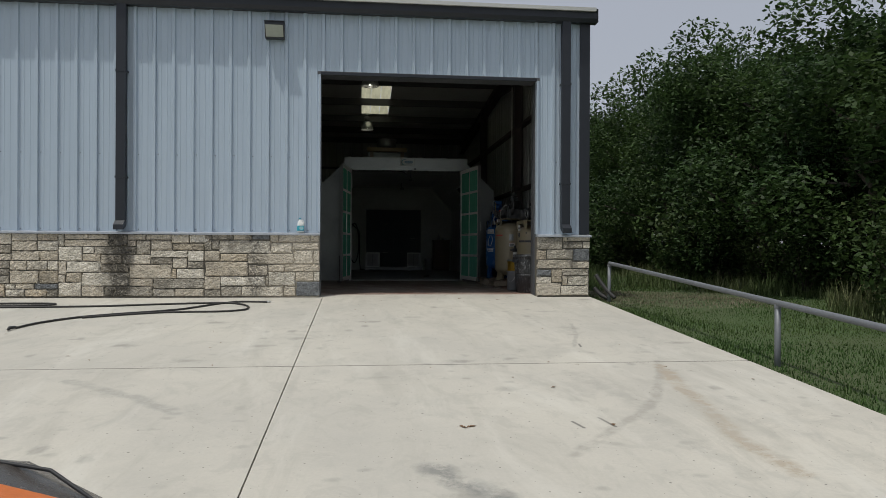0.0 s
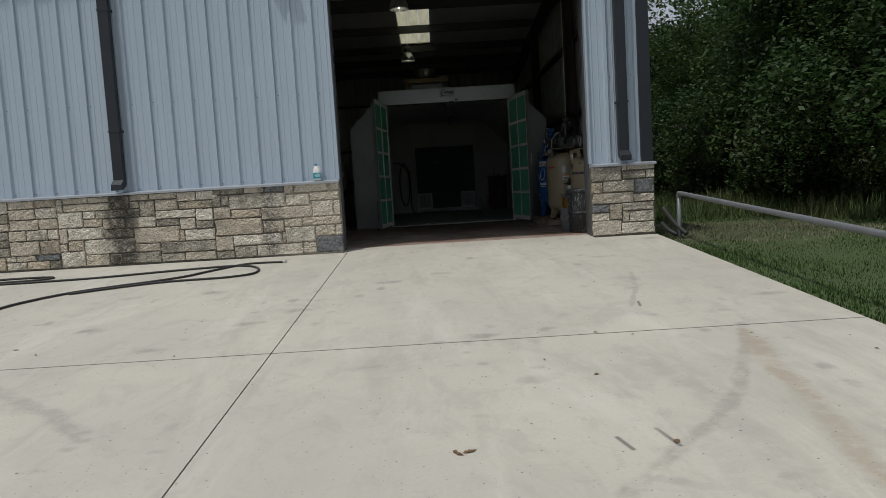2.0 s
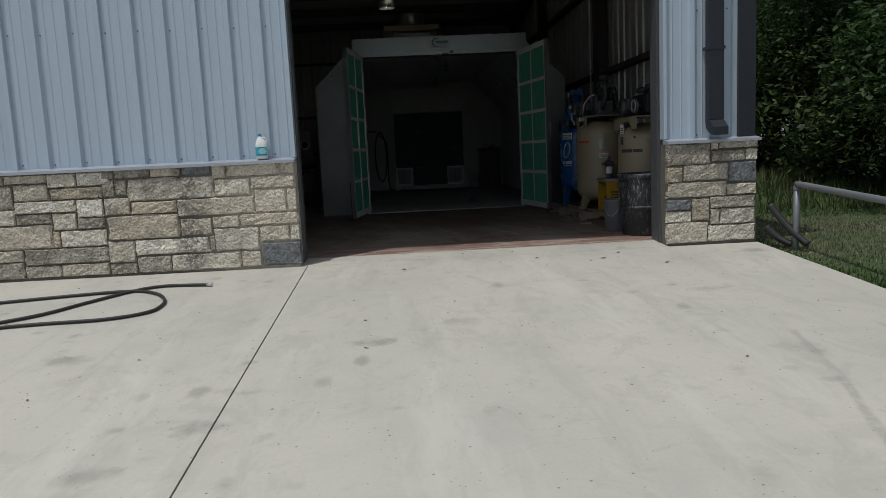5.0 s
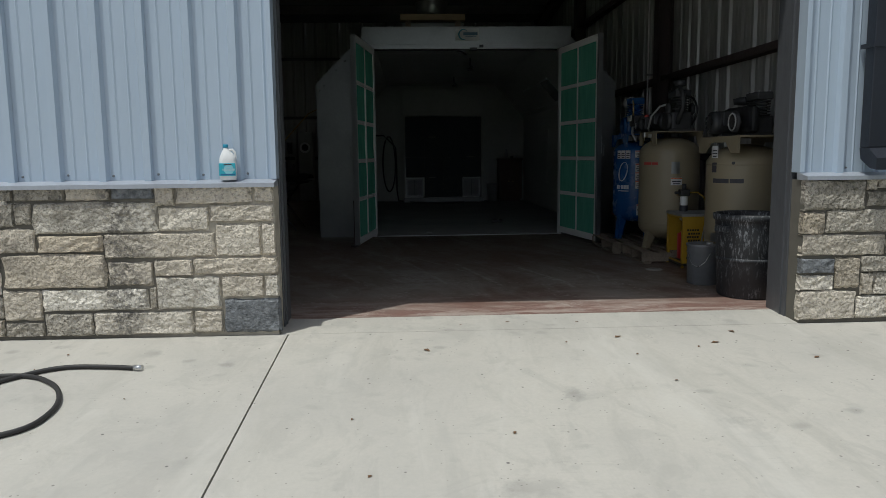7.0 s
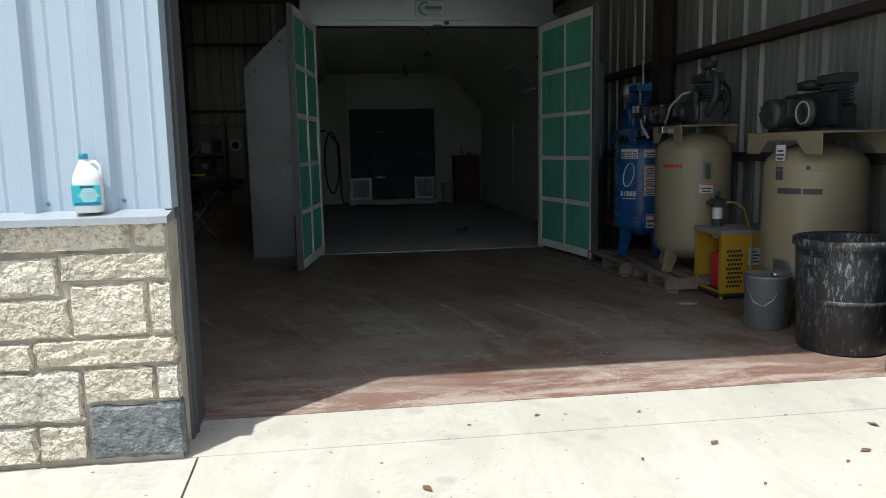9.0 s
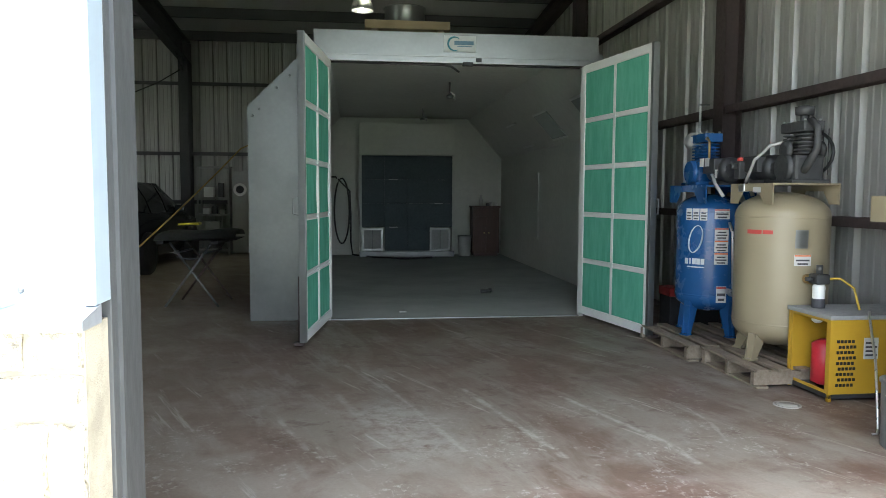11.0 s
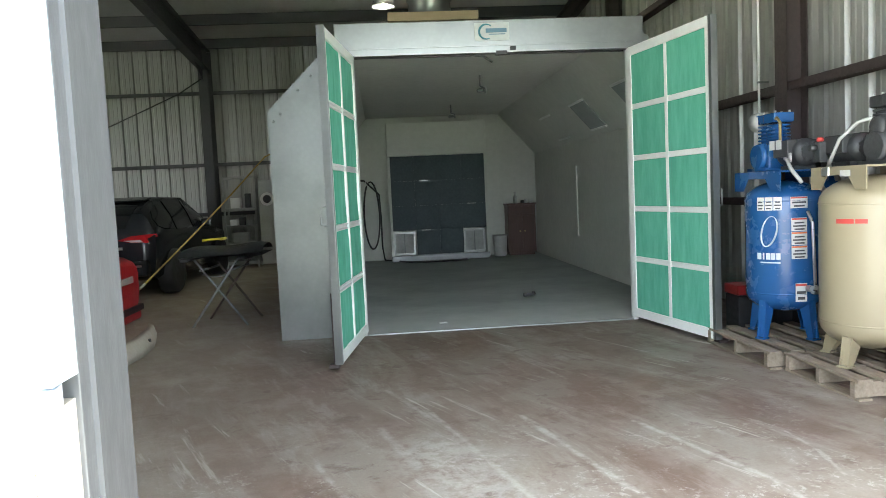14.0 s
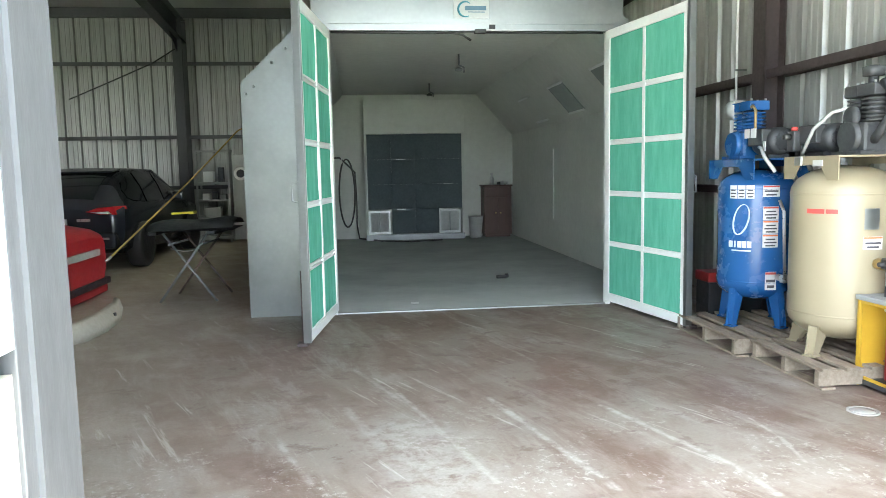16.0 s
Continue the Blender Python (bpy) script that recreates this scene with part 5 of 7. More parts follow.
part("pipe", Form().cyl((0, 0, 1.5), (0, 0, roof_z(17.75) - 0.2), 0.011, seg=10), WHITE, cond)
part("clip", Form().box(-0.016, 0.1, -0.016, 0.016, 2.3, 2.32, 0.004), GALV, cond)
# ---- in the booth ----
chest = thing("wooden_chest", "dark brown wooden cabinet in the corner of the booth", "cabinet", (2.83, 25.72, 0.012))
DARKWOOD = mat("dark brown stained wood", (0.075, 0.035, 0.024), 0.5, c2=(0.045, 0.022, 0.016), s1=4, s2=30, stretch=(1, 1, 0.2))
part("carcass", Form().box(0, 0.58, 0.02, 0.44, 0.05, 1.04, 0.006).box(0.03, 0.55, 0.05, 0.42, 0.0, 0.05), DARKWOOD, chest)
part("top", Form().box(-0.02, 0.6, 0.0, 0.46, 1.04, 1.075, 0.008), DARKWOOD, chest)
for x in (0.02, 0.3):
    d = part("cabinet_door", Form().box(x, x + 0.26, 0.0, 0.018, 0.09, 0.82, 0.006), DARKWOOD, chest)
    part("knob", Form().lathe([(0.008, -0.03), (0.016, -0.022), (0.008, 0.0)], (x + (0.22 if x < 0.1 else 0.04), 0.0, 0.5), 10, "y"), BRASS, d)
part("drawer", Form().box(0.02, 0.56, 0.0, 0.018, 0.85, 1.01, 0.006), DARKWOOD, chest)
bottle = solid("spray_bottle", Form().lathe([(0.04, 0), (0.045, 0.01), (0.045, 0.13), (0.018, 0.18), (0.018, 0.21)], (3.03, 25.92, 1.087), 16).box(3.0, 3.06, 25.91, 25.93, 1.297, 1.33, 0.006), HOSEGREY, "small grey spray bottle standing on the wooden cabinet", "bottle")
for i, x in enumerate((3.17, 3.25, 3.36)):
    solid("paint_can", Form().lathe([(0.034, 0), (0.036, 0.004), (0.036, 0.05 + 0.02 * (i % 2)), (0.03, 0.06 + 0.02 * (i % 2))], (x, 25.9, 1.087), 16), STEEL if i else IRON, "small tin lying about on top of the wooden cabinet", "tin", "tins on the cabinet")
tub = thing("waste_tub", "grey plastic tub standing beside the cabinet", "tub", (2.66, 25.8, 0.012))
part("body", Form().lathe([(0.11, 0), (0.12, 0.01), (0.15, 0.42), (0.16, 0.43), (0.15, 0.44), (0.115, 0.02), (0.01, 0.02)], seg=24), HOSEGREY, tub)
bh = thing("air_hose", "black air hose hung in a loop on the booth wall", "hose", (0, 0, 0))
loop = [(-0.3, 26.15, 1.7), (-0.1, 26.13, 1.7)]
loop += [(0.03 + 0.16 * math.cos(a), 26.11, 0.97 + 0.7 * math.sin(a)) for a in (radians(110 - 12 * i) for i in range(31))]
loop += [(0.2, 26.13, 1.4), (0.22, 26.13, 0.9), (0.22, 26.12, 0.3), (0.26, 26.05, 0.03), (0.7, 25.4, 0.03), (1.3, 25.1, 0.03), (1.9, 25.3, 0.03)]
part("tube", Form().tube(loop, 0.018, 8), RUBBER, bh)
part("hook", Form().tube([(-0.06, 26.19, 1.68), (-0.06, 26.08, 1.64), (-0.06, 26.07, 1.69)], 0.008, 6), STEEL, bh)
gun = solid("spray_gun_cap", Form().box(1.98, 2.1, 19.9, 19.96, 0.012, 0.05, 0.01).lathe([(0.02, 0.0), (0.03, 0.02), (0.02, 0.05)], (2.12, 19.97, 0.012), 12), BLACK, "small dark tool lying on the booth floor", "tool")
rag = solid("paper_scrap", Form().box(0.78, 0.86, 18.35, 18.4, 0.012, 0.022, 0.004), PAPER, "small white paper scrap on the booth floor", "scrap")

# ---- on the booth roof ----
fan = thing("exhaust_fan", "galvanised exhaust drum with a timber plank on the booth roof", "exhaust fan", (0.95, 19.95, 3.032))
part("curb", Form().box(-0.5, 0.5, -0.45, 0.45, 0.0, 0.32, 0.01), GALV, fan)
part("drum", Form().lathe([(0.3, 0.32), (0.27, 0.34), (0.26, 0.68), (0.28, 0.7), (0.28, 0.72), (0.24, 0.72)], seg=40), GALV, fan)
part("flange", Form().lathe([(0.29, 0.5), (0.266, 0.485), (0.266, 0.515)], seg=40, caps=False), GALV, fan)
part("plank", Form().box(-0.53, 0.52, -0.62, -0.46, 0.33, 0.43, 0.004), mat("pale timber", (0.5, 0.4, 0.25), 0.7, c2=(0.4, 0.31, 0.19), s2=30, stretch=(0.2, 1, 1)), fan, "pale timber plank")
part("plank_leg", Form().box(-0.45, -0.36, -0.6, -0.5, 0.0, 0.33), WOOD, fan)
part("plank_leg", Form().box(0.36, 0.45, -0.6, -0.5, 0.0, 0.33), WOOD, fan)


def high_bay(x, y, z):
    root = thing("high_bay_lamp", "silver bell-shaped high-bay lamp hanging from the roof", "lamp", (x, y, z), 0, "high-bay lamps")
    part("rod", Form().cyl((0, 0, 0.36), (0, 0, roof_z(y) - z + 0.01), 0.012, seg=8), STEEL, root)
    part("ballast", Form().lathe([(0.05, 0.2), (0.085, 0.22), (0.09, 0.34), (0.05, 0.38)], seg=20), IRON, root)
    part("shade", Form().lathe([(0.2, -0.06), (0.205, -0.055), (0.19, 0.04), (0.14, 0.15), (0.08, 0.21), (0.07, 0.205), (0.13, 0.14), (0.18, 0.035), (0.195, -0.058)], seg=32, caps=False), mat("spun aluminium", (0.6, 0.61, 0.6), 0.3, 0.8), root)
    part("bulb", Form().lathe([(0.01, -0.03), (0.04, 0.0), (0.05, 0.06), (0.02, 0.16)], seg=16), LAMPGLOW, root)
    return root


# weak glow added for the daylight caught inside the shades
LAMPGLOW = lamp_material("lamp bulb with added glow", (1.0, 0.92, 0.78), 6.0)
for x, y in ((0.47, 17.3), (0.45, 23.7)):
    high_bay(x, y, 4.68)

# ---- left bays ----
def wheel(parent, x, y, z, r, w, axis="x"):
    t = part("wheel", Form().lathe([(r * 0.62, -w / 2), (r * 0.93, -w / 2), (r, -w / 2 + 0.03), (r, w / 2 - 0.03), (r * 0.93, w / 2), (r * 0.62, w / 2)], (x, y, z), 32, axis), RUBBER, parent)
    f = Form().lathe([(r * 0.6, -w / 2 + 0.02), (r * 0.63, -w / 2), (r * 0.63, w / 2), (r * 0.6, w / 2 - 0.02), (r * 0.5, w * 0.3), (0.03, w * 0.36)], (x, y, z), 24, axis)
    rim = part("rim", f, mat("alloy rim", (0.35, 0.36, 0.37), 0.35, 0.7), t)
    return t


def car_body(length, width, stations):
    """A skin through cross sections: (along, half width at sill, half width at waist, half width at roof, sill z, waist z, roof z)."""
    rings = []
    for s, ws, ww, wr, zs, zw, zr in stations:
        right = [(wr * 0.5, zr), (wr, zr - 0.03), ((wr + ww) / 2 + 0.02, (zr + zw) / 2), (ww, zw), (ww + 0.01, (zw + zs) / 2), (ws, zs + 0.08), (ws * 0.85, zs)]
        rings.append([(x, s, z) for x, z in right] + [(-x, s, z) for x, z in reversed(right)])
    return Form().rings(rings)


def on_side(stations, y, z, off=0.008):
    """A point of the flank of a car body at (along, height), a little proud of it."""
    for a, b in zip(stations, stations[1:]):
        if a[0] <= y <= b[0]:
            t = (y - a[0]) / (b[0] - a[0])
            s = [p + (q - p) * t for p, q in zip(a, b)]
            break
    line = [(s[5], s[2]), ((s[5] + s[6]) / 2, (s[2] + s[3]) / 2 + 0.02), (s[6] - 0.03, s[3])]
    for (z0, x0), (z1, x1) in zip(line, line[1:]):
        if z <= z1 or z1 == line[-1][0]:
            return x0 + (x1 - x0) * (z - z0) / (z1 - z0) + off
    return line[-1][1]


def flank_window(root, stations, outline, side, glass):
    """Glass between a lower and an upper line, following the flank: outline rows are (along, low z, high z)."""
    rows = [[(side * on_side(stations, y, lo + (hi - lo) * i / 4), y, lo + (hi - lo) * i / 4) for i in range(5)] for y, lo, hi in outline]
    part("side_window", Form().rings(rows, closed=False, caps=False), glass, root)


def suv():
    paint = mat("near-black car paint", (0.028, 0.031, 0.038), 0.18, c2=(0.02, 0.023, 0.028), amount=0.2, spec=0.6, bump=0.0)
    glass = mat("dark tinted glass", (0.012, 0.015, 0.017), 0.08, bump=0.0)
    root = thing("suv", "black sport utility car parked nose to the rear wall", "car", (-4.05, 21.85, 0.0), -3)
    st = [(0.0, 0.72, 0.76, 0.5, 0.45, 0.84, 0.94), (0.05, 0.82, 0.85, 0.58, 0.36, 0.9, 1.03), (0.2, 0.86, 0.89, 0.61, 0.3, 0.94, 1.17), (0.5, 0.87, 0.905, 0.63, 0.25, 0.955, 1.36), (0.85, 0.88, 0.91, 0.65, 0.23, 0.96, 1.48), (1.3, 0.88, 0.92, 0.66, 0.22, 0.96, 1.54), (2.2, 0.88, 0.92, 0.66, 0.22, 0.96, 1.54), (2.8, 0.88, 0.91, 0.62, 0.22, 0.96, 1.4), (3.4, 0.87, 0.9, 0.7, 0.22, 0.92, 1.02), (4.1, 0.84, 0.87, 0.66, 0.25, 0.82, 0.92), (4.45, 0.72, 0.75, 0.55, 0.3, 0.7, 0.76)]
    part("body", car_body(4.5, 1.84, st), paint, root)
    for side in (1, -1):
        flank_window(root, st, [(0.5, 1.08, 1.2), (0.65, 1.04, 1.32), (0.85, 1.02, 1.4), (1.1, 1.0, 1.45)], side, glass)
        flank_window(root, st, [(1.16, 1.0, 1.47), (1.5, 1.0, 1.48), (1.95, 1.0, 1.47)], side, glass)
        flank_window(root, st, [(2.01, 1.0, 1.47), (2.4, 1.0, 1.4), (2.75, 1.0, 1.28), (3.05, 0.99, 1.08)], side, glass)
    part("rear_window", Form().rings([[(-0.5, y, z - 0.018), (-0.28, y, z), (0.28, y, z), (0.5, y, z - 0.018)] for y, z in ((0.1, 1.088), (0.2, 1.182), (0.5, 1.372), (0.78, 1.468))], closed=False, caps=False), glass, root)
    part("spoiler", Form().prism([(-0.56, 0.7, 1.462), (-0.56, 0.72, 1.484), (-0.56, 1.05, 1.528), (-0.56, 1.05, 1.5)], (1.12, 0, 0)), paint, root)
    for s in (1, -1):
        lens = [(0.42 * s, -0.02, 0.9), (0.62 * s, -0.03, 0.86), (0.84 * s, 0.02, 0.85), (0.9 * s, 0.24, 0.93), (0.88 * s, 0.24, 0.97), (0.8 * s, 0.02, 0.97), (0.6 * s, -0.025, 0.955)]
        tl = part("tail_lamp", Form().prism(lens, (0, 0.06, 0)), mat("red lamp lens", (0.5, 0.02, 0.025), 0.15), root)
        part("reverse_lens", Form().prism([(0.5 * s, -0.032, 0.895), (0.62 * s, -0.042, 0.868), (0.78 * s, -0.012, 0.862), (0.74 * s, -0.02, 0.9)], (0, 0.02, 0)), WHITE, tl)
        part("reflector", Form().box(min(0.56 * s, 0.76 * s), max(0.56 * s, 0.76 * s), -0.09, -0.07, 0.5, 0.53, 0.004), STEEL, root)
        part("mirror", Form().box(min(0.88 * s, 1.06 * s), max(0.88 * s, 1.06 * s), 2.55, 2.68, 0.98, 1.12, 0.03), paint, root)
        for y in (0.85, 3.5):
            wheel(root, 0.875 * s, y, 0.35, 0.35, 0.24)
    part("number_plate", Form().box(-0.16, 0.16, -0.03, -0.015, 0.66, 0.8), WHITE, root)
    part("bumper", Form().box(-0.84, 0.84, -0.08, 0.16, 0.36, 0.6, 0.05), paint, root)
    part("badge_bar", Form().box(0.3, 0.48, -0.03, -0.01, 0.76, 0.8), STEEL, root)


def red_car():
    paint = mat("bright red car paint", (0.42, 0.024, 0.03), 0.36, c2=(0.32, 0.018, 0.02), amount=0.2, bump=0.0)
    root = thing("red_car", "red car with a rounded rear bumper parked in the side bay", "car", (-2.78, 19.25, 0.0), 90)
    st = [(0.0, 0.66, 0.72, 0.62, 0.14, 0.6, 0.7), (0.05, 0.74, 0.79, 0.7, 0.13, 0.64, 0.75), (0.16, 0.8, 0.84, 0.74, 0.13, 0.68, 0.8), (0.8, 0.82, 0.86, 0.68, 0.22, 0.8, 0.94), (1.3, 0.82, 0.86, 0.58, 0.22, 0.82, 1.3), (2.3, 0.82, 0.86, 0.58, 0.22, 0.82, 1.34), (3.0, 0.82, 0.85, 0.66, 0.22, 0.8, 0.95), (4.0, 0.76, 0.8, 0.62, 0.25, 0.68, 0.78), (4.15, 0.66, 0.7, 0.5, 0.3, 0.6, 0.66)]
    part("body", car_body(4.2, 1.7, st), paint, root)
    for s in (1, -1):
        lamp = part("tail_lamp", Form().box(min(0.5 * s, 0.82 * s), max(0.5 * s, 0.82 * s), 0.06, 0.24, 0.38, 0.58, 0.03), mat("red lamp lens dull", (0.3, 0.02, 0.02), 0.25), root)
        part("reverse_lens", Form().box(min(0.6 * s, 0.835 * s), max(0.6 * s, 0.835 * s), 0.05, 0.16, 0.36, 0.46, 0.01), WHITE, lamp)
        part("side_window", Form().prism([(0.8 * s, 1.35, 0.86), (0.8 * s, 2.7, 0.86), (0.64 * s, 2.25, 1.24), (0.64 * s, 1.45, 1.24)], (0.01 * s, 0, 0)), mat("car glass", (0.02, 0.022, 0.024), 0.1, bump=0.0), root)
        for y in (0.75, 3.2):
            wheel(root, 0.78 * s, y, 0.31, 0.31, 0.2)
    part("bumper_trim", Form().box(-0.78, 0.78, -0.03, 0.3, 0.12, 0.2, 0.02), BLACK, root)
    part("rear_strip", Form().box(-0.7, 0.5, -0.02, 0.1, 0.48, 0.56, 0.012), HOSEGREY, root, "pale strip across the tail")
    b = Form().box(-0.76, 0.76, 0.0, 0.3, 0.02, 0.12, 0.03)
    part("bumper", b, paint, root)


suv()
red_car()
lb = thing("loose_bumper", "dusty beige bumper lying on the floor beside the red car", "bumper")
arc = [(-2.9, 16.85), (-2.5, 16.85), (-2.22, 16.95), (-2.06, 17.2), (-2.02, 17.6), (-2.06, 18.1), (-2.15, 18.45)]
part("shell", Form().rings([[(x, y, 0.0), (x + 0.02, y - 0.02, 0.08), (x - 0.03, y + 0.04, 0.16), (x - 0.1, y + 0.1, 0.17), (x - 0.1, y + 0.1, 0.0)] for x, y in arc]), mat("dusty beige plastic", (0.4, 0.37, 0.31), 0.7), lb)
part("bracket", Form().box(-2.09, -2.03, 17.86, 17.92, 0.06, 0.12, 0.008), BLACK, lb)


def work_stand():
    root = thing("work_stand", "folding work stand with crossed steel legs and a dark padded top", "work stand", (-1.6, 19.35, 0.0), -6)
    for y in (-0.3, 0.3):
        part("leg", Form().tube([(-0.31, y, 0.0), (0.25, y, 0.76)], 0.014, 8), PIPE if y < 0 else PRIMER, root)
        part("leg", Form().tube([(0.31, y + 0.03, 0.0), (-0.25, y + 0.03, 0.76)], 0.014, 8), PIPE if y < 0 else PRIMER, root)
    part("stretcher", Form().cyl((-0.18, -0.3, 0.64), (-0.18, 0.33, 0.64), 0.012, seg=8), PIPE, root)
    part("stretcher", Form().cyl((0.18, -0.3, 0.64), (0.18, 0.33, 0.64), 0.012, seg=8), PIPE, root)
    part("chain", Form().tube([(-0.16 + 0.04 * i, -0.31, 0.6 - 0.03 * math.sin(math.pi * i / 8)) for i in range(9)], 0.006, 6), PIPE, root)
    part("top_rail", Form().box(-0.36, -0.27, -0.42, 0.42, 0.75, 0.79, 0.01), BLACK, root)
    part("top_rail", Form().box(0.27, 0.36, -0.42, 0.42, 0.75, 0.79, 0.01), BLACK, root)
    return root


work_stand()
pts = []
for j in range(9):
    a = j / 8
    pts.append([(-2.02 + 0.92 * i / 10, 18.95 + 0.8 * a, 0.795 + 0.1 * math.sin(math.pi * a) ** 0.5 * (0.9 + 0.1 * math.sin(i * 0.9)) * (1 if 0 < i < 10 else 0.85) + 0.03 * i / 10) for i in range(11)])
g = Form().rings(pts, closed=False, caps=False)
g.rings([[(x, y, 0.792) for x, y, z in r] for r in pts], closed=False, caps=False)
solid("car_bonnet", g, mat("dark primer panel", (0.022, 0.025, 0.027), 0.5), "dark curved car panel laid over the work stand", "car panel")
sq = thing("squeegee", "yellow-handled squeegee lying on the car panel", "squeegee", (-1.72, 19.3, 0.955), 0)
part("handle", Form().cyl((-0.1, 0, 0.012), (0.12, 0.04, 0.02), 0.013, seg=8), mat("yellow plastic", (0.72, 0.62, 0.05), 0.45), sq)
part("head", Form().box(0.1, 0.15, -0.05, 0.12, 0.004, 0.035, 0.006), mat("yellow plastic head", (0.7, 0.6, 0.06), 0.45), sq)
hose = []
a, b = Vector((-2.29, 18.5, 0.54)), Vector((-1.35, 21.2, 1.99))
for i in range(15):
    t = i / 14
    hose.append(a.lerp(b, t) - Vector((0, 0, 0.03 * math.sin(math.pi * t))))
hose += [Vector((-1.08, 21.9, 2.2)), Vector((-0.83, 22.5, 2.23))]
yh = thing("yellow_air_line", "yellow air line strung from the booth to the red car", "air line")
part("line", Form().tube(hose, 0.0095, 8), mat("yellow hose", (0.42, 0.29, 0.06), 0.5), yh)
part("fitting", Form().cyl(hose[0], hose[0].lerp(hose[1], 0.4), 0.013, seg=8), STEEL, yh)
cb = thing("wall_cable", "thin dark cable sagging along the rear wall", "cable")
part("cable", Form().tube([(-5.6, 26.9, 3.0), (-4.6, 26.88, 3.42), (-3.9, 26.86, 3.72), (-3.4, 26.7, 3.98)], 0.012, 6), BLACK, cb)


def shelf_unit():
    root = thing("shelf_unit", "grey steel shelf unit with a few boxes on it", "shelf", (-3.05, 26.4, 0.0))
    grey = mat("grey shelf steel", (0.36, 0.365, 0.35), 0.5, 0.2)
    for x in (0, 0.64):
        for y in (0, 0.4):
            part("upright", Form().box(x, x + 0.035, y, y + 0.035, 0, 1.92), grey, root)
    for z in (0.1, 0.5, 0.86, 1.22, 1.88):
        part("shelf", Form().box(-0.01, 0.685, -0.01, 0.445, z, z + 0.035, 0.004), grey, root)
    part("side_sheet", Form().box(0.66, 0.668, 0.0, 0.43, 0.1, 1.88), grey, root)
    return root


shelf_unit()
for i, (x, z, w, h) in enumerate(((-2.95, 0.895, 0.14, 0.12), (-2.76, 0.895, 0.1, 0.16), (-2.6, 0.895, 0.12, 0.1), (-2.92, 1.255, 0.2, 0.22), (-2.62, 1.255, 0.1, 0.3), (-2.9, 0.535, 0.3, 0.2))):
    solid("storage_box", Form().box(x, x + w, 26.5, 26.7, z, z + h, 0.008), (WHITE, IRON, HOSEGREY)[i % 3], "small box or tin standing on the steel shelf", "box", "boxes on the shelf")
app = thing("gauge_cabinet", "pale steel cabinet with a round dial", "cabinet", (-2.32, 26.45, 0.0))
part("case", Form().box(0.0, 0.36, 0.0, 0.4, 0.05, 1.82, 0.015), mat("pale grey enamel", (0.42, 0.43, 0.41), 0.45), app)
part("dial", Form().lathe([(0.13, -0.02), (0.14, -0.01), (0.12, 0.0)], (0.17, 0.0, 1.42), 28, "y"), WHITE, app)
part("dial_glass", Form().lathe([(0.075, -0.026), (0.085, -0.02), (0.08, -0.018)], (0.17, 0.0, 1.42), 24, "y"), IRON, app)
part("door_line", Form().box(0.03, 0.33, -0.006, 0.0, 0.15, 0.95, 0.002), HOSEGREY, app)
# ---- rail beside the drive ----
def rail():
    root = thing("pipe_rail", "low galvanised pipe rail along the grass edge", "railing", (4.43, 0, 0))
    top = lambda y: drive_z(y) + 0.60
    ys = [11.81, 6.80, 1.80, -3.2]
    part("top_rail", Form().tube([(0, ys[0] - 0.0, top(ys[0])), (0, ys[0] - 0.06, top(ys[0] - 0.06) + 0.004), (0, 9.5, top(9.5)), (0, 6.8, top(6.8)), (0, 1.8, top(1.8)), (0, -6.5, top(-6.5))], 0.031, 14), PIPE, root)
    for y in ys:
        part("post", Form().cyl((0, y, drive_z(y) - 0.3), (0, y, top(y) - 0.01), 0.03, seg=14), PIPE, root)
        part("weld_collar", Form().lathe([(0.031, -0.05), (0.037, -0.03), (0.031, -0.01)], (0, y, top(y) - 0.01), 14, caps=False), PIPE, root)


rail()
for i, (p, q) in enumerate((((4.26, 12.0, 0.36), (4.5, 11.72, -0.02)), ((4.24, 12.02, 0.14), (4.42, 11.86, -0.03)))):
    h = thing("drain_hose", "black corrugated drain hose leaning at the wall corner", "hose", (0, 0, 0), 0, "drain hoses at the corner")
    a, b = Vector(p), Vector(q)
    pts = [a.lerp(b, t / 24) - Vector((0, 0, 0.03 * math.sin(math.pi * t / 24))) for t in range(25)]
    part("tube", Form().tube(pts, [0.036 if t % 2 else 0.031 for t in range(25)], 10), RUBBER, h)

# ---- black hose lying on the drive ----
def flat_curve(knots, n=10):
    """Catmull-Rom through knots (x, y), laid on the drive."""
    out = []
    for i in range(len(knots) - 1):
        p = [Vector(knots[max(0, min(len(knots) - 1, i + k))]) for k in (-1, 0, 1, 2)]
        for j in range(n):
            t = j / n
            v = 0.5 * ((2 * p[1]) + (p[2] - p[0]) * t + (2 * p[0] - 5 * p[1] + 4 * p[2] - p[3]) * t * t + (3 * p[1] - p[0] - 3 * p[2] + p[3]) * t ** 3)
            out.append(v)
    out.append(Vector(knots[-1]))
    return [(v.x, v.y, drive_z(v.y) + 0.016) for v in out]


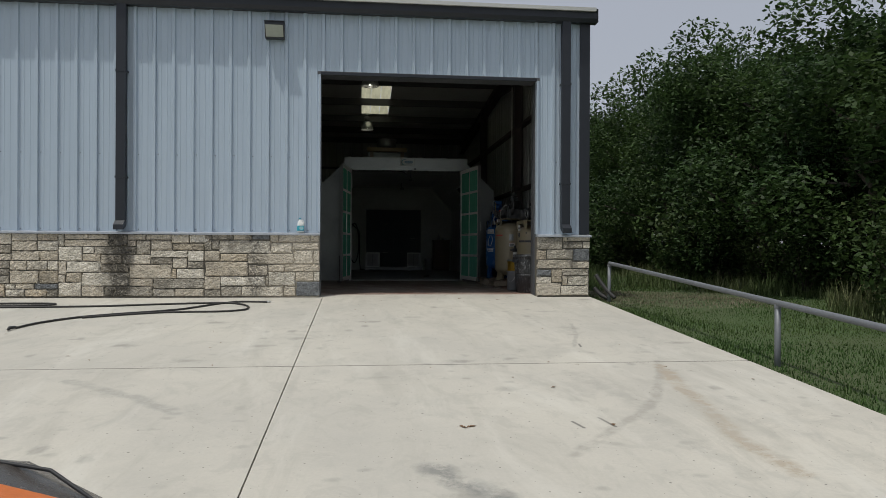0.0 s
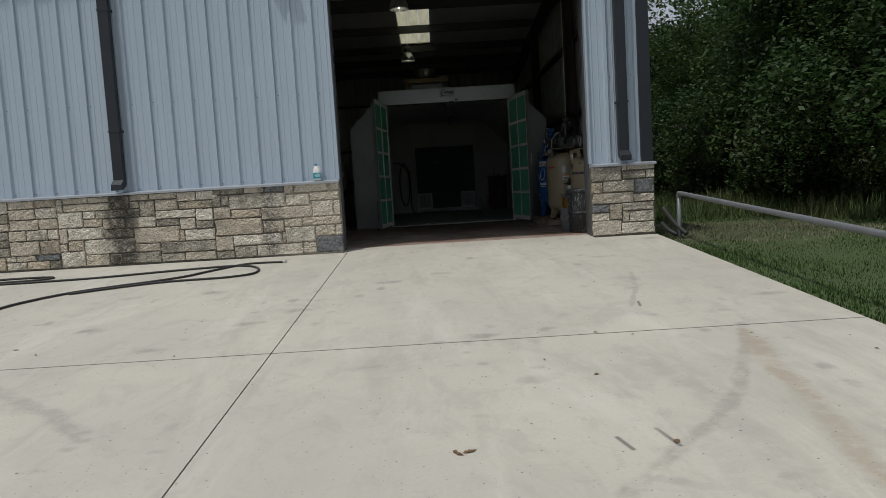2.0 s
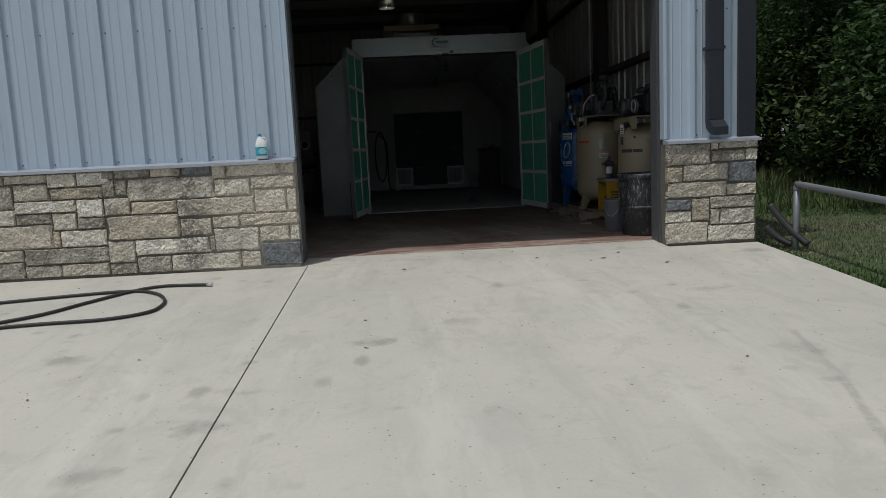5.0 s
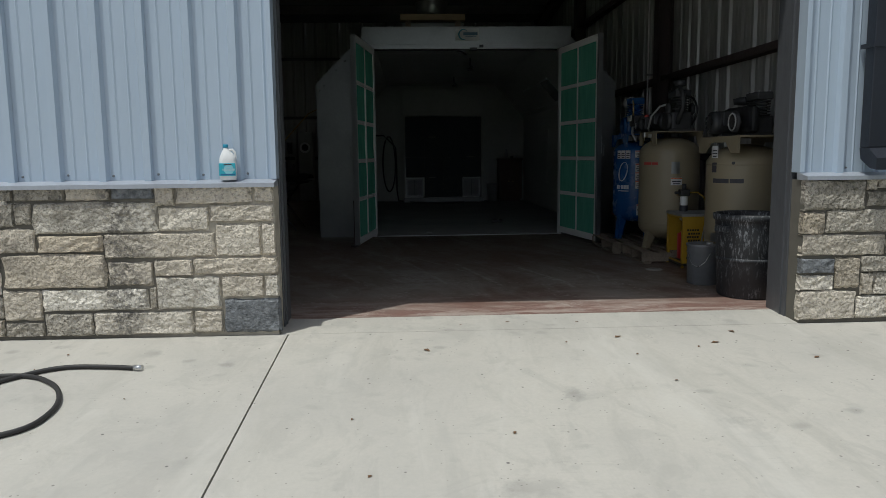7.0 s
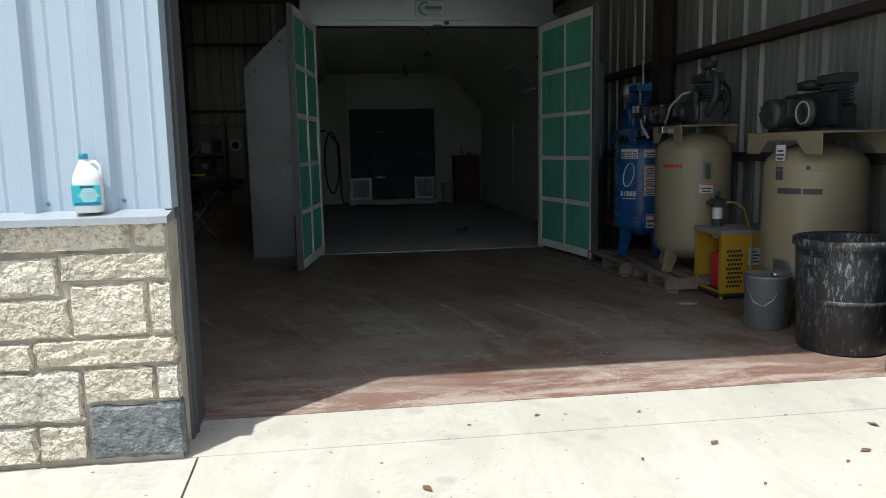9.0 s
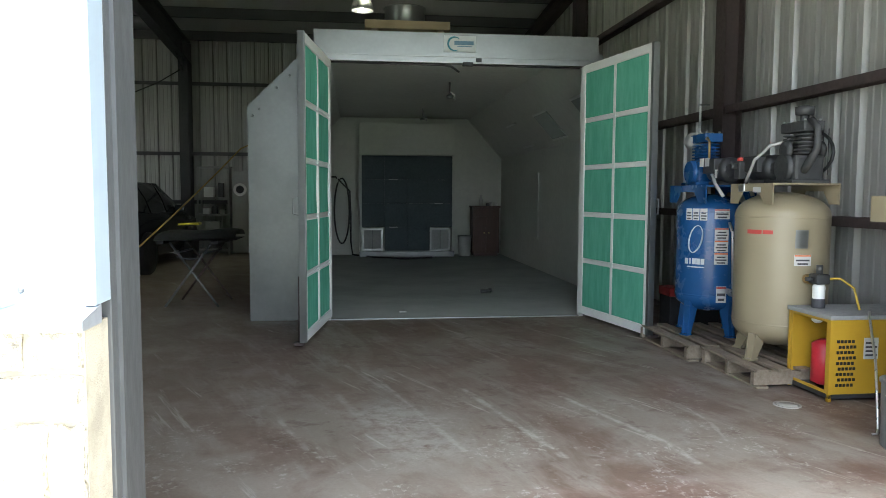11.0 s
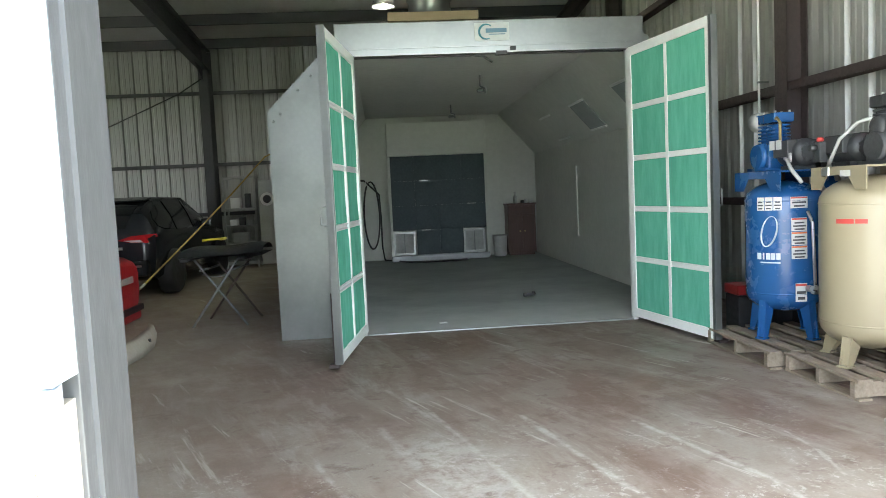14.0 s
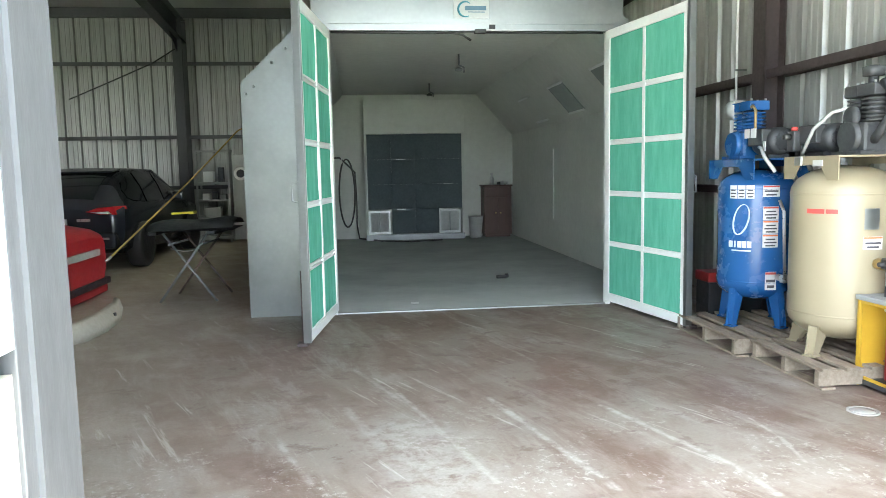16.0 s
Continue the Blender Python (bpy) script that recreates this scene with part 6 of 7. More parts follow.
hose = thing("drive_hose", "black rubber hose lying in loops on the concrete", "hose")
run = [(-1.13, 11.45), (-1.35, 11.49), (-1.6, 11.49), (-1.8, 11.34), (-2.04, 11.02), (-2.25, 10.72), (-2.55, 10.5), (-2.98, 10.27), (-3.4, 9.98), (-3.7, 9.55), (-3.82, 9.15)]
part("tube", Form().tube(flat_curve(run), 0.0138, 10), RUBBER, hose)
part("end_fitting", Form().cyl((-1.11, 11.448, drive_z(11.4) + 0.021), (-1.16, 11.455, drive_z(11.4) + 0.021), 0.018, seg=12), STEEL, hose)
run2 = [(-6.2, 10.9), (-5.0, 10.95), (-3.91, 11.0), (-3.36, 11.07), (-2.83, 11.2), (-2.26, 11.32), (-1.79, 11.37), (-1.55, 11.24), (-1.41, 11.04), (-1.35, 10.82), (-1.4, 10.6), (-1.68, 10.46), (-2.14, 10.43), (-2.52, 10.36), (-3.0, 10.14), (-3.35, 9.94)]
part("tube", Form().tube(flat_curve(run2), 0.0138, 10), RUBBER, hose)
run3 = [(-6.2, 11.3), (-5.0, 11.36), (-4.4, 11.36), (-4.2, 11.26), (-4.45, 11.14), (-5.2, 11.1), (-6.2, 11.14)]
part("tube", Form().tube(flat_curve(run3), 0.0138, 10), RUBBER, hose)
part("nozzle", Form().tube([(-3.82, 9.15, drive_z(9.15) + 0.025), (-3.85, 9.06, drive_z(9.06) + 0.03), (-3.83, 8.98, drive_z(8.98) + 0.025)], [0.017, 0.021, 0.014], 10), BLACK, hose)

# ---- vinegar jug on the sill ----
def text_form(words, size, at, turn=0, depth=0.0006):
    cu = bpy.data.curves.new("letters", "FONT")
    cu.body, cu.size, cu.extrude, cu.align_x, cu.resolution_u = words, size, depth, "CENTER", 2
    ob = bpy.data.objects.new("letters", cu)
    me = bpy.data.meshes.new_from_object(ob)
    bpy.data.objects.remove(ob)
    me.transform(pose(*at, 90, 0, turn))
    return me


def jug():
    plastic = mat("milky white plastic", (0.78, 0.79, 0.78), 0.35, bump=0.02)
    teal = mat("turquoise label", (0.045, 0.42, 0.52), 0.4, c2=(0.035, 0.36, 0.46))
    root = thing("vinegar_jug", "white plastic jug of cleaning vinegar with turquoise label and cap", "jug", (-0.715, 12.15, 1.047), 8)
    rings = []
    for rx, ry, z, dx in ((0.064, 0.05, 0.0, 0), (0.07, 0.056, 0.008, 0), (0.071, 0.057, 0.09, 0), (0.071, 0.057, 0.16, 0), (0.066, 0.052, 0.185, 0), (0.046, 0.042, 0.215, -0.006), (0.028, 0.028, 0.24, -0.012), (0.02, 0.02, 0.252, -0.013), (0.019, 0.019, 0.262, -0.013)):
        ring = []
        for i in range(28):
            a = 2 * math.pi * i / 28
            c, s = math.cos(a), math.sin(a)
            k = 3.0 if z < 0.2 else 2.2
            ring.append((dx + rx * math.copysign(abs(c) ** (2 / k), c), ry * math.copysign(abs(s) ** (2 / k), s), z))
        rings.append(ring)
    part("body", Form().rings(rings), plastic, root)
    part("handle", Form().tube([(0.012, 0, 0.238), (0.04, 0, 0.242), (0.06, 0, 0.222), (0.066, 0, 0.19), (0.064, 0, 0.165)], 0.0105, 10), plastic, root)
    part("cap", Form().lathe([(0.021, 0.258), (0.0225, 0.26), (0.0225, 0.282), (0.02, 0.285)], (-0.013, 0, 0), 20), mat("turquoise cap", (0.03, 0.3, 0.46), 0.4), root, "turquoise screw cap")
    lab = part("label", Form().box(-0.0665, 0.0665, -0.0592, -0.05, 0.035, 0.135, 0.004).box(-0.0727, -0.062, -0.045, 0.045, 0.035, 0.135), teal, root, "turquoise printed label")
    part("label_round", Form().lathe([(0.041, -0.0605), (0.041, -0.0596), (0.04, -0.0594)], (0.01, 0, 0.085), 28, "y"), mat("pale blue print", (0.3, 0.66, 0.74), 0.4), lab)
    part("label_band", Form().box(-0.03, 0.035, -0.0606, -0.0596, 0.12, 0.13), INK, lab)
    part("label_foot", Form().box(-0.06, 0.062, -0.0606, -0.0596, 0.04, 0.052), mat("deep blue print", (0.02, 0.16, 0.33), 0.4), lab)
    for words, size, z in (("VINEGAR", 0.0265, 0.074), ("CLEANING", 0.013, 0.097)):
        me = text_form(words, size, (0.01, -0.0614, z))
        me.materials.append(WHITEPRINT)
        part("lettering", me, WHITEPRINT, lab)


jug()
bpy.data.objects["vinegar_jug"].scale = (0.78, 0.8, 0.84)

# ---- wall light ----
wl_ = thing("wall_light", "bronze wall light with a pale glass front", "wall light", (-1.14, SHEET - 0.036, 4.34))
part("housing", Form().prism([(-0.155, y, z) for y, z in ((0.0, -0.12), (-0.1, -0.12), (-0.2, 0.08), (-0.2, 0.12), (0.0, 0.12))], (0.31, 0, 0)), BRONZE, wl_)
part("lens", Form().prism([(-0.14, y, z) for y, z in ((-0.115, -0.1), (-0.205, 0.07), (-0.21, 0.066), (-0.12, -0.104))], (0.28, 0, 0)), mat("frosted lamp glass", (0.36, 0.39, 0.34), 0.25), wl_)
part("visor", Form().box(-0.16, 0.16, -0.22, 0.0, 0.122, 0.135, 0.003), BRONZE, wl_)

# ---- parked car whose bonnet corner stands beside the walker at the start ----
def start_car():
    paint = mat("dark grey car paint", (0.075, 0.067, 0.062), 0.25, c2=(0.06, 0.054, 0.05), amount=0.2, bump=0.0)
    root = thing("parked_car", "dark grey car with an orange bonnet stripe parked on the drive", "car", (-0.02, 0.93, drive_z(0.93) + 0.05), 90)
    st = [(0.0, 0.2, 0.24, 0.16, 0.36, 0.58, 0.68), (0.05, 0.42, 0.48, 0.34, 0.32, 0.64, 0.76), (0.14, 0.6, 0.66, 0.5, 0.28, 0.7, 0.83), (0.28, 0.74, 0.8, 0.64, 0.24, 0.77, 0.89), (0.5, 0.82, 0.9, 0.76, 0.22, 0.84, 0.95), (1.2, 0.84, 0.92, 0.78, 0.22, 0.9, 1.02), (1.7, 0.84, 0.92, 0.66, 0.22, 0.92, 1.3), (2.1, 0.84, 0.92, 0.62, 0.22, 0.92, 1.44), (3.2, 0.84, 0.92, 0.6, 0.22, 0.92, 1.42), (3.9, 0.84, 0.9, 0.68, 0.24, 0.92, 1.05), (4.5, 0.76, 0.8, 0.6, 0.3, 0.8, 0.95)]
    part("body", car_body(4.5, 1.84, st), paint, root)
    for s in (1, -1):
        part("bonnet_stripe", Form().rings([[(s * 0.42, y, z), (s * 0.56, y, z - 0.012)] for y, z in ((0.3, 0.905), (0.5, 0.962), (1.15, 1.028))], closed=False, caps=False), mat("orange stripe", (0.62, 0.16, 0.025), 0.35), root, "orange stripe")
        part("head_lamp", Form().box(min(0.48 * s, 0.74 * s), max(0.48 * s, 0.74 * s), 0.16, 0.34, 0.62, 0.74, 0.04), WHITE, root)
        for y in (0.8, 3.6):
            wheel(root, 0.84 * s, y, 0.33, 0.39, 0.22)
        part("bonnet_gap", Form().tube([(s * 0.42, 0.08, 0.77), (s * 0.6, 0.22, 0.845), (s * 0.72, 0.4, 0.91), (s * 0.76, 0.6, 0.935), (s * 0.78, 1.2, 0.998)], 0.005, 6), BLACK, root, "dark bonnet seam")
    part("windscreen", Form().prism([(-0.68, 1.28, 1.06), (0.68, 1.28, 1.06), (0.56, 1.98, 1.43), (-0.56, 1.98, 1.43)], (0, -0.02, 0.015)), mat("windscreen glass", (0.02, 0.024, 0.026), 0.06, bump=0.0), root)


start_car()
# ---- dry leaves and grit on the concrete ----
LEAFDRY = mat("dry brown leaf", (0.16, 0.09, 0.045), 0.8)
leafs = random.Random(5)
spots = [(2.71, 11.96), (2.5, 11.73), (3.0, 11.4), (1.9, 11.9), (0.6, 11.7), (1.04, 4.92), (0.98, 4.93), (1.91, 5.97), (2.06, 4.9), (-2.1, 9.2), (-2.6, 7.5), (1.0, 4.9), (1.06, 4.93), (0.86, 12.24), (1.2, 12.3), (1.7, 12.26), (-1.05, 11.0)]
spots += [(leafs.uniform(-4, 4), leafs.uniform(6, 12)) for _ in range(40)]
for n, (x, y) in enumerate(spots):
    f, a, s = Form(), leafs.uniform(0, 6.3), leafs.uniform(0.022, 0.034) if n < 13 else leafs.uniform(0.008, 0.02)
    c, d = math.cos(a) * s, math.sin(a) * s
    z = (drive_z(y) if y < 12.12 else -0.02 + 0.02 * (y - 12.128) / 0.372) + 0.002
    f.rings([[(x - c, y - d, z), (x - c, y - d, z)], [(x - d * 0.5, y + c * 0.5, z + 0.006), (x + d * 0.5, y - c * 0.5, z + 0.004)], [(x + c * 0.4 - d * 0.4, y + d * 0.4 + c * 0.4, z + 0.003), (x + c * 0.4 + d * 0.4, y + d * 0.4 - c * 0.4, z + 0.008)], [(x + c, y + d, z), (x + c, y + d, z + 0.002)]], closed=False, caps=False)
    solid("dry_leaf", f, LEAFDRY, "small dry brown leaf lying on the concrete", "leaf", "dry leaves on the drive")
# ---- trees, scrub and grass ----
def leaf_cloud(rng, blobs, count, size):
    """Small folded leaves scattered over uneven clumps (centre, radius)."""
    verts, faces = [], []
    total = sum(r * r for c, r in blobs)
    for c, r in blobs:
        c = Vector(c)
        for _ in range(int(count * r * r / total)):
            v = Vector((rng.gauss(0, 1), rng.gauss(0, 1), rng.gauss(0, 1))).normalized()
            p = c + v * r * (0.45 + 0.62 * rng.random() ** 0.6) * Vector((1, 1, 0.8)).length / 1.62
            a = Vector((rng.gauss(0, 1), rng.gauss(0, 1), rng.gauss(0, 0.6))).normalized()
            b = a.cross(Vector((rng.gauss(0, 0.5), rng.gauss(0, 0.5), 1))).normalized()
            s = size * rng.uniform(0.6, 1.35)
            i = len(verts)
            verts += [p - a * s * 0.5, p + b * s * 0.3, p + a * s * 0.55, p - b * s * 0.3]
            faces += [(i, i + 1, i + 2, i + 3)]
    me = bpy.data.meshes.new("leaves")
    me.from_pydata([tuple(v) for v in verts], [], faces)
    return me


def tree(rng, height, spread, leaves, size, at, label):
    root = thing("tree", label, "tree", at, 0, "trees along the wood's edge")
    trunk = Form()
    bend = [Vector((rng.uniform(-0.25, 0.25) * i, rng.uniform(-0.25, 0.25) * i, height * 0.72 * i / 5)) for i in range(6)]
    r0 = height * 0.02 + 0.03
    trunk.tube(bend, [r0 * (1 - 0.15 * i) for i in range(6)], 9)
    blobs = []
    for k in range(9):
        h = height * (0.22 + 0.075 * k)
        i = min(4, int(h / (height * 0.72) * 5))
        base = bend[i].lerp(bend[i + 1], 0.5) if h < height * 0.72 else bend[5]
        base = Vector((base.x, base.y, min(h, bend[5].z)))
        a = k * 2.4 + rng.uniform(-0.5, 0.5)
        ln = spread * rng.uniform(0.55, 1.0) * (1 - 0.35 * k / 9)
        tip = base + Vector((math.cos(a) * ln, math.sin(a) * ln, height * rng.uniform(0.06, 0.16)))
        mid = base.lerp(tip, 0.5) + Vector((0, 0, -0.1))
        trunk.tube([base, mid, tip], [r0 * 0.4, r0 * 0.25, r0 * 0.1], 6)
        for q in (tip, mid, tip + Vector((rng.uniform(-0.7, 0.7), rng.uniform(-0.7, 0.7), rng.uniform(0, 0.8)))):
            blobs.append((q, spread * rng.uniform(0.22, 0.42)))
    for _ in range(4):
        blobs.append((bend[5] + Vector((rng.uniform(-0.8, 0.8), rng.uniform(-0.8, 0.8), rng.uniform(0, height * 0.25))), spread * rng.uniform(0.2, 0.36)))
    part("trunk", trunk, BARK, root)
    me = leaf_cloud(rng, blobs, leaves, size)
    me.materials.append(LEAF)
    part("crown", me, LEAF, root)
    return root


grow = random.Random(11)
kinds = []
for i in range(4):
    kinds.append(tree(grow, 5.05 + i * 0.47, 2.1 + 0.2 * i, 17000, 0.125, (10.5 + 0.6 * i, 9.0 + 6.0 * i, ground_z(11, 12) - 0.05), "leafy dark green oak at the edge of the wood"))
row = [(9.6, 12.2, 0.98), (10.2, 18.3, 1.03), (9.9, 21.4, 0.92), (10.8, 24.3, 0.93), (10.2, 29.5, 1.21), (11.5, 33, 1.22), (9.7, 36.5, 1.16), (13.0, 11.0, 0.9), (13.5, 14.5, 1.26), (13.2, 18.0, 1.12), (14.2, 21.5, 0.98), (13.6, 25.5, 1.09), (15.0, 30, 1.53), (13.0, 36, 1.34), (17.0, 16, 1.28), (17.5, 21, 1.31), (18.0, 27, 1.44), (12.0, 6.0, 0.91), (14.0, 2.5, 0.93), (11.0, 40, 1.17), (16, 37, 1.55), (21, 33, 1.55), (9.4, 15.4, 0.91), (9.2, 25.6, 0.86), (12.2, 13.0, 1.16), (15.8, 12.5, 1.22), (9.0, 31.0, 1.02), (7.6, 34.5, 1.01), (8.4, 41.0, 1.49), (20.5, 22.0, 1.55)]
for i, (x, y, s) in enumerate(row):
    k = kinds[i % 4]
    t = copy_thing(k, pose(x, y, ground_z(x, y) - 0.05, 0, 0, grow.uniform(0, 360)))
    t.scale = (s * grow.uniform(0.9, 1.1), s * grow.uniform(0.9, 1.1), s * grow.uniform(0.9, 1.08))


def bush(rng, r, leaves, size, at, label, mt):
    root = thing("bush", label, "bush", at, 0, "scrub under the trees")
    st, blobs = Form(), []
    for k in range(7):
        a = k * 0.9 + rng.uniform(-0.3, 0.3)
        tip = Vector((math.cos(a) * r * rng.uniform(0.3, 0.8), math.sin(a) * r * rng.uniform(0.3, 0.8), r * rng.uniform(0.6, 1.4)))
        st.tube([(0, 0, -0.05), tip * 0.5, tip], [0.02, 0.014, 0.005], 5)
        blobs.append((tip, r * rng.uniform(0.3, 0.5)))
        blobs.append((tip * 0.55, r * rng.uniform(0.3, 0.45)))
    part("stem", st, BARK, root)
    me = leaf_cloud(rng, blobs, leaves, size)
    me.materials.append(mt)
    part("foliage", me, mt, root)
    return root


shrubs = [bush(grow, 0.9, 1800, 0.085, (8.7, 13.0, ground_z(8.7, 13.0)), "low green scrub at the foot of the trees", LEAF2), bush(grow, 1.15, 2200, 0.11, (8.9, 17.2, ground_z(8.9, 17.2)), "tall weedy scrub at the foot of the trees", LEAF2), bush(grow, 1.3, 2400, 0.12, (9.6, 10.2, ground_z(9.6, 10.2)), "dark leafy shrub at the foot of the trees", LEAF)]
for i in range(44):
    y = 5.5 + 0.78 * i
    x = 8.6 + 0.03 * i + grow.uniform(-0.5, 1.6)
    b = copy_thing(shrubs[i % 3], pose(x, y, ground_z(x, y) - 0.02, 0, 0, grow.uniform(0, 360)))
    s = grow.uniform(0.6, 1.25)
    b.scale = (s, s, s * grow.uniform(0.8, 1.3))


def blades(name, rng, count, area, h, mt, label, keep=None):
    verts, faces = [], []
    x0, x1, y0, y1 = area
    n = 0
    while n < count:
        x, y = x0 + (x1 - x0) * rng.random() ** 1.25, rng.uniform(y0, y1)
        n += 1
        if keep and not keep(x, y):
            continue
        z, a = ground_z(x, y) - 0.005, rng.uniform(0, 6.3)
        t = h * rng.uniform(0.4, 1.3) * (0.75 + 0.7 * noise.noise((x * 0.8, y * 0.8, 3.0)))
        w, l = rng.uniform(0.003, 0.007) + h * 0.02, t * rng.uniform(0.1, 0.7)
        c, s = math.cos(a), math.sin(a)
        i = len(verts)
        verts += [(x - s * w, y + c * w, z), (x + s * w, y - c * w, z), (x + c * l, y + s * l, z + max(t, 0.015))]
        faces.append((i, i + 1, i + 2))
    me = bpy.data.meshes.new(name)
    me.from_pydata(verts, [], faces)
    me.materials.append(mt)
    tagged(new(name, me), label, "grass", kind="stuff")


def wood_edge(x, y):
    return x > 7.9 + 1.1 * noise.noise((0.0, y * 0.45, 5.0)) and y > 6.0 + 3.0 * noise.noise((x * 0.6, 0.0, 8.0))


verge = random.Random(3)
blades("grass", verge, 60000, (4.23, 9.2, 2.5, 16.5), 0.055, BLADE, "short mown grass beside the drive", lambda x, y: not (4.4 < x < 7.6 and 11.2 + 0.3 * math.sin(x * 3) < y < 14.6 and verge.random() < 0.85))
blades("tall_weeds", verge, 9000, (5.2, 10.5, 15.2, 30.0), 0.34, LEAF2, "tall weeds in front of the wood")
blades("scrub_weeds", verge, 8000, (7.0, 10.4, 4.0, 15.0), 0.26, LEAF2, "tall weeds under the trees", wood_edge)
blades("edge_weeds", verge, 5000, (7.2, 9.6, 8.0, 24.0), 0.42, WEED, "pale green weeds at the edge of the wood", wood_edge)
blades("dry_clippings", verge, 13000, (4.32, 7.6, 11.1, 14.6), 0.04, STRAW, "pale dry clippings lying on the grass")
# ---- limestone facing, stone by stone ----
def stone_mesh(rng):
    """A unit block (1 wide, 1 high, face at y 0) with a pitched, uneven face."""
    bm = bmesh.new()
    xs, zs = (0.0, 0.03, 0.2, 0.36, 0.52, 0.68, 0.84, 0.97, 1.0), (0.0, 0.06, 0.35, 0.65, 0.94, 1.0)
    nx, nz = len(xs) - 1, len(zs) - 1
    grid = []
    for j, z in enumerate(zs):
        line = []
        for i, x in enumerate(xs):
            rim = i in (0, nx) or j in (0, nz)
            dx, dz = (rng.uniform(-0.016, 0.016), rng.uniform(-0.035, 0.035))
            line.append(bm.verts.new((x + dx, (0.016 if rim else 0.0) + rng.uniform(-0.006, 0.005) * (0.5 if rim else 1), z + dz)))
        grid.append(line)
    for j in range(nz):
        for i in range(nx):
            bm.faces.new((grid[j][i], grid[j][i + 1], grid[j + 1][i + 1], grid[j + 1][i])).smooth = False
    ring = [grid[0][i] for i in range(nx)] + [grid[j][nx] for j in range(nz)] + [grid[nz][nx - i] for i in range(nx)] + [grid[nz - j][0] for j in range(nz)]
    backs = [bm.verts.new((v.co.x, 0.07, v.co.z)) for v in ring]
    for i in range(2 * nx + 2 * nz):
        bm.faces.new((ring[i], ring[i - 1], backs[i - 1], backs[i]))
    bmesh.ops.recalc_face_normals(bm, faces=bm.faces)
    me = bpy.data.meshes.new("stone")
    bm.to_mesh(me)
    bm.free()
    return me


masons = random.Random(21)
STONES, DARKS = [stone_mesh(masons) for _ in range(10)], [stone_mesh(masons) for _ in range(2)]
for me in STONES:
    me.materials.append(STONE)
for me in DARKS:
    me.materials.append(DARKSTONE)


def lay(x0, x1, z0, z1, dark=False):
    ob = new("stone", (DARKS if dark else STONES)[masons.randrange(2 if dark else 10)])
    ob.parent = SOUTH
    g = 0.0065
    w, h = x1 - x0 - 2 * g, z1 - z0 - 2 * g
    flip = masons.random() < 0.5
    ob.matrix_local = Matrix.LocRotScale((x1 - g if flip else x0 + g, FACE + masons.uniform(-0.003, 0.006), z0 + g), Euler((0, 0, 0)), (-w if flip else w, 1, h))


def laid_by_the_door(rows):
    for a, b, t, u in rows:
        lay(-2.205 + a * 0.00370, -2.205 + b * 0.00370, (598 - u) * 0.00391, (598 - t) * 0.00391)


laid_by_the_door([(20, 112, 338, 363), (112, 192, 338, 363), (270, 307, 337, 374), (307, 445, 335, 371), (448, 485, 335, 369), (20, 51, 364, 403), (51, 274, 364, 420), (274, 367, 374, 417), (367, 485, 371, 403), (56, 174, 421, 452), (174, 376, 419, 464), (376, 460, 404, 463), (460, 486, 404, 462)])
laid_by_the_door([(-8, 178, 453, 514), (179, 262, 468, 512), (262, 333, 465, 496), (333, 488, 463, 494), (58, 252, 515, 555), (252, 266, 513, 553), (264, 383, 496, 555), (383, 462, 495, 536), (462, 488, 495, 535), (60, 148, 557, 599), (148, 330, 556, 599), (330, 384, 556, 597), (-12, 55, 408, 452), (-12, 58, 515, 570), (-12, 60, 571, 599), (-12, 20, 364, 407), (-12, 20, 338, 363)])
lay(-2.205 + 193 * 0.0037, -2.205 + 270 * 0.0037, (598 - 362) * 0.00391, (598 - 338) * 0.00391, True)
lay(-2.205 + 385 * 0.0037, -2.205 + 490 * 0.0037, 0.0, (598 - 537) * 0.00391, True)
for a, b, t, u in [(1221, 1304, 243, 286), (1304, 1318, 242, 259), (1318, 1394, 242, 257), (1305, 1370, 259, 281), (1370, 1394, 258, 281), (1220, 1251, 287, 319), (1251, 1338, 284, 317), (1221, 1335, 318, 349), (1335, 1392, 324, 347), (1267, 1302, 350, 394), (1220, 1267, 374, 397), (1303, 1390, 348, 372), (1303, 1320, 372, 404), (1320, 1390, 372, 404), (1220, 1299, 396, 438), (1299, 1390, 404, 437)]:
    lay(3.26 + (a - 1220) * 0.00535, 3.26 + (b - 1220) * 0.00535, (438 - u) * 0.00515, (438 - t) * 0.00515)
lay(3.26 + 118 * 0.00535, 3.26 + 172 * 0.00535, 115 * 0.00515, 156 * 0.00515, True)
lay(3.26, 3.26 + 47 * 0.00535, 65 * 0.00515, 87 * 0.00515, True)


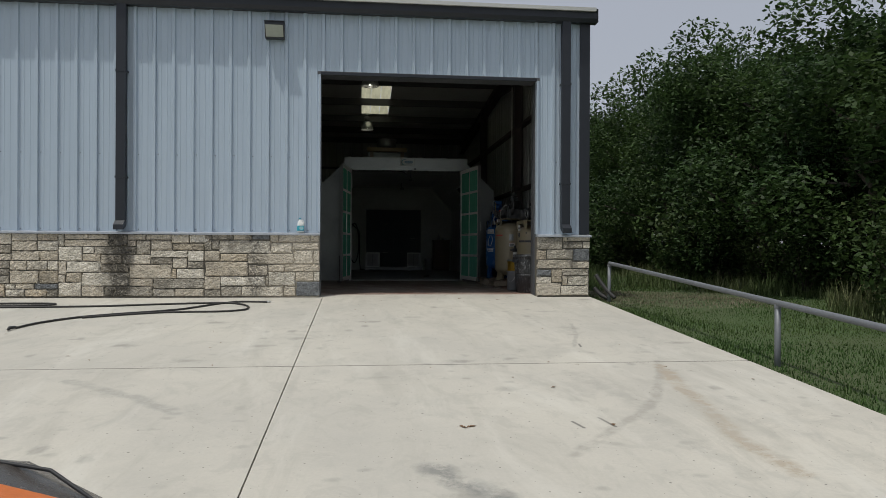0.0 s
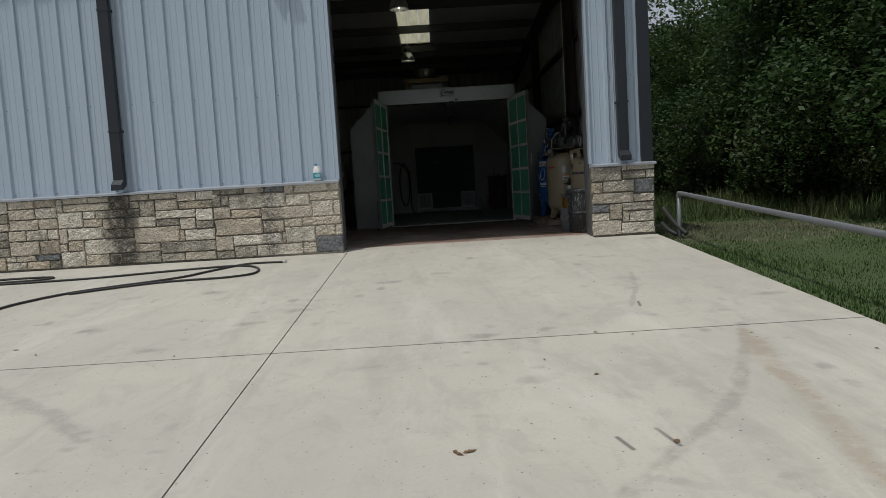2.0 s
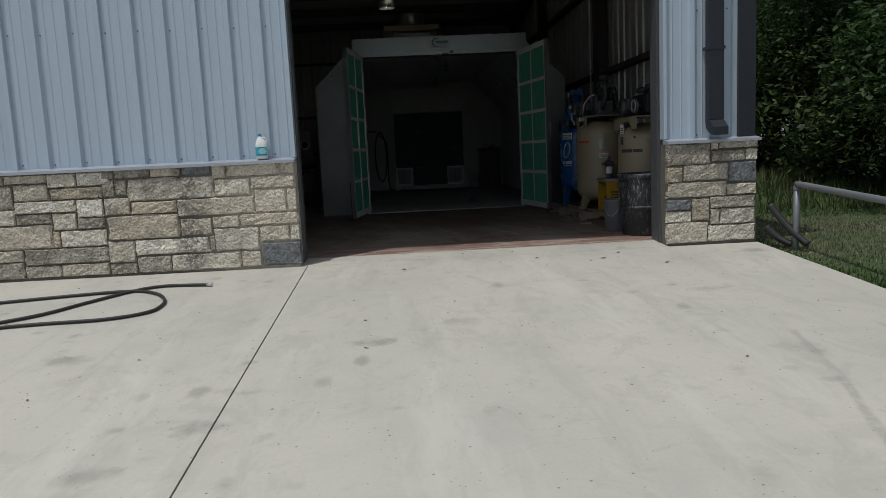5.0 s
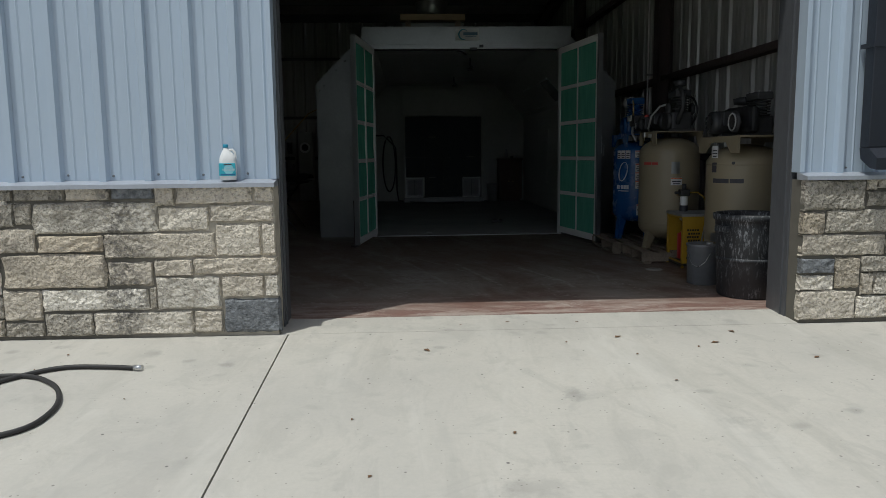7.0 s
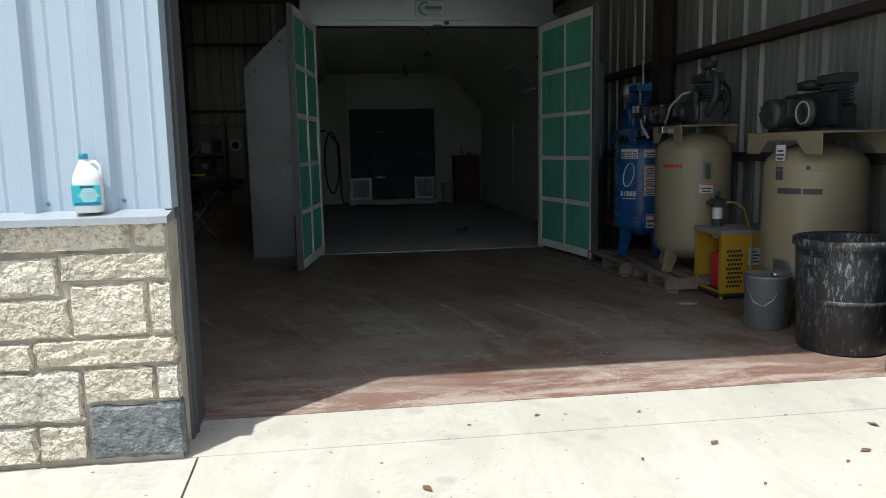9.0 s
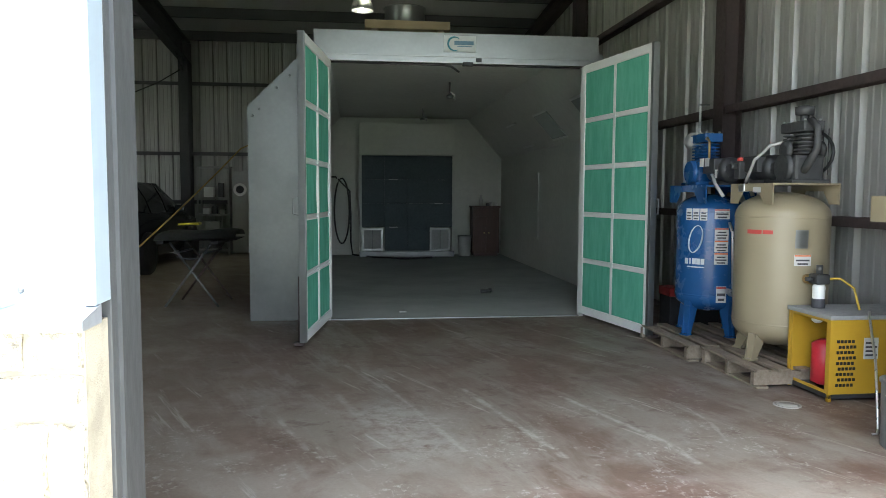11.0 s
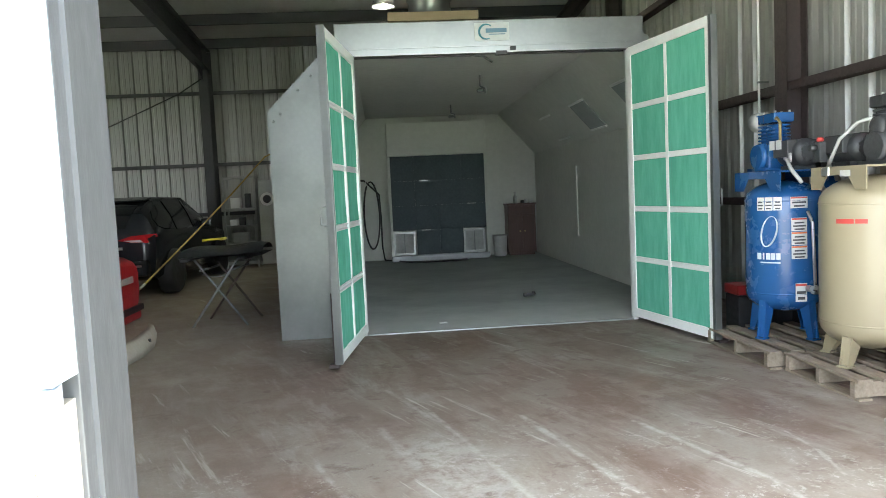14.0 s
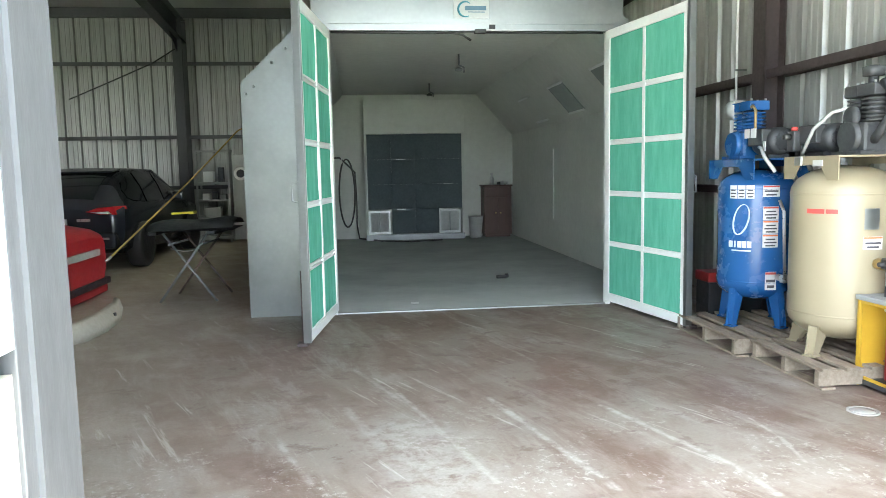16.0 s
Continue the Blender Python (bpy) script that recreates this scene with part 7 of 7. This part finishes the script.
# coursed blocks farther along the wall: x from, x to, z from, z to
for block in [(-4.41, -4.04, 0.91, 1.0), (-4.04, -3.725, 0.91, 1.0), (-3.725, -3.445, 0.8, 1.0), (-3.445, -3.16, 0.905, 1.0), (-3.16, -2.76, 0.91, 1.0), (-2.76, -2.485, 0.86, 1.0), (-2.485, -2.17, 0.865, 1.0), (-4.5, -4.41, 0.8, 1.0), (-4.41, -3.725, 0.8, 0.91), (-3.445, -3.31, 0.8, 0.905), (-3.31, -3.085, 0.675, 0.905), (-3.085, -2.745, 0.745, 0.91), (-2.745, -2.24, 0.745, 0.86), (-4.5, -4.135, 0.565, 0.8), (-4.135, -3.955, 0.685, 0.8), (-3.955, -3.31, 0.675, 0.8), (-4.135, -3.855, 0.565, 0.685), (-3.855, -3.525, 0.52, 0.675), (-3.525, -3.085, 0.52, 0.675), (-3.085, -2.505, 0.625, 0.745), (-2.505, -2.25, 0.565, 0.745), (-3.085, -2.745, 0.52, 0.625)]:
    lay(*block)
for block in [(-2.745, -2.515, 0.455, 0.62), (-2.515, -2.25, 0.455, 0.565), (-4.5, -4.38, 0.345, 0.565), (-4.38, -3.855, 0.385, 0.565), (-3.855, -3.42, 0.39, 0.52), (-3.42, -2.755, 0.285, 0.52), (-2.755, -2.685, 0.285, 0.45), (-2.685, -2.25, 0.285, 0.45), (-4.5, -4.395, 0.23, 0.345), (-4.38, -4.145, 0.23, 0.385), (-4.145, -3.42, 0.165, 0.385), (-3.42, -3.045, 0.165, 0.285), (-3.045, -2.25, 0.125, 0.285), (-4.5, -4.145, 0.0, 0.23), (-4.145, -3.795, 0.0, 0.165), (-3.795, -3.05, 0.0, 0.165), (-3.05, -2.705, 0.0, 0.125), (-2.705, -2.25, 0.0, 0.125)]:
    lay(*block)


def fill(x0, x1, z0, z1):
    """Random ashlar: split a panel of wall into blocks."""
    w, h = x1 - x0, z1 - z0
    if h > 0.3 or (h > 0.19 and masons.random() < 0.4):
        c = z0 + h * masons.choice((0.36, 0.45, 0.58))
        if w < 1.0 or masons.random() < 0.5:
            return fill(x0, x1, z0, c), fill(x0, x1, c, z1)
    if w > 0.75 or (w > 0.42 and masons.random() < 0.45) or w > 4.2 * h:
        c = x0 + w * masons.uniform(0.32, 0.68)
        return fill(x0, c, z0, z1), fill(c, x1, z0, z1)
    if h > 0.27:
        c = z0 + h * masons.choice((0.4, 0.55))
        return fill(x0, x1, z0, c), fill(x0, x1, c, z1)
    lay(x0, x1, z0, z1, masons.random() < 0.02)


x = -4.5
while x > BAY_R + 0.05:
    w = min(masons.uniform(1.3, 1.9), x - BAY_R)
    cut = masons.uniform(0.4, 0.6)
    fill(x - w, x, 0.0, cut)
    fill(x - w, x, cut, 1.005)
    x -= w


# ---- siding screws near the doorway ----
f = Form().lathe([(0.009, 0.0), (0.009, -0.003), (0.006, -0.004), (0.006, -0.009)], (0, 0, 0), 6, "y")
SCREW = f.mesh("screw", PIPE)
for z in (1.085, 2.3):
    for i in range(34):
        x = -0.359 + 0.06 + RIB * (i - 18)
        if x < DOOR_L - 0.05 or DOOR_R + 0.1 < x < EAST - 0.2:
            part("screw", SCREW, PIPE, SOUTH).matrix_local = pose(x, SHEET - 0.0005, z + 0.004 * math.sin(i * 3))
